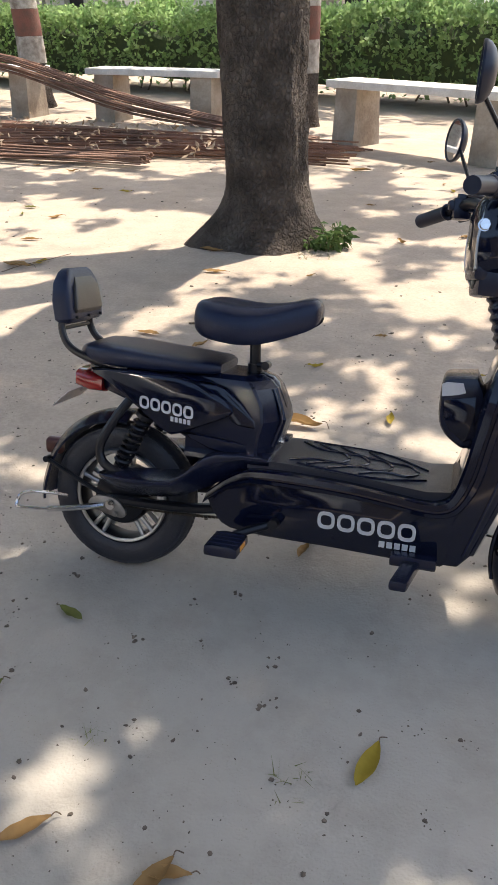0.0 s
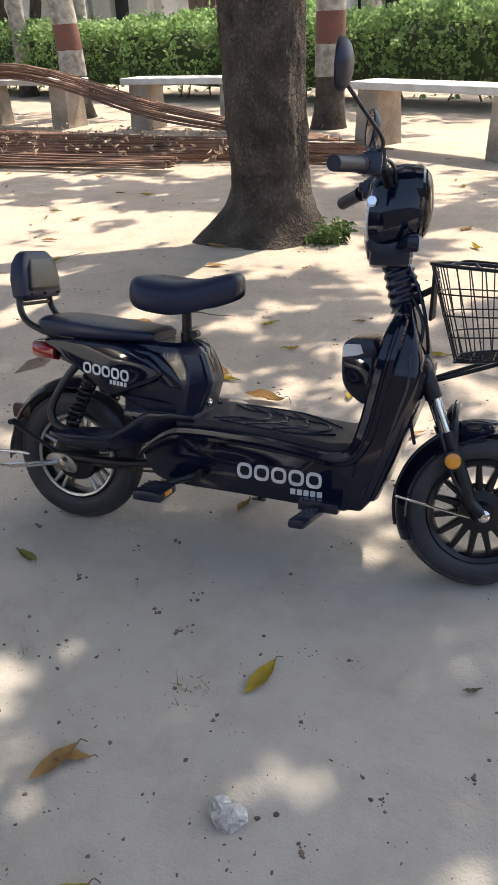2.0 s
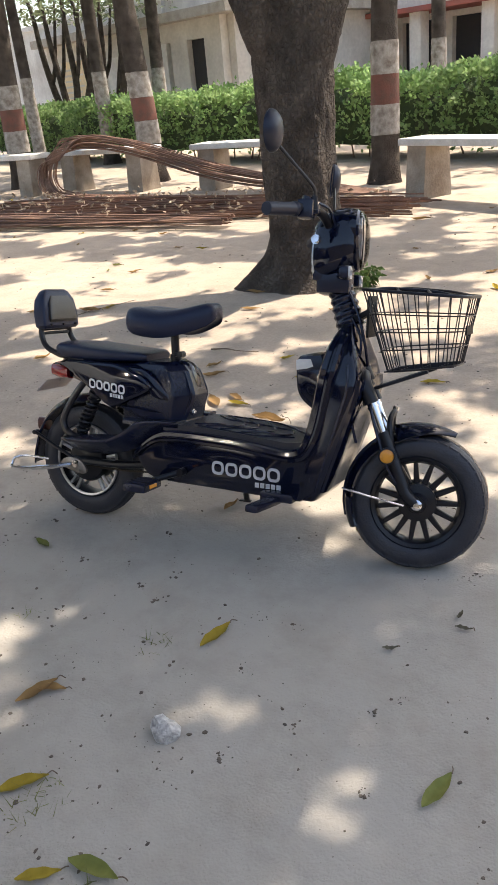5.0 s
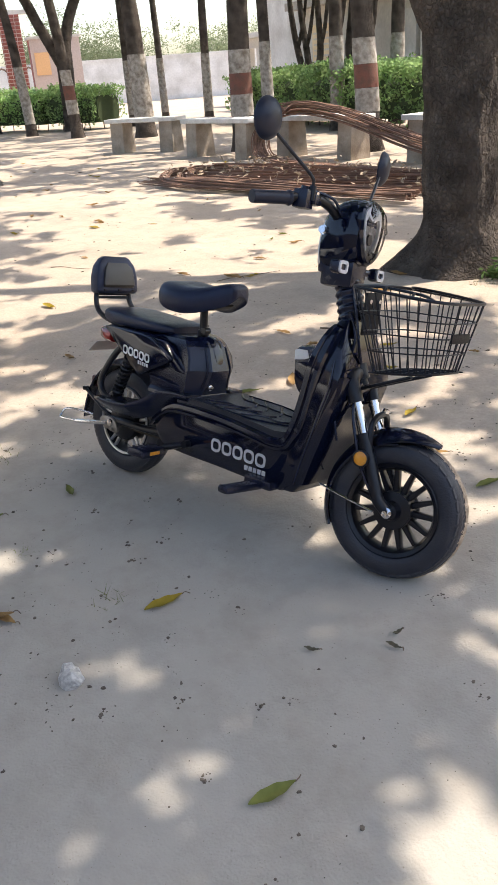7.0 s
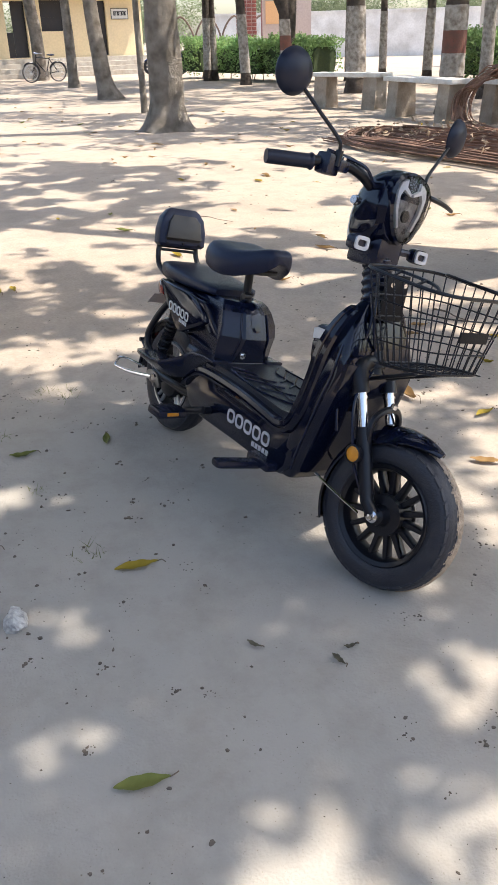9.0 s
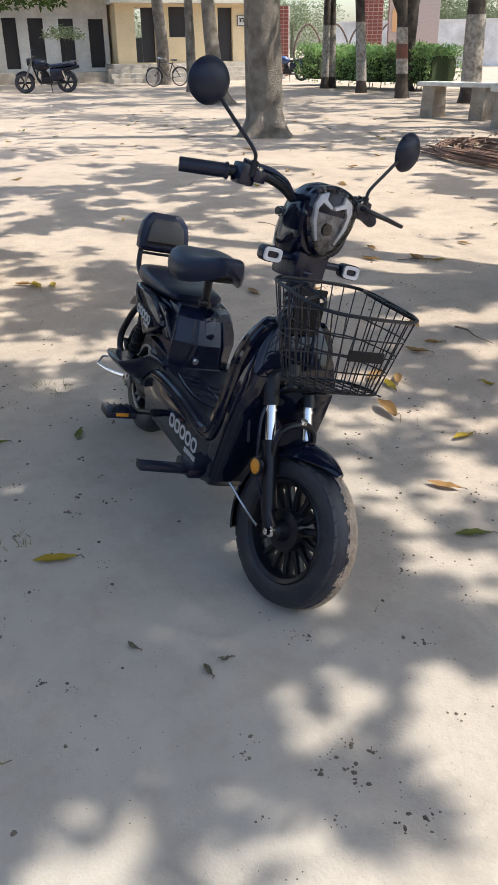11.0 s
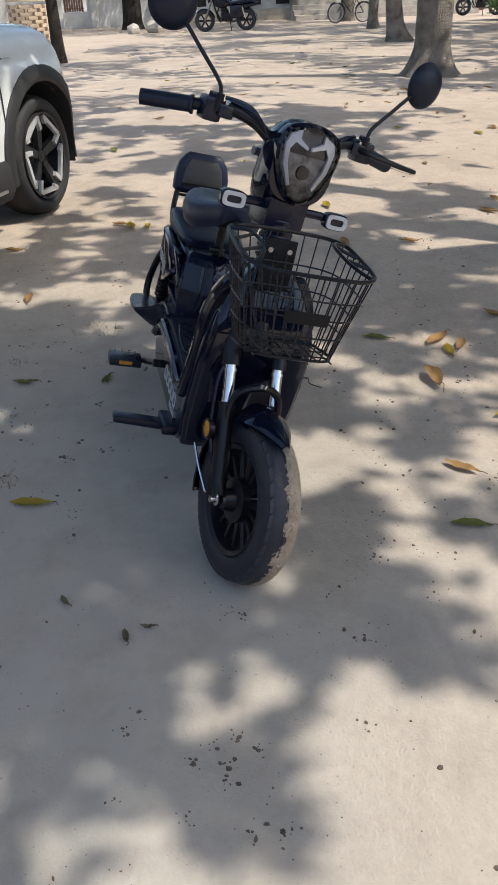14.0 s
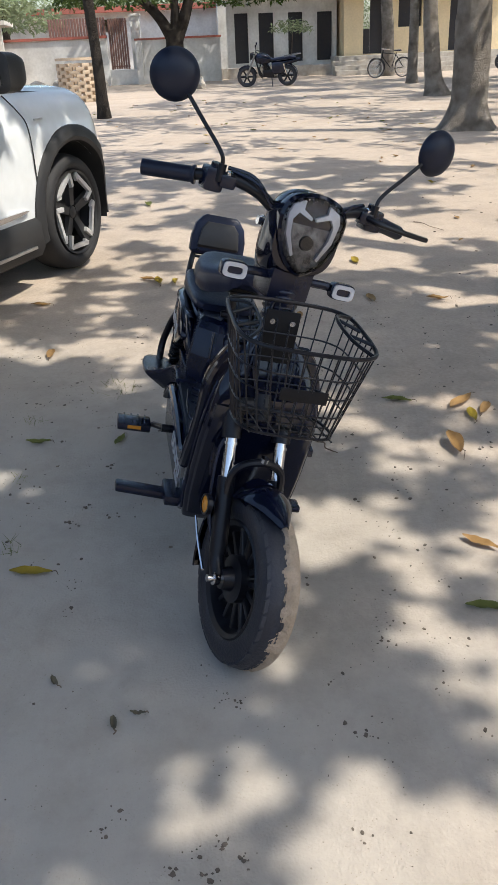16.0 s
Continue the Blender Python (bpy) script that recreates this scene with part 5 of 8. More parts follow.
gx, gy = spaced(-5.0, 3.5, 0.07, -600, 600), spaced(-1.5, 8.5, 0.07, -600, 600)
gv = [(x, y, ground_height(x, y)) for y in gy for x in gx]
nx = len(gx)
gf = [(j * nx + i, j * nx + i + 1, (j + 1) * nx + i + 1, (j + 1) * nx + i) for j in range(len(gy) - 1) for i in range(nx - 1)]
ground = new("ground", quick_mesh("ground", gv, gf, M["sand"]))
ground.data.polygons.foreach_set("use_smooth", [True] * len(ground.data.polygons))
tagged(ground, "dry pale sandy ground with grit and dappled shade", "ground", kind="structure")


# ---- trees ----
def leaf_cards(rng, centres, size, spread, per):
    """Many small folded leaves round centres."""
    vs, fs = [], []
    for c in centres:
        for _ in range(per):
            p = Vector(c) + Vector((rng.gauss(0, 1), rng.gauss(0, 1), rng.gauss(0, 0.7))) * spread
            d = Vector((rng.gauss(0, 1), rng.gauss(0, 1), rng.gauss(-0.3, 0.6))).normalized()
            s = d.orthogonal().normalized()
            s.rotate(Matrix.Rotation(rng.uniform(0, 6.3), 3, d))
            l, w = size * rng.uniform(0.7, 1.3), size * rng.uniform(0.16, 0.26)
            n = d.cross(s) * w * 0.4
            k = len(vs)
            vs += [tuple(p), tuple(p + d * l * 0.5 + s * w + n), tuple(p + d * l), tuple(p + d * l * 0.5 - s * w + n)]
            fs += [(k, k + 1, k + 2), (k, k + 2, k + 3)]
    return vs, fs


def trunk_geo(path, radii, n=18, rough=0.06, seed=0.0, flare=0.0, flare_h=0.5, steps=7, crust=0.0):
    """A tapered trunk through points, uneven in outline, with a flared foot."""
    ps = smooth_path(path, steps)
    rings = []
    m = len(ps)
    for i, p in enumerate(ps):
        u = i / (m - 1) * (len(radii) - 1)
        k = min(int(u), len(radii) - 2)
        r = radii[k] + (radii[k + 1] - radii[k]) * (u - k)
        t = (ps[min(i + 1, m - 1)] - ps[max(i - 1, 0)]).normalized()
        sx = Vector((0, 1, 0)).cross(t).normalized()
        sy = t.cross(sx)
        f = flare * max(0.0, 1 - (p.z - ps[0].z) / flare_h) ** 2 if flare else 0
        ring = []
        for q in range(n):
            a = 2 * math.pi * q / n
            w = 1 + rough * noise.noise(Vector((math.cos(a) * 1.6 + seed, math.sin(a) * 1.6, p.z * 1.7))) + 0.5 * rough * noise.noise(Vector((math.cos(a) * 5 + seed, math.sin(a) * 5, p.z * 6)))
            if crust:
                q3 = Vector((math.cos(a) * 7 + seed, math.sin(a) * 7, p.z * 5))
                w += crust * (abs(noise.noise(q3)) + 0.6 * abs(noise.noise(q3 * 2.3)) + 0.35 * noise.noise(q3 * 5.1))
            root = 1 + 0.35 * math.sin(a * 5 + seed) + 0.2 * math.sin(a * 3 + seed * 2)
            ring.append(p + (sx * math.cos(a) + sy * math.sin(a)) * (r * w + f * root))
        rings.append(ring)
    return skin(rings)


def bump_at(x, y, cx, cy, rx, ry):
    """1 at a spot, falling to 0 at the rim of an oval round it."""
    return max(0.0, 1 - ((x - cx) / rx) ** 2 - ((y - cy) / ry) ** 2)


# chinks of sun (x, y, reach) and knots of shade (x, y, reach across x, across y) about the scooter
CHINKS = ((-0.665, 0.95, 0.045), (-0.675, 0.87, 0.05), (-0.655, 0.79, 0.05), (-0.585, 1.02, 0.035), (-0.555, 0.93, 0.035), (-0.56, 0.82, 0.04), (-0.43, 1.11, 0.03), (-0.48, 0.985, 0.03), (-0.90, 1.29, 0.045), (-0.02, 1.04, 0.035), (0.065, 0.95, 0.045), (0.165, 0.885, 0.05),
          (-0.38, 0.70, 0.05), (-0.45, 0.76, 0.045), (0.31, 1.35, 0.035), (0.42, 1.42, 0.04), (0.06, 1.70, 0.07), (0.26, 0.71, 0.04), (0.45, 1.02, 0.045), (0.54, 0.69, 0.05), (0.61, 1.00, 0.05), (0.77, 0.86, 0.045), (0.46, 0.81, 0.05), (0.435, 1.77, 0.045), (-0.16, 1.155, 0.03),
          (-1.25, 0.95, 0.10), (-1.0, 0.7, 0.08), (-1.45, 1.3, 0.12), (-1.15, 1.45, 0.08))
POOLS = ((0.665, 1.50, 0.065), (0.735, 1.59, 0.08), (0.785, 1.68, 0.065), (0.71, 1.75, 0.06), (0.76, 1.90, 0.08), (0.89, 1.42, 0.06), (0.89, 1.49, 0.05), (1.17, 1.58, 0.12), (0.94, 1.18, 0.06), (0.91, 1.02, 0.045), (1.0, 1.44, 0.06), (1.07, 1.16, 0.11), (1.17, 1.44, 0.06), (0.86, 1.97, 0.13), (0.95, 1.83, 0.09), (1.11, 1.83, 0.10), (1.24, 1.76, 0.12),
         (0.10, 2.22, 0.10), (0.36, 2.22, 0.12), (-0.12, 2.12, 0.10), (-0.30, 2.14, 0.10), (-0.50, 2.33, 0.10), (0.75, 2.36, 0.20))
KNOTS = ((1.06, 1.325, 0.22, 0.022), (0.93, 1.62, 0.08, 0.10), (1.04, 1.70, 0.11, 0.045), (0.745, 1.815, 0.03, 0.07), (0.54, 2.03, 0.12, 0.11), (0.67, 2.17, 0.07, 0.10), (0.76, 1.11, 0.09, 0.10), (0.84, 1.29, 0.07, 0.07), (0.68, 1.27, 0.18, 0.17), (0.60, 1.68, 0.06, 0.10),
         (0.12, 2.03, 0.13, 0.09), (0.40, 1.97, 0.15, 0.10), (0.62, 1.90, 0.08, 0.10), (-0.9, 1.95, 0.35, 0.12), (-0.55, 2.05, 0.2, 0.09))


def leafy(x, y):
    """How thick the leaf cover over a spot of ground is: thick above the scooter, thin over the open yard."""
    thick = -0.10
    thick += 1.7 * min(1.0, 2.2 * bump_at(x, y, -0.42, 0.98, 1.35, 0.92))
    thick += 0.9 * bump_at(x, y, 0.5, 0.35, 1.1, 0.8)
    thick += 0.10 * bump_at(x, y, -1.6, 2.8, 1.5, 0.9)
    thick += 0.22 * bump_at(x, y, -2.6, 1.4, 2.0, 0.9)
    thick -= 0.15 * bump_at(x, y, -0.7, 4.2, 1.2, 0.7)
    thick -= 0.15 * bump_at(x, y, 0.5, 3.3, 2.0, 1.0)
    thick += 0.10 * bump_at(x, y, -0.3, 2.45, 1.2, 0.4)
    thick -= 0.45 * bump_at(x, y, 1.5, 1.7, 0.8, 0.9)
    thick -= 0.22 * bump_at(x, y, -4.5, 4.4, 4.5, 2.0)
    thick += 0.12 * bump_at(x, y, -1.3, 2.6, 1.0, 0.7)
    thick += 1.2 * bump_at(x, y, 1.5, -3.4, 7.0, 2.6)
    for cx, cy, rx, ry in KNOTS:
        thick += 2.4 * bump_at(x, y, cx, cy, rx * 1.15, ry * 1.15)
    for cx, cy, r in POOLS:
        thick -= 2.2 * bump_at(x, y, cx, cy, r * 1.25, r * 1.25)
    for cx, cy, r in CHINKS:
        thick -= 5.0 * bump_at(x, y, cx, cy, r + 0.046, r * 0.85 + 0.040)
    broad = noise.noise(Vector((x * 0.55 + 3.1, y * 0.8 + 1.7, 0.3)))
    small = noise.noise(Vector((x * 2.3, y * 2.9, 5.2)))
    chink = noise.noise(Vector((x * 6.0, y * 7.0, 9.2)))
    return thick - (0.55 * broad + 0.58 * small + 0.48 * chink)


def crown(rng, centre, reach, height, count, size, low, cover=0.0):
    """Leaves in an uneven crown with chinks that let the sun through."""
    vs, fs = [], []
    tries = made = 0
    while made < count and tries < count * 12:
        tries += 1
        a, r = rng.uniform(0, 2 * math.pi), reach * math.sqrt(rng.random())
        x, y = centre[0] + r * math.cos(a), centre[1] + r * math.sin(a)
        edge = 1 - 0.35 * noise.noise(Vector((math.cos(a) * 2, math.sin(a) * 2, centre[0])))
        if r > reach * edge:
            continue
        z = low + height * rng.random() * math.sqrt(max(0.05, 1 - (r / reach) ** 2))
        if leafy(x - SUN_TO.x / SUN_TO.z * z, y - SUN_TO.y / SUN_TO.z * z) + cover < 0:
            continue
        made += 1
        p = Vector((x, y, z))
        d = Vector((rng.gauss(0, 1), rng.gauss(0, 1), rng.gauss(-0.2, 0.5))).normalized()
        s = d.cross(Vector((rng.gauss(0, 0.5), rng.gauss(0, 0.5), 1))).normalized()
        l, w = size * rng.uniform(0.7, 1.3), size * rng.uniform(0.17, 0.28)
        n = Vector((0, 0, w * 0.4))
        k = len(vs)
        vs += [tuple(p), tuple(p + d * l * 0.5 + s * w + n), tuple(p + d * l), tuple(p + d * l * 0.5 - s * w + n)]
        fs += [(k, k + 1, k + 2), (k, k + 2, k + 3)]
    return vs, fs


def tree(at, path, radii, bark, label, limbs=(), crown_args=None, bands=(), seed=1.0, flare=0.0, flare_h=0.5, n=16, rough=0.06, leaf="crown_leaf", steps=7, crust=0.0):
    """A tree standing at a spot: path is relative to its foot; bands are painted rings (low, high, material)."""
    t = holder("tree", pose(at[0], at[1], 0), label, "tree", "trees of the yard")
    part("trunk", trunk_geo(path, radii, n, rough, seed, flare, flare_h, steps, crust), M[bark], t, angle=60)
    for pts, ra in limbs:
        part("limb", trunk_geo(pts, ra, 10 if n < 60 else 40, rough, seed + 2, steps=7 if n < 60 else 18, crust=crust), M[bark], t, angle=60)
    ps = smooth_path(path, 24)
    for lo, hi, mat in bands:
        rings = []
        for k in range(9):
            z = lo + (hi - lo) * k / 8
            i = min(range(len(ps)), key=lambda q: abs(ps[q].z - z))
            u = i / (len(ps) - 1) * (len(radii) - 1)
            q = min(int(u), len(radii) - 2)
            r = (radii[q] + (radii[q + 1] - radii[q]) * (u - q)) * (1 + rough * 0.55) + 0.004
            rings.append([(ps[i].x + r * math.cos(a), ps[i].y + r * math.sin(a), z + 0.012 * noise.noise(Vector((a * 3, k, seed)))) for a in [2 * math.pi * j / 20 for j in range(20)]])
        part("painted_band", skin(rings, caps=False), M[mat], t)
    if crown_args:
        rng = random.Random(int(seed * 100))
        vs, fs = crown(rng, at, *crown_args)
        ob = new("crown", quick_mesh("crown", [(x - at[0], y - at[1], z) for x, y, z in vs], fs, M[leaf]))
        ob.parent = t
        tagged(ob, "dense leafy crown with gaps")
    return t


BANDS = ((0.62, 0.99, "limewash"), (0.99, 1.35, "redband"), (1.35, 1.74, "limewash"))
# the big tree beside the scooter
tree((-1.75, 5.03), [(0, 0, -0.05), (0.02, 0, 0.4), (0.0, 0.0, 1.0), (-0.01, 0.02, 1.7), (0.02, 0.05, 2.15), (0.04, 0.05, 2.75)], (0.30, 0.262, 0.245, 0.265, 0.25, 0.14), "bark",
     "thick grey-brown tree trunk with rough bark in sand",
     limbs=(([(-0.10, 0.08, 1.10), (-0.225, 0.16, 1.55), (-0.43, 0.18, 1.95), (-0.67, 0.18, 2.5), (-1.1, 0.2, 4.2), (-1.9, 0.4, 6.5)], (0.10, 0.130, 0.128, 0.125, 0.10, 0.06)),
            ([(0.04, 0.02, 1.25), (0.12, 0.05, 1.75), (0.22, 0.1, 2.25), (0.34, 0.2, 2.95), (0.7, 0.6, 4.6), (1.5, 1.4, 7.0)], (0.14, 0.22, 0.24, 0.205, 0.15, 0.06)),
            ([(0.0, 0.0, 1.8), (-0.05, 0.0, 2.4), (-0.1, 0.1, 3.2), (-0.2, 0.3, 5.0)], (0.24, 0.2, 0.15, 0.06)),
            ([(-0.06, -0.13, 1.40), (-0.105, -0.20, 1.60), (-0.12, -0.24, 1.80), (-0.11, -0.22, 1.98), (-0.03, -0.12, 2.4)], (0.05, 0.11, 0.135, 0.120, 0.06))),
     crown_args=(6.2, 2.0, 90000, 0.135, 5.0, 0.0), seed=1.3, flare=0.17, flare_h=0.45, n=110, rough=0.09, steps=26, crust=0.07)
# painted trees along the benches
tree((-3.32, 10.48), [(0, 0, -0.05), (0.02, 0, 1.2), (0.05, 0, 2.6), (0.2, 0.1, 5), (0.3, 0.2, 7)], (0.2, 0.175, 0.165, 0.13, 0.06), "bark", "slim tree with white and red painted bands", bands=BANDS, seed=2.1, flare=0.05,
     crown_args=(3.4, 3.0, 1500, 0.28, 4.8, -0.1))
tree((-7.95, 11.35), [(0.02, 0, -0.05), (0.0, 0, 1.0), (-0.12, 0, 2.4), (-0.4, 0.1, 5), (-0.6, 0.2, 7)], (0.22, 0.19, 0.175, 0.14, 0.06), "bark", "slim leaning tree with faded painted bands", bands=BANDS, seed=3.4, flare=0.07,
     crown_args=(3.4, 3.0, 1500, 0.28, 4.8, -0.1))
tree((-10.7, 11.0), [(0, 0, -0.05), (0.0, 0, 1.0), (0.03, 0, 2.4), (0.1, 0.1, 5), (0.2, 0.2, 7)], (0.23, 0.2, 0.19, 0.15, 0.06), "bark", "tree with worn limewash on its trunk", bands=BANDS, seed=4.2, flare=0.06,
     crown_args=(3.6, 3.0, 1500, 0.28, 4.8, -0.1))
# a leaning tree beyond the benches, seen by its shadow alone
tree((1.69, 9.58), [(0, 0, -0.05), (-0.15, 0, 1.5), (-0.40, 0, 4.0), (-0.75, 0, 7.5)], (0.19, 0.165, 0.15, 0.11), "bark", "slim leaning tree beyond the benches", seed=36.4, flare=0.05, crown_args=(1.8, 1.8, 700, 0.26, 7.0, 0.0))
# the open yard
tree((-11.35, 5.76), [(0.0, 0, -0.05), (0.02, 0, 0.8), (0.0, 0, 2.2), (0.05, 0.1, 4.5), (0.2, 0.2, 7)], (0.30, 0.262, 0.24, 0.21, 0.1), "bark_pale", "stout pale-barked tree in open sand", seed=5.7, flare=0.20, flare_h=0.5, n=64, rough=0.08, steps=16, crust=0.05,
     crown_args=(5.4, 3.4, 4200, 0.26, 5.0, -0.12))
tree((-14.95, 6.66), [(0.05, 0, -0.05), (0.0, 0, 1.2), (-0.08, 0, 3.0), (-0.2, 0, 5.5)], (0.07, 0.06, 0.055, 0.03), "bark_pale", "thin bare tree stem", seed=6.1)
tree((-19.85, 7.38), [(0.12, 0.1, -0.05), (0.0, 0, 0.8), (-0.15, -0.1, 2.4), (-0.4, -0.2, 6)], (0.24, 0.2, 0.17, 0.08), "bark_pale", "leaning pale tree trunk", seed=7.7, flare=0.14, crown_args=(4.4, 3.0, 2400, 0.30, 5.2, -0.08))
tree((-26.4, 8.45), [(0, 0, -0.05), (0.02, 0, 1.5), (-0.1, 0, 3.2), (-0.2, 0, 6)], (0.17, 0.15, 0.13, 0.06), "bark_pale", "slim pale tree standing in the yard", seed=8.3, flare=0.05, crown_args=(4.2, 3.0, 3000, 0.34, 5.4, 0.05))
tree((-33.0, 9.0), [(0, 0, -0.05), (0.0, 0, 1.5), (-0.1, -0.1, 3.2), (-0.3, -0.2, 7)], (0.27, 0.24, 0.22, 0.12), "bark_pale", "pale tree before the yellow building", seed=9.3, flare=0.1, crown_args=(4.2, 3.0, 2600, 0.36, 6.0, 0.05))
tree((-23.3, 14.7), [(0, 0, -0.05), (0.0, 0, 1.0), (0.05, 0, 2.0), (0.05, 0, 2.6)], (0.27, 0.25, 0.26, 0.26), "bark", "forked tree with two curved limbs behind the hedge", seed=10.3, flare=0.06,
     limbs=(([(0.0, -0.1, 2.0), (-0.25, -0.5, 3.0), (-0.5, -1.0, 4.2), (-0.8, -1.9, 5.1), (-1.0, -2.2, 5.3)], (0.19, 0.17, 0.15, 0.13, 0.1)), ([(0.05, 0, 2.1), (0.15, 0.3, 3.2), (0.35, 0.9, 4.3), (0.7, 1.6, 5.0), (1.2, 2.4, 6.0)], (0.2, 0.17, 0.14, 0.12, 0.06))), crown_args=(3.6, 3.0, 1600, 0.32, 6.0, 0.0))
for i, (x, y, r) in enumerate(((-26.4, 13.25, 0.12), (-26.45, 13.55, 0.11), (-22.8, 12.95, 0.145), (-19.6, 12.65, 0.15), (-22.0, 16.2, 0.11), (-21.4, 17.1, 0.11), (-19.1, 17.05, 0.13), (-13.0, 13.85, 0.13), (-11.9, 15.0, 0.16), (-16.9, 13.1, 0.23), (-5.2, 18.3, 0.16), (-1.1, 17.3, 0.17), (-11.5, 16.6, 0.16))):
    rg = random.Random(40 + i)
    lx, ly = (rg.uniform(-0.25, 0.15), rg.uniform(-0.1, 0.1)) if i not in (2, 3) else (-0.15, -0.32)
    tree((x, y), [(0, 0, -0.05), (lx * 0.2, ly * 0.2, 1.2), (lx * 0.6, ly * 0.6, 3.0), (lx * 2, ly * 2, 7)], (r * 1.12, r, r * 0.9, r * 0.4), "bark", "slim yard tree with a limewashed foot", seed=11.0 + i, flare=0.05, bands=BANDS if i == 3 else ((0.35, 1.95, "limewash"),),
         crown_args=(3.0, 2.6, 1100, 0.32, 5.4, -0.05))
tree((-17.2, -0.50), [(0.02, 0, -0.05), (0.0, -0.02, 1.2), (-0.03, -0.08, 2.4), (-0.1, -0.2, 5)], (0.14, 0.115, 0.11, 0.06), "bark_dark", "dark tree trunk by the brick ring", seed=32.1, flare=0.03, crown_args=(2.6, 2.2, 900, 0.26, 4.0, 0.1))
tree((-33.0, 0.68), [(0, 0, -0.05), (0, 0, 1.0), (0.0, 0, 1.7), (0.0, 0, 1.95)], (0.38, 0.34, 0.34, 0.38), "bark_dark", "dark forked tree before the boundary wall", seed=33.1, flare=0.1,
     limbs=(([(0, -0.1, 1.65), (0, -0.45, 2.3), (0, -1.0, 2.9), (0, -2.0, 3.8)], (0.24, 0.2, 0.17, 0.06)), ([(0, 0.1, 1.65), (0, 0.45, 2.4), (0, 0.75, 3.2), (0, 1.3, 4.6)], (0.28, 0.22, 0.18, 0.06)), ([(0, 0.0, 1.7), (0, 0.1, 2.6), (0, 0.05, 3.4), (0, 0.0, 4.6)], (0.2, 0.17, 0.14, 0.06))),
     crown_args=(4.6, 2.4, 4200, 0.28, 2.85, 0.4))
for i, (x, y, low) in enumerate(((-49.5, -3.5, 2.6), (-40.0, -7.2, 2.3), (-29.5, -6.5, 2.5))):
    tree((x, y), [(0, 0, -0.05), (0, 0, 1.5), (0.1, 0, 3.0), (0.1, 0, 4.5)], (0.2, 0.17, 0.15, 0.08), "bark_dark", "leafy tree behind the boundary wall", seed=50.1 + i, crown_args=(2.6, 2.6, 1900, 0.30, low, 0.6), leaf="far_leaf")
# bare shrubby trees by the old wall
for i, (x, y) in enumerate(((-17.2, 19.8), (-16.2, 20.4))):
    lim = []
    rg = random.Random(70 + i)
    for k in range(4):
        a = (-0.75, -0.2, 0.3, 0.8)[k] + rg.uniform(-0.1, 0.1)
        lean = rg.uniform(-0.25, 0.25)
        bend = (a * 1.15 + lean * 0.5, lean, 2.9)
        lim.append(([(0, 0, 0.6), (a * 0.55, lean * 0.4, 1.15), (a * 0.95, lean * 0.7, 1.9), bend, (a * 1.3 + lean, lean, 4.0), (a * 1.9 + lean, lean * 2, 5.2)], (0.12, 0.11, 0.10, 0.085, 0.06, 0.02)))
        lim.append(([(a * 0.95, lean * 0.7, 1.9), (a * 0.95 + 0.25, lean, 2.4), (a * 0.9 + 0.35, lean + 0.1, 3.3), (a + 0.6, lean + 0.2, 4.8)], (0.07, 0.06, 0.045, 0.015)))
    tree((x, y), [(0, 0, -0.05), (0, 0, 0.4), (0.02, 0, 0.6), (0, 0, 0.8)], (0.22, 0.19, 0.17, 0.13), "bark", "bare-stemmed shrubby tree with thin foliage on top", seed=61.0 + i, limbs=lim, crown_args=(2.2, 1.6, 700, 0.22, 3.6, 0.4), leaf="far_leaf")
# sapling before the row of doors
tree((-35.4, 5.45), [(0, 0, -0.02), (0.02, 0, 0.8), (0, 0.05, 1.6), (0.02, 0.1, 2.2)], (0.03, 0.025, 0.022, 0.015), "bark", "young sapling with feathery foliage", seed=66.6, crown_args=(0.9, 0.5, 420, 0.16, 1.75, 9.0), leaf="far_leaf")


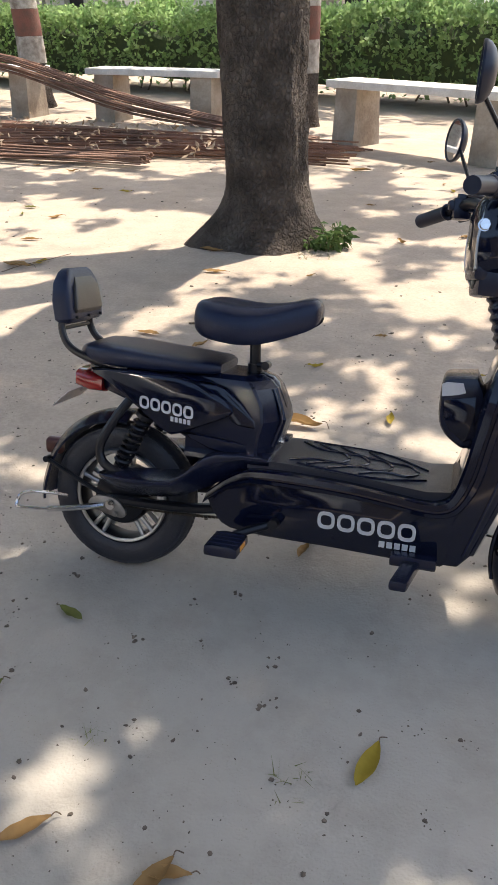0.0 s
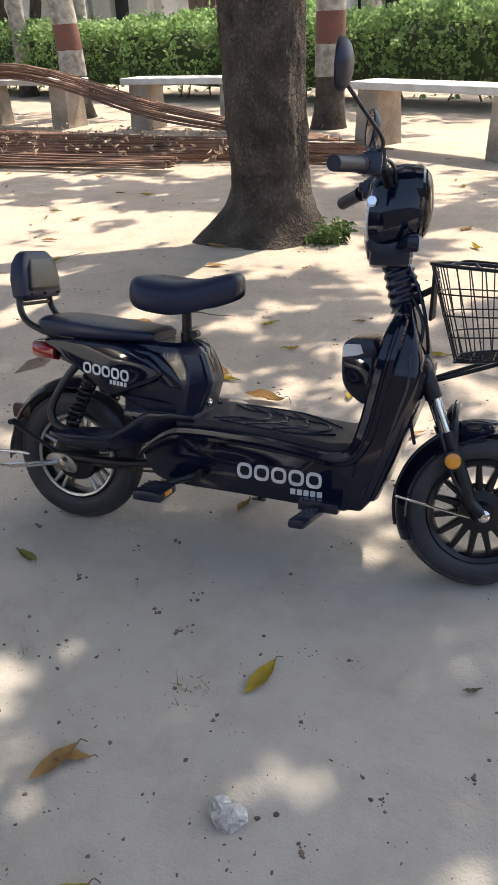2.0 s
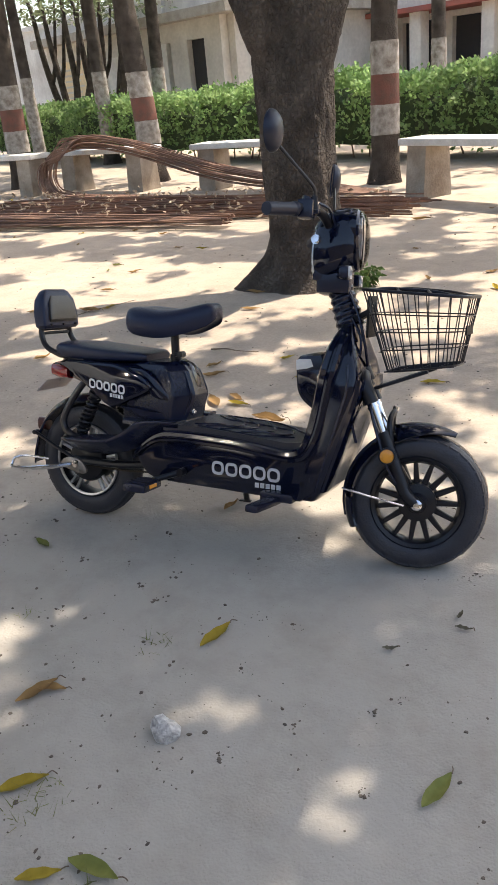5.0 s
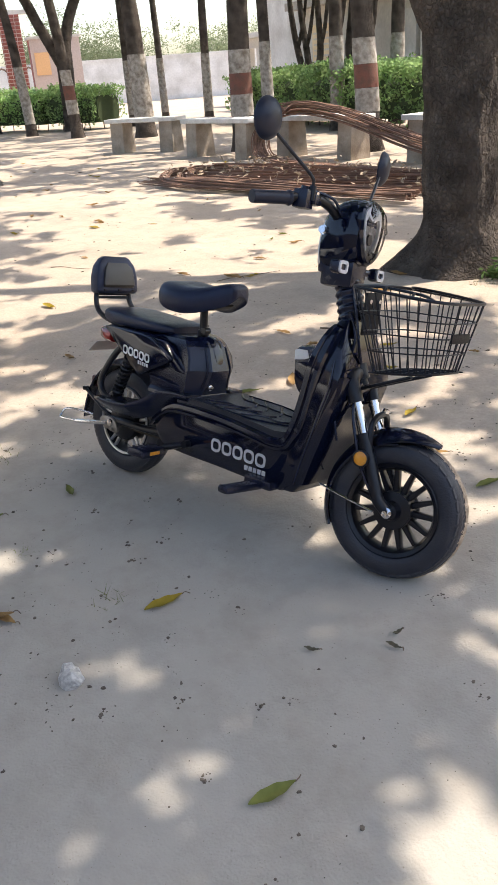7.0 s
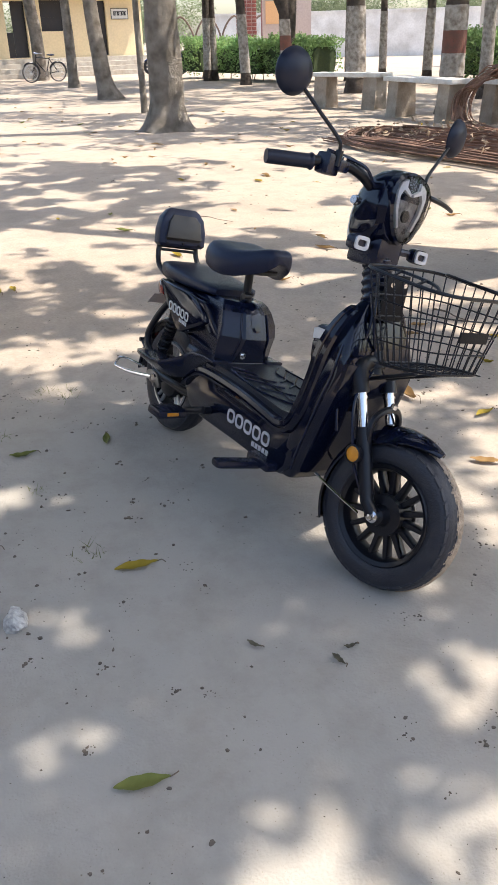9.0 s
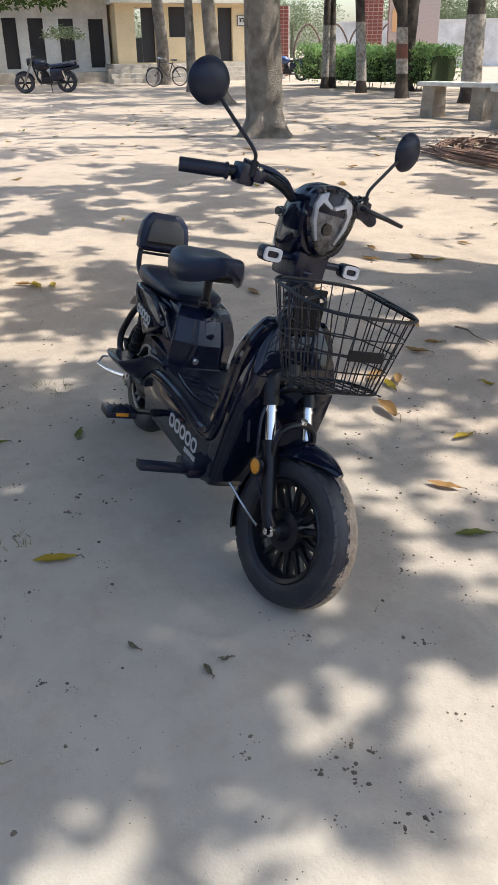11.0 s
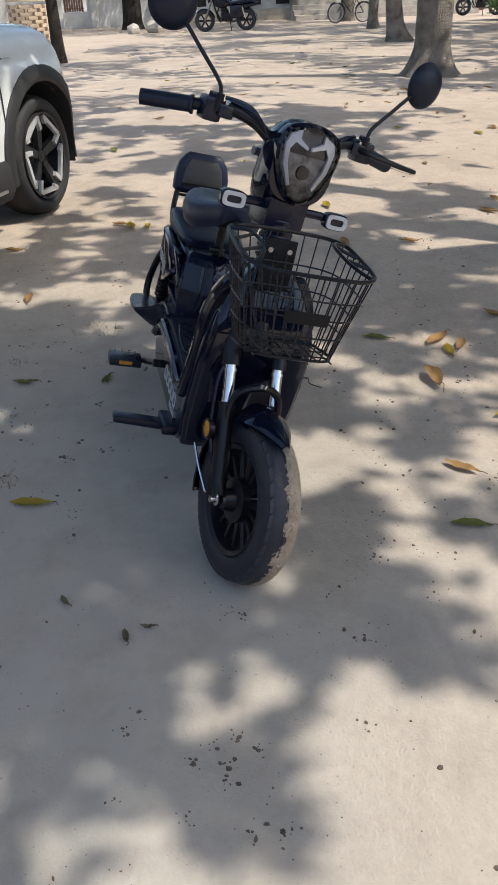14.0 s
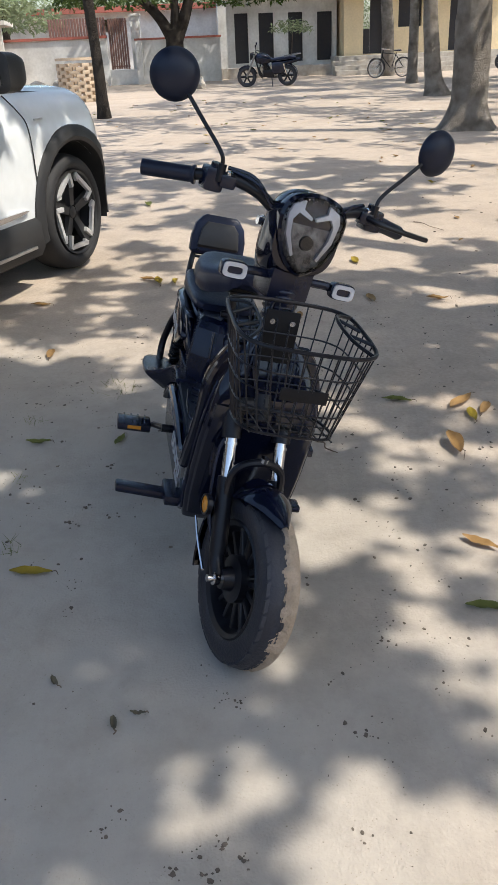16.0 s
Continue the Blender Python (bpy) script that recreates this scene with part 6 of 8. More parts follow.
# ---- hedges ----
def hedge(a, b, depth, height, seed, label):
    """A clipped hedge from a to b: a core coloured dark for inner shade and a dense skin of small leaves."""
    rng = random.Random(seed)
    a, b = Vector((*a, 0)), Vector((*b, 0))
    run = (b - a).normalized()
    side = Vector((-run.y, run.x, 0))
    long = (b - a).length
    h = holder("hedge", Matrix.Translation(a), label, "hedge", "clipped hedges")

    def bulge(u, v):
        return 0.26 * noise.noise(Vector((u * 0.9 + seed, v, 0))) + 0.24 * noise.noise(Vector((u * 2.4, v * 2.7, seed)))
    rows = []
    steps = max(int(long / 0.4), 4)
    for k in range(steps + 1):
        u = long * k / steps
        g = bulge(u, 0)
        rows.append([run * u + side * (v * (depth / 2 - 0.16 + g * 0.6)) + Vector((0, 0, z * (height - 0.22 + g))) for v, z in ((-0.8, 0.22), (-1, 0.45), (-1, 0.85), (-0.7, 1.0), (0.7, 1.0), (1, 0.85), (1, 0.45), (0.8, 0.22))])
    # solid core, its dark green painted as the shade between leaves
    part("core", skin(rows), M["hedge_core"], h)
    vs, fs = [], []
    count = int(long * (height * 2 + 2 * depth) * 470)
    for _ in range(count):
        u = rng.uniform(-0.1, long + 0.1)
        pick = rng.random() * (2 * height + 2 * depth)
        g = bulge(u, 0)
        jit = rng.gauss(0, 0.05)
        if pick < 2 * depth:
            v, z = rng.uniform(-0.5, 0.5) * depth, height + g - abs(jit) * 2.4 + 0.03 + (0.12 * rng.random() if rng.random() < 0.12 else 0)
        else:
            sg = -1 if pick < 2 * depth + height else 1
            z = 0.12 + (height - 0.12) * rng.random() ** 0.8
            clump = noise.noise(Vector((u * 2.6 + seed * 3, z * 3.0, sg * 4.0))) + 0.6 * noise.noise(Vector((u * 6.5, z * 7.0, sg + seed)))
            if clump < -0.22 and rng.random() < 0.88:
                continue
            v = sg * (depth / 2 + g * 0.6 + jit + 0.24 * clump - 0.14 * max(0, 0.4 - z) / 0.4)
            if z < 0.35 and rng.random() < 0.55:
                continue
        p = run * u + side * v + Vector((0, 0, z))
        d = Vector((rng.gauss(0, 1), rng.gauss(0, 1), rng.gauss(0.6, 0.8))).normalized()
        s = d.orthogonal().normalized()
        s.rotate(Matrix.Rotation(rng.uniform(0, 6.3), 3, d))
        l, w = rng.uniform(0.06, 0.115), rng.uniform(0.020, 0.038)
        k = len(vs)
        vs += [tuple(p), tuple(p + d * l * 0.5 + s * w), tuple(p + d * l), tuple(p + d * l * 0.5 - s * w)]
        fs.append((k, k + 1, k + 2, k + 3))
    ob = new("foliage", quick_mesh("foliage", vs, fs, M["hedge_leaf"]))
    ob.parent = h
    tagged(ob, kind="stuff")
    for k in range(max(int(long / 0.45), 2)):
        u = rng.uniform(0.1, long - 0.1)
        p = run * u + side * rng.uniform(-0.3, 0.3) * depth
        part("stem", tube([p, p + Vector((rng.uniform(-0.1, 0.1), 0.02, 0.25)), p + Vector((rng.uniform(-0.2, 0.2), 0.05, 0.55))], (0.018, 0.010), 5, 2), M["twig"], h)
    return h


hedge((0.05, 12.55), (-3.6, 13.95), 1.5, 1.28, 1, "bright green clipped hedge behind the benches")
hedge((1.9, 12.4), (0.75, 12.4), 1.5, 1.18, 5, "bright green clipped hedge with a rounded end")
hedge((-3.85, 14.05), (-11.9, 15.7), 1.6, 1.27, 2, "bright green clipped hedge along the yard")
hedge((-12.0, 15.7), (-18.4, 18.4), 1.6, 1.26, 3, "green clipped hedge along the yard")
hedge((-22.3, 15.5), (-24.7, 14.95), 1.3, 1.22, 4, "green clipped hedge at the yard's end")
hedge((-24.7, 14.75), (-27.2, 14.35), 1.2, 1.18, 6, "green clipped hedge at the yard's end")
hedge((-28.1, 14.2), (-29.4, 14.0), 1.3, 1.25, 7, "rounded green bush at the yard's end")


# ---- benches ----
def bench(c, yaw, length=1.75, depth=0.46, height=0.655):
    """A concrete slab on two block legs, each flaring towards the ground."""
    t = holder("bench", pose(c[0], c[1], 0, 0, 0, yaw), "weathered concrete slab bench on two block legs", "bench", "concrete benches")
    part("slab", rbox(-length / 2, length / 2, -depth / 2, depth / 2, height - 0.075, height, 0.008), M["terrazzo"], t, "pale bench slab")
    for s in (-1, 1):
        x = s * (length / 2 - 0.26)
        lo, hi = (x - 0.155, x + 0.155), (x - 0.15, x + 0.15)
        w0, w1 = depth / 2 - 0.01, depth / 2 - 0.05
        geo = ([(lo[0], -w0, -0.03), (lo[1], -w0, -0.03), (lo[1], w0, -0.03), (lo[0], w0, -0.03), (hi[0], -w1, height - 0.076), (hi[1], -w1, height - 0.076), (hi[1], w1, height - 0.076), (hi[0], w1, height - 0.076)],
               [(3, 2, 1, 0), (4, 5, 6, 7), (0, 1, 5, 4), (1, 2, 6, 5), (2, 3, 7, 6), (3, 0, 4, 7)])
        part("leg", geo, M["benchleg"], t, "stained concrete leg")
    return t


bench((-1.46, 8.78), -26.5, 2.3)
bench((-5.20, 10.2), -5, 2.0)
bench((-8.07, 10.35), -4, 2.0)
bench((-10.1, 9.98), -2, 1.95)
bench((-13.0, 10.35), 22, 1.7)

# ---- rusty rods ----
rods = holder("rod_pile", pose(-5.25, 8.12, 0), "pile of rusty reinforcing rods with a bent coil", "rods")
rng = random.Random(12)
for k in range(95):
    y = -1.25 + 2.2 * rng.random()
    xa, xb = -3.0 + rng.uniform(-0.25, 0.5), 3.0 + rng.uniform(-0.6, 0.35)
    z = 0.015 + 0.17 * rng.random() * (1 - abs(y + 0.2) / 1.5)
    cv = rng.uniform(-0.2, 0.2)
    yb = y * 0.45 + 0.15 + rng.uniform(-0.1, 0.1)
    pts = [(xa, y + cv * 0.4, z), (xa * 0.45, y + cv, z + 0.02), (0.3, (y + yb) / 2 - cv * 0.3, z + 0.03), (xb * 0.6, yb + cv * 0.2, z + 0.01), (xb, yb, z)]
    part("rod", tube(pts, 0.009, 5, 4), M["rust"], rods)
for k in range(34):
    # rods bent back in a wide coil at the far end
    e = rng.uniform(-0.16, 0.16)
    f = rng.uniform(-0.10, 0.10)
    part("rod", tube([(2.6 + e, 0.5 + f, 0.12), (0.2, 1.15 + e, 0.31 + f), (-1.7, 1.6 + e, 0.68 + f), (-2.65, 1.65 + e, 0.80 + f), (-3.2 + f, 1.6 + e, 0.71 + e), (-3.45 + e, 1.5 + f, 0.45), (-3.3 + f, 1.35 + e, 0.14 + 0.05 * rng.random()), (-2.8, 1.2 + e, 0.05 + 0.05 * rng.random()), (-1.5, 0.8 + e, 0.05 + 0.05 * rng.random()), (1.5, 0.6 + e, 0.05)], 0.009, 5, 5), M["rust"], rods)
for k in range(30):
    e = rng.uniform(-0.3, 0.3)
    part("rod", tube([(1.5, -1.0 + e * 0.5, 0.04 + 0.08 * rng.random()), (-1.5, -1.15 + e * 0.6, 0.05 + 0.1 * rng.random()), (-2.5 + e * 0.3, -0.95 + e, 0.1), (-2.8 + e * 0.4, -0.45 + e, 0.12 + 0.06 * rng.random()), (-2.6, 0.0 + e, 0.1), (-1.2, 0.2 + e, 0.06)], 0.009, 5, 4), M["rust"], rods)


# ---- buildings ----
def wall_geo(length, z0, z1, thick, holes):
    """A wall along x with real openings (u0, u1, v0, v1) right through it."""
    us = sorted({0.0, length, *[v for h in holes for v in h[:2]]})
    vs = sorted({z0, z1, *[v for h in holes for v in h[2:]]})
    out = []
    for a, b in zip(us, us[1:]):
        start = None
        for c, d in zip(vs, vs[1:]):
            hollow = any(h[0] <= a and b <= h[1] and h[2] <= c and d <= h[3] for h in holes)
            if hollow and start is not None:
                out.append(plain_box(a, b, 0, thick, start, c))
                start = None
            elif not hollow and start is None:
                start = c
        if start is not None:
            out.append(plain_box(a, b, 0, thick, start, z1))
    seen, vs, fs = {}, [], []
    for v, f in out:
        at = []
        for p in v:
            key = tuple(round(c, 4) for c in p)
            if key not in seen:
                seen[key] = len(vs)
                vs.append(p)
            at.append(seen[key])
        fs += [tuple(at[i] for i in q) for q in f]
    return vs, fs


def leaf_in(parent, name, h, depth, mat, label="", thick=0.05):
    """A door or shutter leaf with rails, set back in an opening."""
    u0, u1, v0, v1 = h
    g = [plain_box(u0 + 0.005, u1 - 0.005, depth, depth + thick, v0 + 0.005, v1 - 0.005)]
    for a, b in ((v0 + 0.01, v0 + 0.16), ((v0 + v1) / 2 - 0.06, (v0 + v1) / 2 + 0.06), (v1 - 0.14, v1 - 0.01)):
        g.append(plain_box(u0 + 0.03, u1 - 0.03, depth - 0.02, depth - 0.002, a, b))
    return part(name, joined(*g), M[mat], parent, label)


# two-storey building with a red ledge and pillars
b1 = holder("school_building", pose(-3.55, 24.6, 0, 0, 0, 163), "cream two-storey building with red ledges and dark doorways", "building")
# its own axes: x along the front away from the near corner, y outwards to the back is negative
front_holes = [(0.9, 1.9, 0.55, 2.8), (2.45, 2.95, 0.9, 2.75), (3.45, 4.85, 0.75, 2.8), (5.6, 6.8, 0.55, 2.8), (8.0, 9.2, 0.55, 2.8)]
part("wall", mapped(wall_geo(13.0, 0, 2.97, 0.3, front_holes), lambda x, y, z: (x, -y - 1.3, z)), M["cream"], b1, "cream plastered back wall of the veranda")
# near-black leaves give the shade inside the open doorways
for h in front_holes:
    leaf_in(b1, "door_leaf", h, -1.55, "opening", "dark leaf standing in for doorway shade")
for x in (0.0, 2.55, 5.1, 7.65, 10.2, 12.75):
    part("pillar", plain_box(x, x + 0.42, -0.42, 0.0, 0, 2.98), M["cream"], b1, "square cream pillar")
part("plinth", plain_box(-0.05, 13.1, -9.5, 0.25, -0.05, 0.45), M["concrete"], b1)
part("ledge", plain_box(-0.25, 13.2, -10.0, 0.25, 2.98, 3.12), M["redpaint"], b1, "red painted ledge")
part("upper_wall", mapped(wall_geo(13.0, 3.12, 4.18, 0.25, []), lambda x, y, z: (x, -y, z)), M["cream"], b1, "cream upper wall with damp stains")
part("upper_band", plain_box(-0.06, 13.1, -0.3, 0.06, 4.18, 4.38), M["redpaint"], b1)
for k in range(40):
    part("railing_bar", cyl((0.1 + 0.32 * k, -0.12, 4.38), (0.1 + 0.32 * k, -0.12, 5.2), 0.02, 5), M["greywash"], b1)
part("side_wall", mapped(wall_geo(9.6, 0, 7.2, 0.25, [(1.4, 2.0, 0.55, 2.95)]), lambda x, y, z: (y, -x, z)), M["whitewash"], b1, "white side wall")
part("side_pier", plain_box(-0.12, 0.3, -3.9, -3.3, 0, 7.2), M["whitewash"], b1)
part("drain_pipe", joined(cyl((-0.06, -0.1, 0.5), (-0.06, -0.1, 5.4), 0.045, 8), cyl((-0.06, -0.1, 3.0), (0.1, -0.1, 3.0), 0.04, 8)), M["greywash"], b1, "stained drain pipe")
part("room_back", joined(plain_box(0.26, 13, -9.8, -9.6, 0, 7.2), plain_box(13.0, 13.2, -9.8, 0, 0, 7.2)), M["cream"], b1)
part("upper_floor_wall", mapped(wall_geo(13.0, 4.38, 7.6, 0.25, [(1.5, 2.6, 4.38, 6.6), (5, 6.4, 5.0, 6.6)]), lambda x, y, z: (x, -y - 2.0, z)), M["cream"], b1)
part("roof", plain_box(-0.4, 13.4, -10.2, 0.2, 7.6, 7.8), M["concrete"], b1)

# single-storey grey building
b2 = holder("classroom_block", pose(-12.35, 20.9, 0, 0, 0, 163), "grey-white single-storey block with shuttered windows", "building")
win = [(0.75, 1.55, 1.35, 2.75), (2.35, 3.15, 1.35, 2.75), (5.0, 5.9, 0.4, 2.6), (7.2, 8.0, 1.35, 2.75)]
part("wall", mapped(wall_geo(9.5, 0, 3.25, 0.28, win), lambda x, y, z: (x, -y, z)), M["greywash"], b2, "stained grey-white front wall")
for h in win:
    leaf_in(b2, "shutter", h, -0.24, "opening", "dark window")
part("side_wall", mapped(wall_geo(6.0, 0, 3.25, 0.28, [(1.0, 2.25, 0.4, 2.72)]), lambda x, y, z: (y - 0.28, -x - 0.285, z)), M["greywash"], b2)
part("door_leaf", mapped(joined(plain_box(1.0, 2.25, 0.1, 0.15, 0.4, 2.72), *[plain_box(1.05 + 0.4 * k, 1.35 + 0.4 * k, 0.05, 0.1, 0.6, 2.4) for k in range(3)]), lambda x, y, z: (y - 0.2, -x - 0.285, z)), M["brownwood"], b2, "brown wooden door")
part("round_vent", moved(lathe_y([(-0.03, 0.1), (-0.03, 0.16), (0.03, 0.16), (0.03, 0.1)], (0, 0, 0), 20, loop=True), pose(-0.3, -0.85, 2.7, 0, 0, 90)), M["brownwood"], b2)
part("roof_slab", plain_box(-0.85, 9.9, -6.6, 0.5, 3.25, 3.5), M["concrete"], b2, "concrete roof slab with an overhang")
part("parapet", joined(plain_box(-0.2, 9.6, -0.4, -0.15, 3.5, 4.15), plain_box(-0.45, -0.2, -6.2, -0.15, 3.5, 4.15)), M["whitewash"], b2, "stained parapet")
part("red_post", plain_box(-0.75, -0.5, -3.4, -3.1, 3.5, 5.2), M["redpaint"], b2)
part("back_wall", joined(plain_box(0.0, 9.5, -6.5, -6.3, 0, 3.25), plain_box(9.5, 9.7, -6.5, 0, 0, 3.25)), M["greywash"], b2)
# long old wall running on from it
OLD = pose(-24.38, 24.58, 0, 0, 0, -17)
thing("old_wall", joined(wall_geo(10.0, 0, 3.9, 0.3, [(7.4, 7.8, 1.6, 3.0)]), plain_box(0, 10, -0.08, 0.38, 3.9, 4.05)), M["whitewash"], "long stained white wall with writing panels", "wall", OLD, kind="structure")
thing("ruined_shelter", joined(wall_geo(3.2, 0, 2.7, 0.25, [(0.5, 1.2, 1.5, 2.3), (1.7, 2.5, 0.0, 2.1)]), plain_box(-0.2, 3.4, -0.3, 2.0, 2.7, 2.9)), M["greywash"], "small ruined grey shelter with empty openings", "shelter", pose(-28.6, 27.2, 0, 0, 0, -17), kind="structure")
bd = thing("writing_panel", plain_box(0, 1.5, -0.02, 0.0, 0, 1.4), M["yellow"], "faded yellow writing panel painted on a wall", "panel", OLD @ pose(3.8, -0.004, 1.3))
for k in range(6):
    part("writing_bar", plain_box(0.1, 1.35 - 0.2 * (k % 2), -0.026, -0.022, 0.2 + 0.18 * k, 0.26 + 0.18 * k), M["greywash"], bd)

# yellow office with steps, then the row of store rooms, then the boundary wall with a gate
YAW = 92
OFFICE = pose(-37.4, 7.98, 0, 0, 0, YAW)
office = holder("office_building", OFFICE, "pale yellow office building with dark doors and front steps", "building")
holes = [(0.85, 1.75, 0.76, 2.95), (2.4, 3.45, 1.77, 2.98), (4.7, 5.4, 0.76, 2.95)]
part("wall", wall_geo(7.1, 0, 3.1, 0.3, holes), M["yellow"], office, "pale yellow plaster wall")
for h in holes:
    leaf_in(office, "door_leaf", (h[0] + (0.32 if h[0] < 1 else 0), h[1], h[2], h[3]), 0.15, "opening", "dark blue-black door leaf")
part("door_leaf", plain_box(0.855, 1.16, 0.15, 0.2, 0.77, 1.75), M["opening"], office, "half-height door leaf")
part("eave", plain_box(-0.3, 7.4, -0.7, 5.4, 3.1, 3.25), M["greywash"], office, "stained concrete eave")
part("parapet", plain_box(-0.1, 7.2, 0.0, 0.25, 3.25, 4.3), M["greywash"], office)
part("plinth", plain_box(-0.4, 7.5, -0.9, 5.0, -0.05, 0.72), M["concrete"], office)
for k in range(3):
    part("step", plain_box(-0.7, 7.2, -0.9 - 0.38 * (k + 1), -0.9 - 0.38 * k, -0.05, 0.54 - 0.18 * k), M["concrete"], office, "concrete step")
part("side_wall", joined(plain_box(-0.0, 0.25, 0.302, 5.0, 0, 3.1)), M["yellow"], office)
board = thing("sign_board", plain_box(0, 0.82, -0.04, 0.0, 0, 0.44), M["signwhite"], "white office name board with a dark frame", "sign", OFFICE @ pose(5.62, -0.005, 2.2))
part("board_frame", joined(plain_box(0, 0.82, -0.055, -0.042, 0.415, 0.44), plain_box(0, 0.82, -0.055, -0.042, 0, 0.025), plain_box(0, 0.025, -0.055, -0.042, 0.025, 0.415), plain_box(0.795, 0.82, -0.055, -0.042, 0.025, 0.415)), M["opening"], board)
part("writing_bar", plain_box(0.1, 0.72, -0.052, -0.044, 0.29, 0.32), M["opening"], board)
for u, w, z0 in ((0.12, 0.06, 0.15), (0.22, 0.03, 0.13), (0.30, 0.08, 0.15), (0.42, 0.03, 0.13), (0.49, 0.07, 0.15), (0.6, 0.1, 0.15)):
    part("writing_bar", plain_box(u, u + w, -0.052, -0.044, z0, 0.286), M["opening"], board)
stores = holder("store_rooms", pose(-38.4, 2.72, 0, 0, 0, 90), "grey-white row of store rooms with dark doors", "building")
holes = [(0.5, 1.1, 0.58, 2.6), (1.58, 2.24, 0.58, 2.58), (2.9, 3.55, 0.58, 2.56), (4.2, 4.87, 0.58, 2.54)]
part("wall", wall_geo(5.08, 0, 3.3, 0.3, holes), M["whitewash"], stores, "blotched whitewashed wall")
for h in holes:
    leaf_in(stores, "door_leaf", h, 0.12, "opening", "dark wooden door")
part("corner_pillar", plain_box(-0.25, 0.12, -0.9, -0.5, 0.42, 3.3), M["whitewash"], stores, "white corner pillar")
part("roof", plain_box(-0.4, 5.08, -1.0, 5.0, 3.3, 3.5), M["greywash"], stores)
part("plinth", plain_box(-0.3, 5.06, -1.0, 5.0, -0.05, 0.42), M["concrete"], stores)
part("sides", joined(plain_box(-0.2, 0, 0.3, 5, 0, 3.3), plain_box(0, 5.08, 5.0, 5.2, 0, 3.3)), M["whitewash"], stores)
W1 = pose(-36.0, -16.0, 0, 0, 0, 90)
thing("boundary_wall", joined(wall_geo(13.75, 0, 1.82, 0.25, []), plain_box(14.94, 18.5, 0, 0.25, 0, 1.68), plain_box(14.94, 15.2, -0.16, -0.01, 0, 1.68)), M["whitewash"], "low stained boundary wall with a red coping", "wall", W1, kind="structure")
thing("coping", joined(plain_box(0, 13.75, -0.06, 0.31, 1.825, 1.93), plain_box(14.9, 18.55, -0.06, 0.31, 1.685, 1.76)), M["redpaint"], "red painted wall coping", "coping", W1, kind="structure")
gate = holder("metal_gate", W1 @ pose(13.82, 0.35, 0), "rusty red corrugated sheet gate", "gate")
for k in range(8):
    part("gate_rib", rbox(0.1 * k, 0.1 * k + 0.085, -0.02, 0.03, 0.62, 2.55, 0.012), M["rustgate"], gate)
part("gate_frame", joined(plain_box(0, 0.8, 0.032, 0.07, 0.7, 0.76), plain_box(0, 0.8, 0.032, 0.07, 2.4, 2.46), *[plain_box(x, x + 0.06, 0.072, 0.12, 0, 2.5) for x in (0.02, 0.72)]), M["rust"], gate)
thing("gate_sill", plain_box(13.76, 14.93, 0.2, 0.9, 0, 0.6), M["whitewash"], "whitewashed step below the gate", "step", W1, kind="structure")
thing("gate_pillar", joined(rbox(0, 0.4, 0.3, 0.7, 0, 2.6, 0.02), rbox(-0.05, 0.45, 0.25, 0.75, 2.6, 2.7, 0.02)), M["whitewash"], "white gate pillar", "pillar", W1 @ pose(14.75, 0.1, 0), kind="structure")
fence = holder("sheet_fence", W1 @ pose(11.3, 0.6, 0), "corrugated rusty sheet fence above the wall", "fence")
for k in range(20):
    part("sheet_rib", rbox(0.12 * k, 0.12 * k + 0.1, -0.02, 0.03, 0.0, 2.62, 0.02), M["rustgate"], fence)
hut = holder("white_house", pose(-43.5, -9.5, 0, 0, 0, 90), "white low house with a red roof edge beyond the wall", "house")
part("wall", wall_geo(12.6, 0, 3.05, 0.25, [(3.4, 4.5, 2.3, 2.8), (6.2, 7.3, 2.2, 2.75)]), M["whitewash"], hut)
part("roof_edge", plain_box(-0.3, 12.9, -0.5, 4.5, 3.05, 3.3), M["redpaint"], hut, "red roof edge")
part("back", plain_box(0, 12.6, 4.2, 4.4, 0, 3.05), M["whitewash"], hut)
thing("stained_shed", joined(wall_geo(6.0, 0, 2.4, 0.25, [(1.5, 2.3, 0.0, 2.0)]), plain_box(-0.2, 6.2, -0.3, 3.0, 2.4, 2.55)), M["greywash"], "stained grey plaster shed by the boundary wall", "shed", pose(-33.0, -12.0, 0, 0, 0, 96), kind="structure")
# plain unseen walls closing the yard behind the walk, added to darken reflections
thing("unseen_dark_wall", joined(wall_geo(16.0, 0, 3.4, 0.3, []), plain_box(-0.1, 16.1, -0.06, 0.36, 3.4, 3.5)), M["darkscreen"], "unseen dark wall added behind the walk to darken reflections", "wall", pose(-4.0, -5.3, 0), kind="structure")
thing("unseen_dark_wall", joined(wall_geo(18.0, 0, 3.4, 0.3, []), plain_box(-0.1, 18.1, -0.06, 0.36, 3.4, 3.5)), M["darkscreen"], "unseen dark wall added behind the walk to darken reflections", "wall", pose(12.3, -5.0, 0, 0, 0, 90), kind="structure")
# far wall and gateway beyond the hedge
fw = thing("far_wall", joined(wall_geo(34.0, 0, 2.65, 0.3, []), plain_box(0, 34, -0.06, 0.36, 2.65, 2.78)), M["whitewash"], "long white boundary wall far behind the trees", "wall", pose(-54, 25.8, 0, 0, 0, 54), kind="structure")
gw = holder("brick_gateway", pose(-37.75, 20.0, 0, 0, 0, 65), "red brick gateway pillars with pale joints and a flat beam", "gateway")
brick = mesh_of("brick", rbox(0, 0.21, -0.012, 0.03, 0, 0.13, 0.004), M["brick"])
side_brick = mesh_of("brick", rbox(-0.012, 0.03, 0, 0.20, 0, 0.13, 0.004), M["brick"])
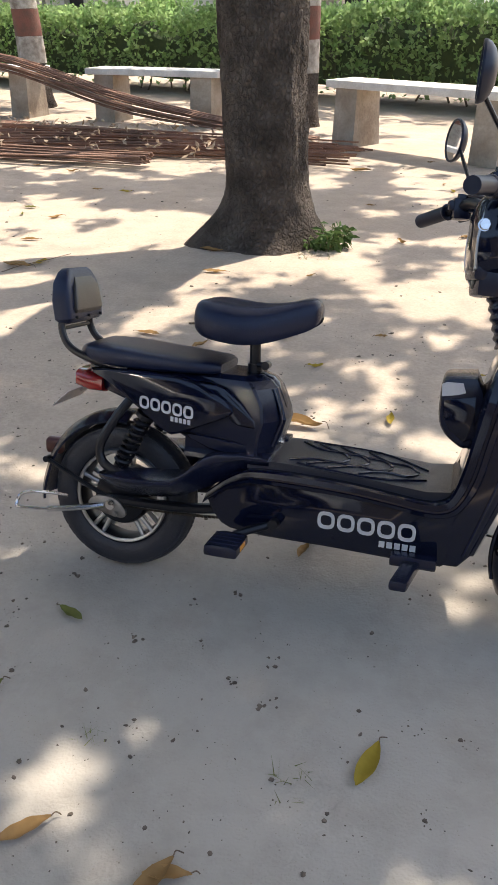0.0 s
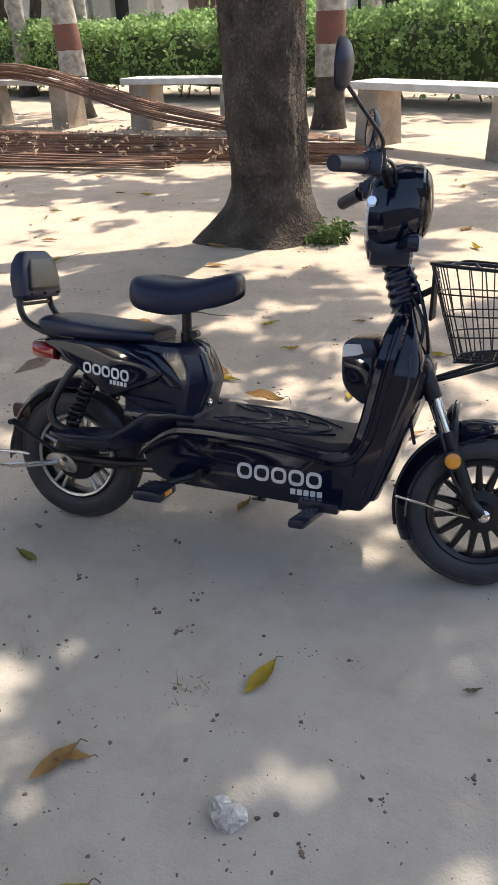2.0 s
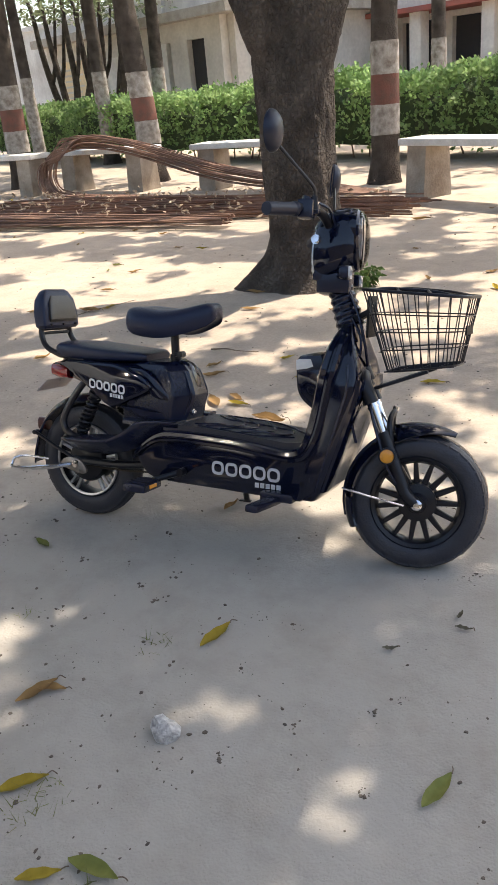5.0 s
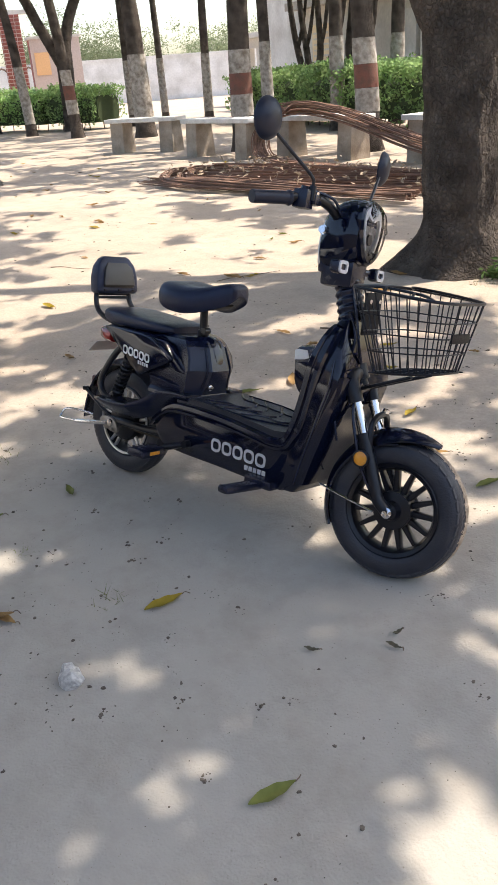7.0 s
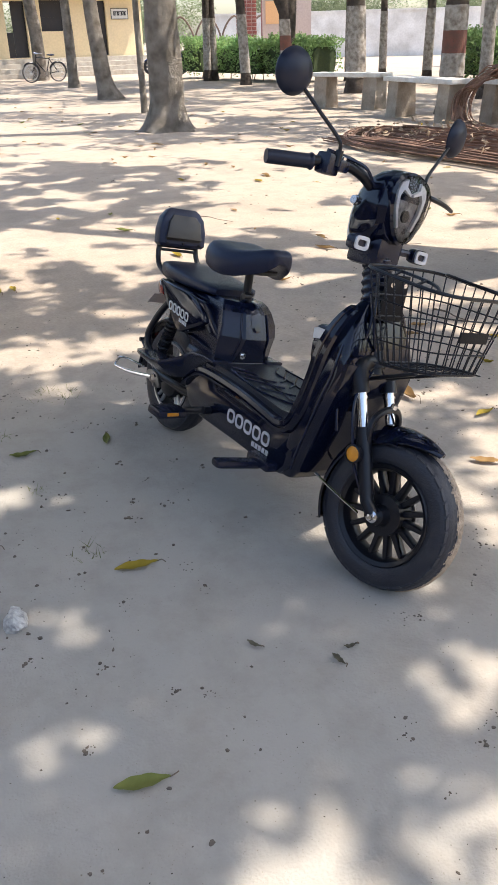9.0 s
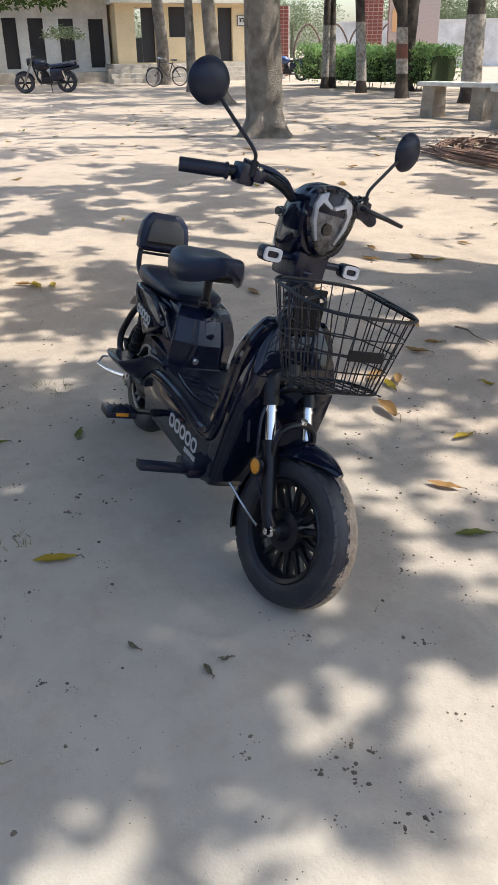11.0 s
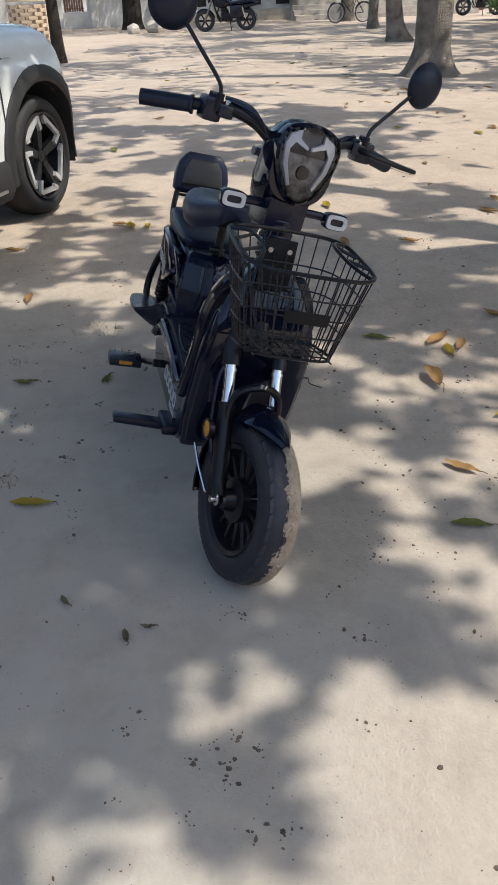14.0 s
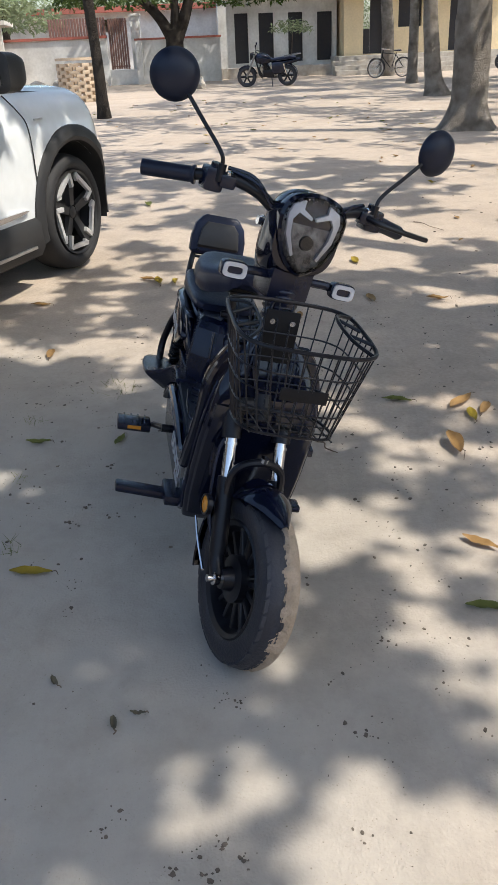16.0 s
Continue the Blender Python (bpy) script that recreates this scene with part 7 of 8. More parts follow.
for x0, top_row, cols in ((0.0, 28, 4), (-4.3, 19, 3)):
    w = 0.22 + 0.238 * (cols - 1)
    core = part("pillar_core", plain_box(x0 + 0.01, x0 + w + 0.03, 0.01, 0.62, 0, 0.163 * top_row), M["mortar"], gw, "pale mortar core")
    for row in range(top_row):
        for col in range(cols):
            piece("brick", brick, core, pose(x0 + 0.015 + 0.238 * col + (0.02 if row % 2 else 0), 0.0, 0.02 + 0.163 * row))
        for col in range(2):
            piece("brick", side_brick, core, pose(x0 + 0.0, 0.08 + 0.25 * col + (0.03 if row % 2 else 0), 0.02 + 0.163 * row))
part("gate_beam", plain_box(-5.0, 1.8, 0.05, 0.55, 4.57, 4.75), M["greywash"], gw, "flat grey beam")
annex = holder("orange_hut", pose(-37.5, 21.3, 0, 0, 0, 65), "small brick hut with an orange washed wall", "hut")
part("brick_wall", joined(plain_box(0.0, 2.4, 0.25, 0.5, 0, 3.5)), M["mortar"], annex)
part("orange_panel", plain_box(0.15, 0.85, 0.2, 0.246, 1.9, 2.9), material("orange_wash", (0.74, 0.44, 0.22), 0.8, amount=0.4), annex, "faded orange panel")
part("roof", plain_box(-0.1, 2.5, 0.15, 2.2, 3.5, 3.62), M["greywash"], annex)
part("side_wall", joined(plain_box(0.0, 0.2, 0.502, 2.0, 0, 3.5), plain_box(2.2, 2.4, 0.502, 2.0, 0, 3.5)), M["brick"], annex)
shed = holder("arched_shelter", pose(-52, 22, 0, 0, 0, 80), "far arched bamboo shelter frames", "shelter")
for k in range(4):
    part("hoop", tube([(1.8 * k, 0, 0), (1.8 * k + 0.1, 0, 1.6), (1.8 * k + 0.9, 0, 2.6), (1.8 * k + 1.7, 0, 1.6), (1.8 * k + 1.8, 0, 0)], 0.06, 6), M["brownwood"], shed)
# distant woods; their haze is painted in by the pale leaf colour
rng = random.Random(77)
for k in range(16):
    x, y = -95 + rng.uniform(-15, 10), -10 + 9 * k
    vs, fs = leaf_cards(rng, [(rng.gauss(0, 3.2), rng.gauss(0, 3.2), 4.2 + rng.gauss(0, 1.7)) for _ in range(150)], 0.34, 0.6, 46)
    ob = holder("far_tree", pose(x, y, 0), "far tree with haze put into its pale leaf colour", "tree", "distant trees")
    part("trunk", trunk_geo([(0, 0, -0.1), (0, 0, 2), (0.2, 0, 4)], (0.3, 0.25, 0.15), 8), M["bark_pale"], ob)
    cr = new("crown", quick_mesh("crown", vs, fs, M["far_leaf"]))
    cr.parent = ob
for k in range(7):
    x, y = -60 + 11 * k + rng.uniform(-3, 3), 62 + rng.uniform(-6, 10)
    vs, fs = leaf_cards(rng, [(rng.gauss(0, 2.6), rng.gauss(0, 2.6), 4.6 + rng.gauss(0, 1.6)) for _ in range(130)], 0.34, 0.6, 46)
    ob = holder("far_tree", pose(x, y, 0), "far tree with haze put into its pale leaf colour", "tree", "distant trees")
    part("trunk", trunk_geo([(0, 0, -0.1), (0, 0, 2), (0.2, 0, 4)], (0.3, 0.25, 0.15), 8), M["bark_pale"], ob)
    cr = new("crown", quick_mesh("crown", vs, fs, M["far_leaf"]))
    cr.parent = ob
CAR_X, CAR_Y, CAR_YAW = -3.587, 0.862, 159


# ---- the parked car ----
CAR = pose(CAR_X, CAR_Y, 0, 0, 0, CAR_YAW) @ Matrix.Scale(1.08, 4)
car = holder("car", CAR, "white parked sport utility car with black wheel arch cladding", "car")
# its own axes: x ahead from the front axle, y to its left; the near flank is at y = 0


def car_low(x):
    """The body's lower edge: sills with round wheel openings."""
    z = 0.30
    for ax in (0.0, -2.6):
        d = abs(x - ax)
        if d < 0.42:
            z = max(z, 0.34 + math.sqrt(0.42 ** 2 - d * d) * 0.98)
    return z


def car_nose(x):
    """0 along the flank, growing to 1 where the front corner turns in."""
    return max(0.0, (x - 0.27) / 0.37)


def car_section(x, lo, hi, tuck):
    """Half a body section from the near sill up to the shoulder and over to the far side."""
    w = 1.78
    pts = [(0.03, lo), (0.0, lo + 0.02), (-0.010, (lo + hi - 0.3) * 0.5), (-0.006, hi - 0.29), (0.006, hi - 0.22), (0.026, hi - 0.155), (0.056, hi - 0.10), (0.098, hi - 0.06), (0.16, hi - 0.03), (0.26, hi - 0.012), (0.5, hi), (0.89, hi + 0.01)]
    near = [(x, tuck + p, z) for p, z in pts]
    far = [(x, w - tuck - p, z) for p, z in pts[::-1][1:]]
    return near + far


rows = []
for k in range(164):
    x = 0.64 - 0.025 * k
    nose = car_nose(x)
    tail = max(0.0, (-2.95 - x) / 0.5)
    hi = 1.040 + 0.07 * min(1.0, max(0.0, (0.4 - x) / 1.4)) - 0.17 * nose ** 2 - 0.05 * tail
    rows.append(car_section(x, car_low(x), hi, 0.36 * nose ** 2 + 0.15 * tail ** 2))
part("body", skin(rows), M["carwhite"], car, "glossy white body", 50)
cab = []
for x, z, t in ((-0.58, 1.13, 0.10), (-0.92, 1.33, 0.14), (-1.35, 1.57, 0.20), (-1.75, 1.67, 0.24), (-2.4, 1.68, 0.25), (-3.0, 1.62, 0.25), (-3.3, 1.36, 0.2), (-3.42, 1.14, 0.15)):
    cab.append([(x, 0.06, 1.0), (x, t * 0.6 + 0.02, (1.0 + z) / 2), (x, t, z - 0.05), (x, t + 0.12, z), (x, 0.89, z + 0.02), (x, 1.66 - t, z), (x, 1.78 - t, z - 0.05), (x, 1.76 - t * 0.6, (1.0 + z) / 2), (x, 1.72, 1.0)])
part("cabin_glass", skin(cab), M["darkglass"], car, "dark tinted windows")
part("roof_skin", skin([[(x, t, z + 0.004), (x, t + 0.12, z + 0.035), (x, 0.89, z + 0.05), (x, 1.66 - t, z + 0.035), (x, 1.78 - t, z + 0.004)] for x, z, t in ((-1.45, 1.57, 0.2), (-1.75, 1.65, 0.24), (-2.4, 1.66, 0.25), (-3.0, 1.6, 0.25), (-3.25, 1.42, 0.22))], closed=False, caps=False), M["carwhite"], car)
part("screen_pillar", tube([(-0.56, 0.06, 1.12), (-0.94, 0.13, 1.35), (-1.42, 0.21, 1.6), (-1.8, 0.25, 1.67)], 0.035, 8), M["carblack"], car)
part("floor_pan", plain_box(-3.3, 0.25, 0.12, 1.66, 0.22, 0.34), M["carblack"], car)
for ax in (0.0, -2.6):
    lip = []
    for k in range(25):
        a = math.pi * (1.06 - 1.12 * k / 24)
        ring = []
        for r, y in ((0.41, 0.03), (0.41, -0.022), (0.43, -0.034), (0.475, -0.03), (0.495, -0.016), (0.495, 0.03)):
            px = ax + r * math.cos(a)
            ring.append((px, y + 0.36 * car_nose(px) ** 2, 0.34 + r * math.sin(a)))
        lip.append(ring)
    part("arch_cladding", skin(lip), M["carblack"], car, "matt black wheel arch cladding")
    part("wheel_well", skin([[(ax + 0.41 * math.cos(a), y, 0.34 + 0.41 * math.sin(a)) for a in [math.pi * (1.08 - 1.16 * k / 16) for k in range(17)]] for y in (0.03, 0.34)], closed=False, caps=False), M["carblack"], car)
part("sill_cladding", skin([[(x, y, z) for y, z in ((0.10, 0.19), (0.0, 0.19), (-0.03, 0.24), (-0.028, 0.37), (-0.012, 0.40), (0.05, 0.40))] for x in (-0.47, -1.3, -2.13)]), M["carblack"], car, "black sill cladding")
part("sill_strip", rbox(-2.05, -0.56, -0.040, -0.028, 0.245, 0.263, 0.004), M["alloy"], car, "silver sill strip")
part("door_strip", slab_xz(rounded([(-0.50, 0.462), (-1.9, 0.440), (-1.9, 0.412), (-0.68, 0.428)], 2), -0.026, -0.008, 0.003), M["chrome"], car, "chrome door strip")
part("door_seam", tube([(-0.44, -0.005, 0.40), (-0.43, -0.013, 0.62), (-0.44, -0.012, 0.85), (-0.48, 0.012, 0.94), (-0.53, 0.06, 1.02)], 0.004, 5), M["carblack"], car)
part("bonnet_seam", tube([(-0.52, 0.10, 1.040), (-0.2, 0.12, 1.022), (0.15, 0.16, 0.998), (0.38, 0.28, 0.945)], 0.004, 5), M["carblack"], car)
part("fender_badge", rbox(-0.36, -0.28, -0.010, 0.002, 0.885, 0.895, 0.001), M["alloy"], car)
part("bumper_cladding", skin([[(x, t, 0.24), (x, t - 0.02, 0.34), (x, t - 0.01, 0.50), (x, 0.89, 0.50), (x, 0.89, 0.24)] for x, t in ((0.42, 0.20), (0.48, 0.26), (0.55, 0.34), (0.63, 0.46))]), M["carblack"], car)
mir = part("wing_mirror", moved(loft_x([(-0.10, -0.075, 0.085, 0.06), (-0.08, -0.09, 0.095, 0.10), (0.0, -0.09, 0.09, 0.12), (0.06, -0.07, 0.075, 0.10), (0.10, -0.03, 0.04, 0.04)], 28, 4), pose(-0.74, -0.10, 1.13)), M["carblack"], car, "black wing mirror")
part("mirror_arm", tube([(-0.72, 0.08, 1.015), (-0.73, -0.02, 1.045), (-0.74, -0.07, 1.085)], 0.03, 8), M["carblack"], mir)
# dark glass in place of mirror: the reflected dark trees are in its colour
part("mirror_glass", moved(rbox(-0.104, -0.100, -0.062, 0.062, -0.055, 0.055, 0.0015), pose(-0.74, -0.10, 1.13)), M["darkglass"], mir)


def car_wheel(ax, y0, s):
    """A tyre and a five-spoke two-tone rim; s points outwards."""
    c = (ax, y0, 0.338)
    rim = part("wheel", lathe_y([(s * 0.11, 0.245), (s * 0.105, 0.232), (s * 0.03, 0.215), (-s * 0.10, 0.215), (-s * 0.11, 0.245)], c, 40, loop=True), M["carblack"], car, "dark alloy wheel")
    tp = tyre_profile(0.338, 0.112, 0.232)
    part("tyre", lathe_y(tp, c, 48, loop=True), M["cartyre"], rim, "road tyre")
    part("disc", lathe_y([(-s * 0.02, 0.0), (-s * 0.02, 0.20), (-s * 0.04, 0.2), (-s * 0.04, 0.0)], c, 28), M["carblack"], rim)
    part("hub_cap", lathe_y([(s * 0.05, 0.0), (s * 0.085, 0.0), (s * 0.08, 0.035), (s * 0.05, 0.045)], c, 20), M["carblack"], rim)
    for k in range(5):
        a = 2 * math.pi * k / 5 + 0.3
        ra, ta = Vector((math.cos(a), 0, math.sin(a))), Vector((-math.sin(a), 0, math.cos(a)))
        p, q = Vector(c) + ra * 0.04, Vector(c) + ra * 0.228
        part("spoke", skin([[o + ta * u * wid + Vector((0, s * (y_ + v * 0.014), 0)) for u, v in ((-1, -1), (1, -1), (0.8, 1), (-0.8, 1))] for o, wid, y_ in ((p, 0.026, 0.065), (q, 0.040, 0.08))]), M["carblack"], rim)

        def rim_at(deg, r):
            b = a + radians(deg)
            return Vector(c) + Vector((math.cos(b), 0, math.sin(b))) * r
        for ends in (((8, 0.222), (62, 0.222)), ((8, 0.226), (3, 0.150)), ((62, 0.226), (54, 0.19))):
            o0, o1 = rim_at(*ends[0]), rim_at(*ends[1])
            d = (o1 - o0).normalized()
            w = d.cross(Vector((0, 1, 0))) * 0.014
            part("rim_strip", skin([[o + w * u + Vector((0, s * (0.098 + v * 0.010), 0)) for u, v in ((-1, -1), (1, -1), (0.85, 1), (-0.85, 1))] for o in (o0, o1)]), M["rimbright"], rim, "bright machined rim strip")


for ax in (0.0, -2.6):
    car_wheel(ax, 0.125, -1)
    car_wheel(ax, 1.685, 1)


# ---- two-wheelers in the distance ----
def spoke_wheel(parent, c, r, w, spokes, rim_mat="blackmetal", spoke_r=0.012):
    wh = part("wheel", lathe_y([(-w * 0.6, r * 0.72), (-w * 0.7, r * 0.8), (w * 0.7, r * 0.8), (w * 0.6, r * 0.72)], c, 28, loop=True), M[rim_mat], parent)
    part("tyre", lathe_y([(w * math.sin(t), r - w + w * math.cos(t)) for t in [2 * math.pi * k / 10 for k in range(10)]], c, 30, loop=True), M["rubber"], wh)
    for k in range(spokes):
        a = 2 * math.pi * k / spokes
        part("spoke", cyl(c, (c[0] + r * 0.76 * math.cos(a), c[1], c[2] + r * 0.76 * math.sin(a)), spoke_r, 6), M[rim_mat], wh)
    return wh


def motorcycle(m, tank, label):
    t = holder("motorcycle", m, label, "motorcycle", "parked motorcycles")
    for x in (0.0, 1.3):
        spoke_wheel(t, (x, 0, 0.31), 0.31, 0.062, 6, "blackmetal", 0.028)
    part("frame_tube", joined(tube([(0.0, 0.06, 0.31), (0.35, 0.08, 0.42), (0.6, 0.08, 0.34), (0.85, 0.06, 0.36), (1.02, 0.0, 0.85)], 0.025, 8), tube([(0.0, -0.06, 0.31), (0.35, -0.08, 0.42), (0.6, -0.08, 0.34)], 0.025, 8)), M["blackmetal"], t)
    part("engine", joined(rbox(0.42, 0.78, -0.13, 0.13, 0.28, 0.50, 0.04), cyl((0.62, 0, 0.48), (0.72, 0, 0.66), 0.10, 12), *[cyl((0.64 + 0.02 * k, 0, 0.51 + 0.035 * k), (0.645 + 0.02 * k, 0, 0.52 + 0.035 * k), 0.125, 12) for k in range(4)]), M["blackmetal"], t, "black finned engine")
    part("fuel_tank", loft_x([(0.50, 0.72, 0.84, 0.07), (0.62, 0.66, 0.94, 0.16), (0.80, 0.64, 0.99, 0.19), (0.95, 0.70, 0.97, 0.17), (1.03, 0.80, 0.90, 0.07)], 20, 2.8), M[tank], t, "glossy fuel tank")
    part("side_cover", loft_x([(0.05, 0.42, 0.70, 0.10), (0.20, 0.36, 0.74, 0.15), (0.38, 0.34, 0.74, 0.16), (0.50, 0.38, 0.72, 0.13)], 16, 4), M["satin"], t, "black side cover")
    part("crash_bar", tube([(0.86, -0.28, 0.62), (0.90, -0.32, 0.45), (0.80, -0.28, 0.30), (0.80, 0.28, 0.30), (0.90, 0.32, 0.45), (0.86, 0.28, 0.62)], 0.02, 6), M["blackmetal"], t, "black crash bar")
    part("seat", loft_x([(-0.28, 0.80, 0.86, 0.09), (-0.1, 0.78, 0.88, 0.13), (0.2, 0.76, 0.85, 0.14), (0.45, 0.74, 0.82, 0.12), (0.56, 0.76, 0.84, 0.08)], 20, 3), M["leather"], t, "black bench seat")
    part("tail", loft_x([(-0.42, 0.72, 0.80, 0.05), (-0.25, 0.68, 0.79, 0.09), (0.1, 0.60, 0.76, 0.11), (0.35, 0.60, 0.74, 0.1)], 16, 3), M[tank], t)
    part("grab_rail", tube([(0.1, 0.13, 0.86), (-0.3, 0.12, 0.92), (-0.42, 0, 0.93), (-0.3, -0.12, 0.92), (0.1, -0.13, 0.86)], 0.014, 6), M["steel"], t)
    for s in (-1, 1):
        part("fork_leg", cyl((1.30, s * 0.09, 0.31), (1.02, s * 0.09, 0.95), 0.03, 10), M["steel"], t)
        part("mirror", joined(tube([(1.0, s * 0.25, 1.02), (0.99, s * 0.3, 1.15), (0.98, s * 0.34, 1.2)], 0.007, 5), loft_x([(0.96, 1.18, 1.25, 0.05), (0.98, 1.17, 1.27, 0.06), (1.0, 1.19, 1.25, 0.04)], 12, 3, s * 0.36)), M["satin"], t)
        part("rear_shock", cyl((0.02, s * 0.12, 0.36), (0.12, s * 0.12, 0.68), 0.03, 8), M["chrome"], t)
    part("handlebar", tube([(0.9, -0.36, 1.0), (0.98, -0.2, 1.04), (1.0, 0, 0.99), (0.98, 0.2, 1.04), (0.9, 0.36, 1.0)], 0.016, 8), M["blackmetal"], t)
    part("headlamp", loft_x([(1.02, 0.84, 1.0, 0.07), (1.08, 0.80, 1.02, 0.1), (1.17, 0.80, 1.0, 0.09)], 16, 3), M["blackmetal"], t)
    part("front_guard", mudguard((1.3, 0, 0.31), 0.34, 40, 165, 0.06), M[tank], t)
    part("rear_guard", mudguard((0.0, 0, 0.31), 0.35, 60, 190, 0.07), M["satin"], t)
    part("exhaust", tube([(0.74, -0.14, 0.55), (0.78, -0.15, 0.38), (0.6, -0.15, 0.26), (0.2, -0.16, 0.27), (-0.2, -0.17, 0.33)], (0.025, 0.05), 10), M["steel"], t, "steel exhaust")
    part("stand", tube([(0.5, 0.1, 0.28), (0.48, 0.2, 0.12), (0.47, 0.28, 0.01)], 0.014, 6), M["blackmetal"], t)
    return t


motorcycle(pose(-28.6, 4.62, 0, -6, 0, -96) @ Matrix.Scale(1.08, 4), "gloss", "black parked motorcycle on its stand in the sand")
motorcycle(pose(-33.0, 15.0, 0, -6, 0, -120), "blue", "dark blue parked motorcycle on its stand")


def bicycle(m):
    t = holder("bicycle", m, "old black bicycle with pale wheels parked in the sand", "bicycle")
    for x in (0.0, 1.08):
        spoke_wheel(t, (x, 0, 0.345), 0.345, 0.022, 18, "alloy", 0.004)
    part("frame_tube", joined(cyl((0.47, 0, 0.30), (0.30, 0, 0.85), 0.017, 8), cyl((0.47, 0, 0.30), (0.86, 0, 0.74), 0.017, 8), cyl((0.33, 0, 0.80), (0.84, 0, 0.86), 0.017, 8), cyl((0.86, 0, 0.70), (0.83, 0, 0.95), 0.02, 8),
                              *[cyl((0.0, s * 0.05, 0.345), (0.47, s * 0.03, 0.30), 0.011, 6) for s in (-1, 1)], *[cyl((0.0, s * 0.05, 0.345), (0.33, s * 0.02, 0.80), 0.010, 6) for s in (-1, 1)]), M["blackmetal"], t, "black diamond frame")
    part("fork", joined(*[tube([(0.865, s * 0.04, 0.72), (0.95, s * 0.05, 0.5), (1.08, s * 0.05, 0.345)], 0.012, 6) for s in (-1, 1)]), M["blackmetal"], t)
    part("handlebar", tube([(0.66, -0.27, 0.98), (0.82, -0.24, 1.0), (0.84, 0, 0.98), (0.82, 0.24, 1.0), (0.66, 0.27, 0.98)], 0.012, 6), M["chrome"], t)
    part("saddle", loft_x([(0.14, 0.90, 0.95, 0.09), (0.24, 0.89, 0.95, 0.08), (0.4, 0.91, 0.945, 0.025)], 14, 2.6), M["leather"], t)
    part("crank", joined(lathe_y([(0.05, 0.0), (0.05, 0.095), (0.057, 0.095), (0.057, 0.0)], (0.47, 0, 0.30), 20), cyl((0.47, 0.07, 0.30), (0.58, 0.07, 0.18), 0.01, 6), cyl((0.47, -0.07, 0.30), (0.36, -0.07, 0.42), 0.01, 6)), M["steel"], t)
    part("mudguards", joined(mudguard((0, 0, 0.345), 0.368, 20, 190, 0.03), mudguard((1.08, 0, 0.345), 0.368, 40, 190, 0.03)), M["blackmetal"], t)
    part("carrier", joined(*[tube([(0.2, s * 0.06, 0.76), (-0.2, s * 0.06, 0.75)], 0.006, 5) for s in (-1, 1)], *[cyl((-0.18 + 0.12 * k, -0.06, 0.75), (-0.18 + 0.12 * k, 0.06, 0.75), 0.005, 5) for k in range(4)]), M["blackmetal"], t)
    return t


bicycle(pose(-31.3, 9.25, 0, -5, 0, -80))

# ---- ring of loose bricks round a young tree, stones, stumps ----
ring = holder("brick_ring", pose(-24.46, -2.00, 0), "open ring of pale dusty bricks laid with gaps", "tree guard")
bk = mesh_of("brick", rbox(-0.12, 0.12, -0.055, 0.055, 0, 0.09, 0.006), M["palebrick"])
for row in range(11):
    n = 10
    for k in range(n):
        a = 2 * math.pi * (k + 0.5 * (row % 2)) / n
        piece("brick", bk, ring, pose(0.52 * math.cos(a), 0.52 * math.sin(a), 0.095 * row, 0, 0, math.degrees(a) + 90))
part("rim", lathe_y([(0, 0.45), (0, 0.60), (0.07, 0.60), (0.07, 0.45)], (0, 0, 0), 22, loop=True), M["palebrick"], ring).matrix_basis = pose(0, 0, 1.12, 90, 0, 0)


def stone(at, r, seed, mat, label, flat=0.7, name="stone", group=""):
    rg = random.Random(seed)
    bm = bmesh.new()
    bmesh.ops.create_icosphere(bm, subdivisions=2, radius=1.0)
    off = Vector((rg.uniform(0, 9), rg.uniform(0, 9), rg.uniform(0, 9)))
    for v in bm.verts:
        v.co *= 1 + (0.34 if r > 0.1 else 0.5) * noise.noise(v.co * 1.1 + off) + (0.14 if r > 0.1 else 0.34) * noise.noise(v.co * 2.6 + off)
        v.co = Vector((v.co.x * r, v.co.y * r * 0.8, v.co.z * r * flat))
    bm.verts.index_update()
    geo = [tuple(v.co) for v in bm.verts], [tuple(v.index for v in f.verts) for f in bm.faces]
    bm.free()
    ob = new(name, mesh_of(name, geo, mat, 18))
    ob.matrix_world = pose(at[0], at[1], r * flat * 0.55, 0, 0, rg.uniform(0, 360))
    return tagged(ob, label, "stone", group)


stone((0.040, 0.806), 0.039, 5, M["rockgrey"], "pale grey broken stone on the sand", 0.75)
for i, (x, y, r) in enumerate(((-29.6, 1.5, 0.36), (-29.3, 0.8, 0.28), (-32, -2.2, 0.35), (-33.5, -3.3, 0.35), (-34.5, -4.2, 0.35), (-34.0, -5.0, 0.35))):
    stone((x, y), r, 20 + i, M["concrete"], "rough lump of old masonry on the ground", 0.7, "rubble", "rubble by the wall")


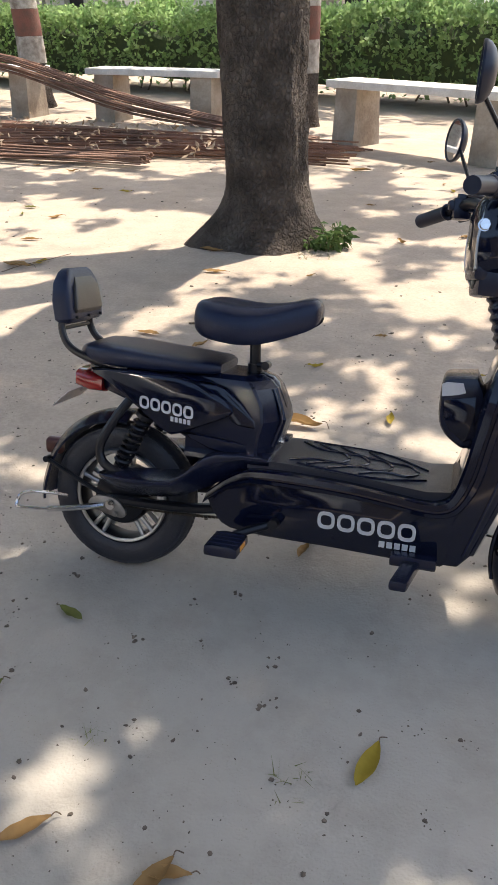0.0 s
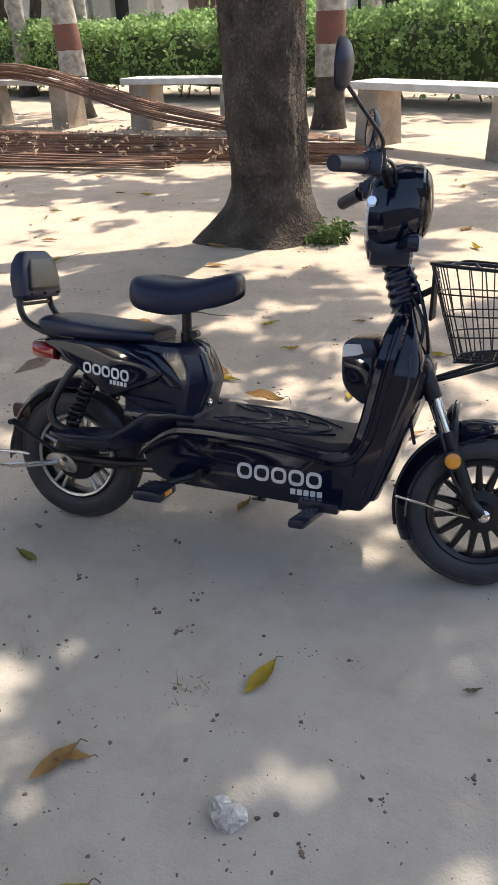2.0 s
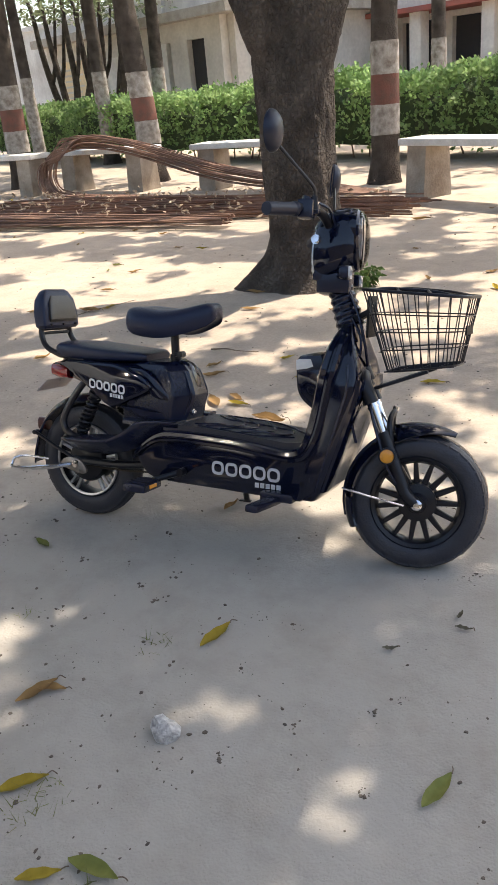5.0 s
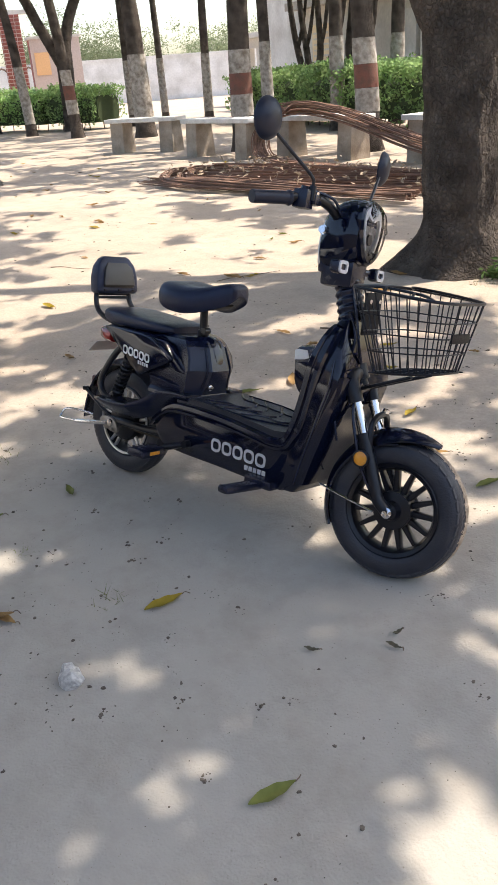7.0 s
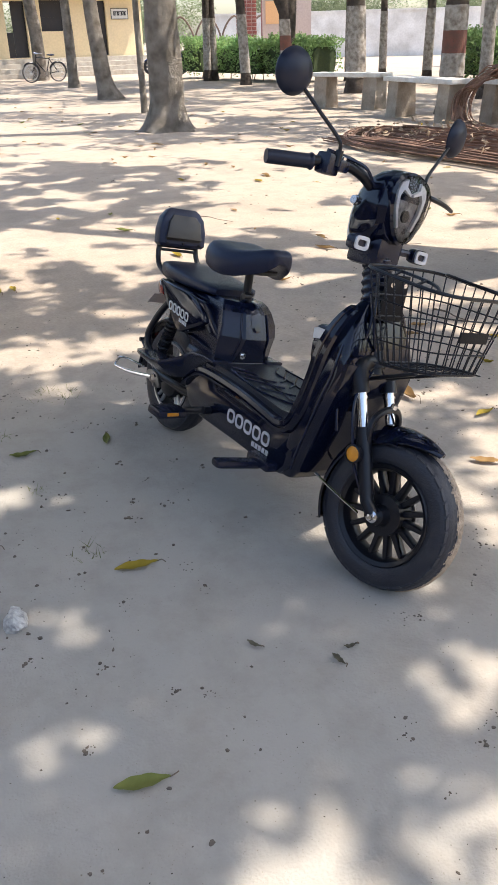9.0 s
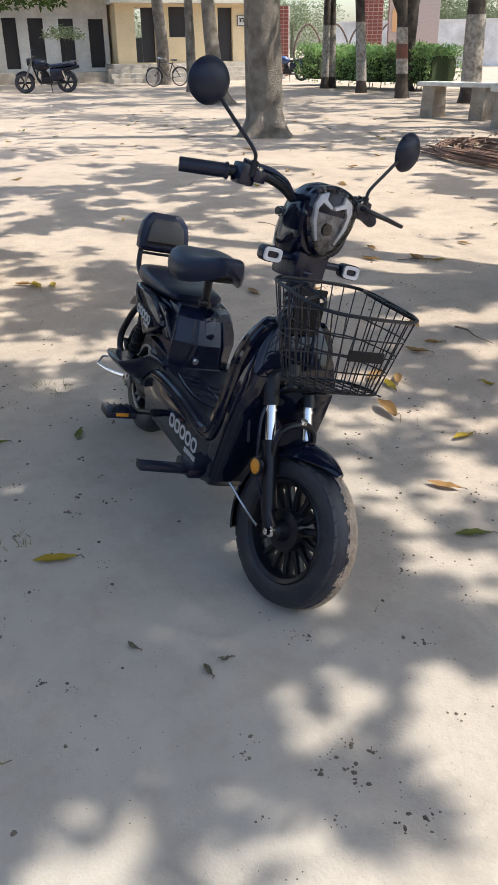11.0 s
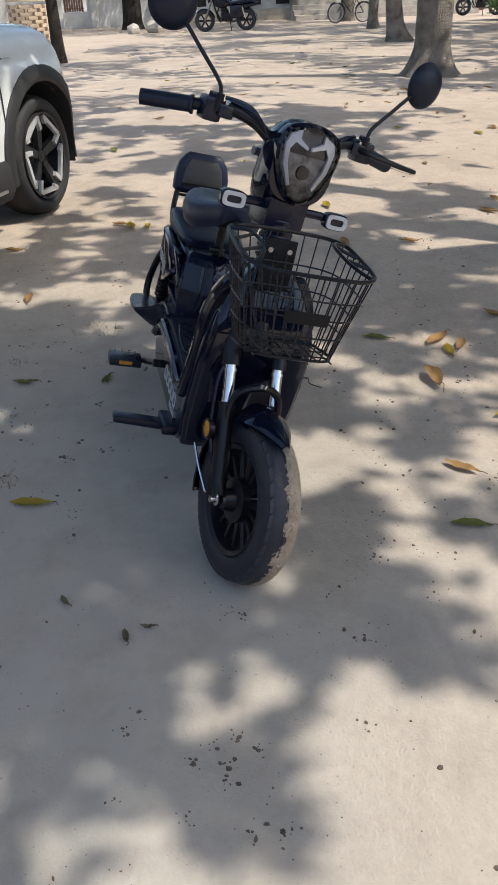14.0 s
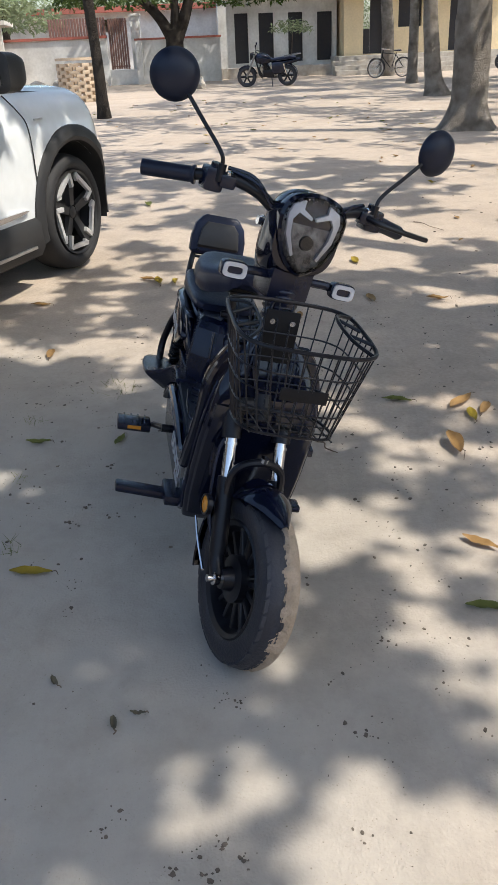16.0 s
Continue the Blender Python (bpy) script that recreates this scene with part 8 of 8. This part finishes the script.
# ---- fallen leaves ----
def fallen_leaf(at, size, yaw, kind, curl, seed):
    """A mango-like leaf with a midrib fold, curled along its length, and a stalk."""
    rg = random.Random(seed)
    rows, n = [], 12
    for i in range(n + 1):
        u = i / n
        w = size * 0.17 * math.sin(math.pi * min(1, u * 1.02)) ** 0.75 * (1 - 0.25 * u) + 0.0006
        x = size * (u - 0.5)
        z = curl * size * (0.9 * (u - 0.5) ** 2 + 0.06 * math.sin(u * 7 + seed)) + 0.003
        row = []
        for j in (-2, -1, 0, 1, 2):
            v = j / 2
            row.append((x, w * v + 0.08 * size * (u - 0.5) ** 2 * math.sin(seed), z + abs(v) ** 1.3 * w * (0.35 + curl * 0.8) + 0.0016 * math.sin(u * 19 + j)))
        rows.append(row)
    geo = skin(rows, closed=False, caps=False)
    ob = new("fallen_leaf", mesh_of("fallen_leaf", geo, M[kind], 80))
    ob.matrix_world = pose(at[0], at[1], ground_height(at[0], at[1]) + 0.002, 0, 0, yaw)
    names = {"leaf_brown": "curled dry brown leaf lying on the sand", "leaf_yellow": "yellowing leaf lying on the sand", "leaf_green": "fallen green leaf lying on the sand", "leaf_dark": "old dark shrivelled leaf lying on the sand"}
    tagged(ob, names[kind], "leaf", "fallen leaves")
    tail = size * 0.5
    part("stalk", tube([(tail * 0.96, 0, curl * size * 0.22 + 0.003), (tail * 1.15, 0.004, curl * size * 0.2 + 0.004), (tail * 1.3, 0.012 * rg.uniform(-1, 1), 0.004)], 0.0014, 5, 3), M["twig"], ob)
    return ob


for i, (x, y, size, yaw, kind, curl) in enumerate((
        (-0.047, 1.16, 0.125, 82, "leaf_yellow", 0.12), (0.655, 0.92, 0.115, 77, "leaf_green", 0.12), (-0.34, 0.775, 0.12, 72, "leaf_brown", 0.35), (-0.158, 0.54, 0.12, 51, "leaf_yellow", 0.2), (0.129, 0.45, 0.12, 5, "leaf_green", 0.2), (0.04, 0.39, 0.09, 40, "leaf_yellow", 0.2),
        (-0.865, 1.335, 0.09, 162, "leaf_green", 0.25), (-0.883, 1.03, 0.095, 84, "leaf_green", 0.4), (-0.61, 0.78, 0.11, 50, "leaf_brown", 0.35), (-0.32, 0.80, 0.09, 20, "leaf_brown", 0.25),
        (-0.655, 2.53, 0.17, 0, "leaf_brown", 0.75), (-0.95, 2.73, 0.12, -30, "leaf_brown", 0.3), (-1.03, 2.66, 0.17, 136, "leaf_brown", 0.2), (-0.90, 2.665, 0.12, -5, "leaf_yellow", 0.2), (-0.05, 2.43, 0.115, 46, "leaf_brown", 0.3), (0.233, 2.36, 0.11, 74, "leaf_green", 0.15),
        (-0.14, 3.2, 0.12, 15, "leaf_yellow", 0.2), (-1.34, 3.13, 0.10, 70, "leaf_brown", 0.5), (-1.95, 4.62, 0.16, 0, "leaf_brown", 0.3), (-1.74, 4.19, 0.14, 10, "leaf_brown", 0.2), (-3.4, 5.05, 0.12, 60, "leaf_brown", 0.4), (-3.78, 5.27, 0.12, 0, "leaf_green", 0.3), (-3.2, 4.45, 0.12, 20, "leaf_brown", 0.3),
        (-0.4, 1.80, 0.08, 85, "leaf_brown", 0.6), (0.545, 1.45, 0.045, 10, "leaf_dark", 0.5), (0.40, 1.30, 0.04, 30, "leaf_dark", 0.6), (0.52, 1.50, 0.035, 80, "leaf_dark", 0.8), (-3.1, 1.37, 0.17, 10, "leaf_yellow", 0.5), (-3.18, 1.30, 0.13, 60, "leaf_brown", 0.4), (-1.87, 0.91, 0.13, 0, "leaf_brown", 0.4), (-2.73, 0.71, 0.12, 80, "leaf_brown", 0.3),
        (-3.36, 2.64, 0.16, 0, "leaf_yellow", 0.3), (-2.49, 2.58, 0.15, 5, "leaf_brown", 0.2), (-3.0, 3.6, 0.16, 30, "leaf_brown", 0.3), (-2.9, 3.9, 0.2, 0, "leaf_brown", 0.4), (-1.09, 2.42, 0.12, 70, "leaf_green", 0.15), (-5.9, 1.14, 0.2, 10, "leaf_green", 0.3), (-4.33, 2.59, 0.16, 40, "leaf_green", 0.3), (-2.27, 2.16, 0.10, 0, "leaf_brown", 0.3),
        (-1.25, 2.99, 0.13, 40, "leaf_brown", 0.4), (-5.85, 4.56, 0.18, 0, "leaf_yellow", 0.2), (-3.1, 1.47, 0.12, 0, "leaf_yellow", 0.4), (-6.16, 4.81, 0.18, 0, "leaf_brown", 0.3), (-6.2, 7.1, 0.2, 0, "leaf_yellow", 0.4), (-5.93, 7.49, 0.2, 20, "leaf_yellow", 0.4), (-6.4, 7.39, 0.2, 50, "leaf_yellow", 0.4), (-1.78, 7.6, 0.2, 10, "leaf_brown", 0.4), (-3.3, 3.75, 0.14, 0, "leaf_brown", 0.3))):
    fallen_leaf((x, y), size, yaw, kind, curl, i + 1)
rng = random.Random(5)
for k in range(110):
    x, y = rng.uniform(-14, 2.5), rng.uniform(2.6, 9.5)
    if (x + 1.64) ** 2 + (y - 5.02) ** 2 < 0.5 or (-9 < x < -2 and y > 7.0):
        continue
    fallen_leaf((x, y), rng.uniform(0.06, 0.13), rng.uniform(0, 360), rng.choice(("leaf_brown", "leaf_brown", "leaf_brown", "leaf_yellow", "leaf_green")), rng.uniform(0.15, 0.7), 100 + k)
for k in range(60):
    x, y = rng.uniform(-22, -4), rng.uniform(-1.0, 6)
    if -5.5 < x and y < 1.2:
        continue
    fallen_leaf((x, y), rng.uniform(0.09, 0.16), rng.uniform(0, 360), rng.choice(("leaf_brown", "leaf_brown", "leaf_yellow", "leaf_green")), rng.uniform(0.15, 0.6), 300 + k)

# a curled dry leaf stalk, pale and split along its length
stalk = mapped(tube([(1.245, 1.085, 0.010), (1.215, 1.12, 0.018), (1.172, 1.165, 0.030), (1.158, 1.205, 0.022), (1.145, 1.235, 0.026), (1.130, 1.262, 0.012)], (0.017, 0.004), 10, 6), lambda x, y, z: (x, y, 0.004 + z * 0.8))
rib = mapped(tube([(1.25, 1.10, 0.008), (1.20, 1.155, 0.014), (1.185, 1.185, 0.012), (1.178, 1.215, 0.007)], (0.008, 0.003), 8, 6), lambda x, y, z: (x, y, 0.002 + z))
thing("dry_stalk", joined(stalk, rib), M["paletwig"], "curled pale dry leaf stalk lying on the sand", "stalk")
# dry leaves caught among the rods
rng = random.Random(31)
vs, fs = leaf_cards(rng, [(rng.uniform(-8.2, -2.5), rng.uniform(7.05, 8.8), 0.17) for _ in range(230)], 0.085, 0.06, 2)
tagged(new("leaf_litter", quick_mesh("leaf_litter", [(x, y, max(z, 0.03)) for x, y, z in vs], fs, M["litter"])), "dry pale leaves caught among rusty rods", "leaves", kind="stuff")
# twigs, grit and grass
for i, (x, y, l, yaw) in enumerate(((-1.5, 3.35, 0.3, 5), (-0.75, 2.05, 0.12, 30), (-2.9, 3.75, 0.5, 70), (-4.5, 3.3, 0.4, 20))):
    thing("twig", tube([(0, 0, 0.006), (l * 0.3, 0.01, 0.012), (l * 0.6, -0.012, 0.012), (l, 0.004, 0.008)], (0.006 if i == 0 else 0.0035, 0.0018), 6), M["twig"], "dry broken twig lying on the sand", "twig", pose(x, y, 0, 0, 0, yaw), "fallen twigs")
vs, fs = [], []
rng = random.Random(9)
seat = (0.0, 1.0)
CLODS = ((-0.33, 1.36), (-0.30, 1.24), (-0.55, 1.08), (-0.95, 1.48), (-0.50, 1.555), (-0.59, 1.49), (-0.67, 1.32), (-0.51, 1.36), (-0.39, 1.27), (0.02, 1.29), (0.136, 1.29), (0.085, 1.08), (0.488, 1.69), (0.50, 1.72), (0.45, 1.07), (0.49, 1.14), (0.765, 1.48), (0.80, 1.45),
         (0.90, 1.65), (0.894, 1.59), (0.877, 1.705), (1.05, 1.69), (1.064, 1.74), (1.013, 1.56), (0.616, 1.98), (0.33, 2.08), (0.846, 1.93), (1.286, 1.83), (0.95, 1.65), (0.86, 1.62), (0.84, 1.67), (0.20, 0.80), (0.30, 0.95), (0.52, 0.85))
for k in range(5440):
    r = 0.0019 + 0.0062 * rng.random() ** 5
    if k < 4300:
        x, y = rng.uniform(-2.5, 2.4), rng.uniform(0.1, 3.6)
        if noise.noise(Vector((x * 1.1, y * 1.1, 7))) < -0.15 and rng.random() < 0.7:
            continue
    else:
        x, y = rng.uniform(-7, 2), rng.uniform(3, 8)
        r *= 1.8
    if k >= 5200:
        c = CLODS[k % len(CLODS)]
        x, y, r = c[0] + rng.gauss(0, 0.010), c[1] + rng.gauss(0, 0.010), 0.002 + 0.006 * rng.random() ** 2
    elif k % 3 and k < 4300:
        x, y = seat[0] + rng.gauss(0, 0.035), seat[1] + rng.gauss(0, 0.035)
    else:
        seat = (x, y)
    z = ground_height(x, y)
    b = len(vs)
    m = 6
    a0 = rng.uniform(0, 6.3)
    el = rng.uniform(0.5, 1.0)
    for lev, rr in ((-0.3, 1.0), (0.25, 0.85)):
        for q in range(m):
            an = 2 * math.pi * q / m
            w = r * rr * rng.uniform(0.6, 1.25)
            px, py = w * math.cos(an), w * math.sin(an) * el
            vs.append((x + px * math.cos(a0) - py * math.sin(a0), y + px * math.sin(a0) + py * math.cos(a0), z + r * (lev + rng.uniform(-0.1, 0.25))))
    vs.append((x, y, z + r * 0.45))
    for q in range(m):
        n = (q + 1) % m
        fs += [(b + q, b + n, b + m + n, b + m + q), (b + m + q, b + m + n, b + 2 * m)]
tagged(new("grit", quick_mesh("grit", vs, fs, M["grit"])), "scattered dark grit and crumbs of earth on sand", "grit", kind="stuff")
for i, (x, y, rad, n) in enumerate(((-0.18, 1.06, 0.05, 26), (-0.62, 1.02, 0.04, 14), (-1.38, 1.27, 0.11, 60), (-0.1, 0.52, 0.07, 60), (0.16, 0.36, 0.08, 60), (-1.08, 0.98, 0.05, 20), (-1.30, 4.72, 0.12, 60))):
    vs, fs = [], []
    for k in range(n):
        a, q = rng.uniform(0, 6.3), rad * math.sqrt(rng.random())
        p = Vector((q * math.cos(a), q * math.sin(a), 0))
        d = Vector((rng.gauss(0, 0.5), rng.gauss(0, 0.5), 1)).normalized() * rng.uniform(0.015, 0.045)
        s = Vector((rng.gauss(0, 1), rng.gauss(0, 1), 0)).normalized() * 0.0014
        b = len(vs)
        vs += [tuple(p - s), tuple(p + s), tuple(p + d + Vector((d.x, d.y, -abs(d.z) * 0.3)) * 0.6)]
        fs.append((b, b + 1, b + 2))
    ob = new("grass_tuft", quick_mesh("grass_tuft", vs, fs, M["grass"]))
    ob.matrix_world = pose(x, y, ground_height(x, y))
    tagged(ob, "sparse tuft of short dry grass", "grass", kind="stuff")
# weed at the foot of the big tree
weed = holder("weed", pose(-1.24, 4.88, 0), "small green weed at the tree's foot", "plant")
rng = random.Random(21)
for k in range(9):
    d = Vector((rng.gauss(0, 0.8), rng.gauss(0, 0.8), 1)).normalized()
    st = part("stem", tube([(0, 0, 0), d * 0.09, d * 0.16 + Vector((0, 0, 0.02))], (0.004, 0.002), 5, 3), M["grass"], weed)
    vs, fs = leaf_cards(rng, [d * (0.05 + 0.035 * j) for j in range(4)], 0.062, 0.020, 6)
    ob = new("leaves", quick_mesh("leaves", vs, fs, M["weed_leaf"]))
    ob.parent = weed
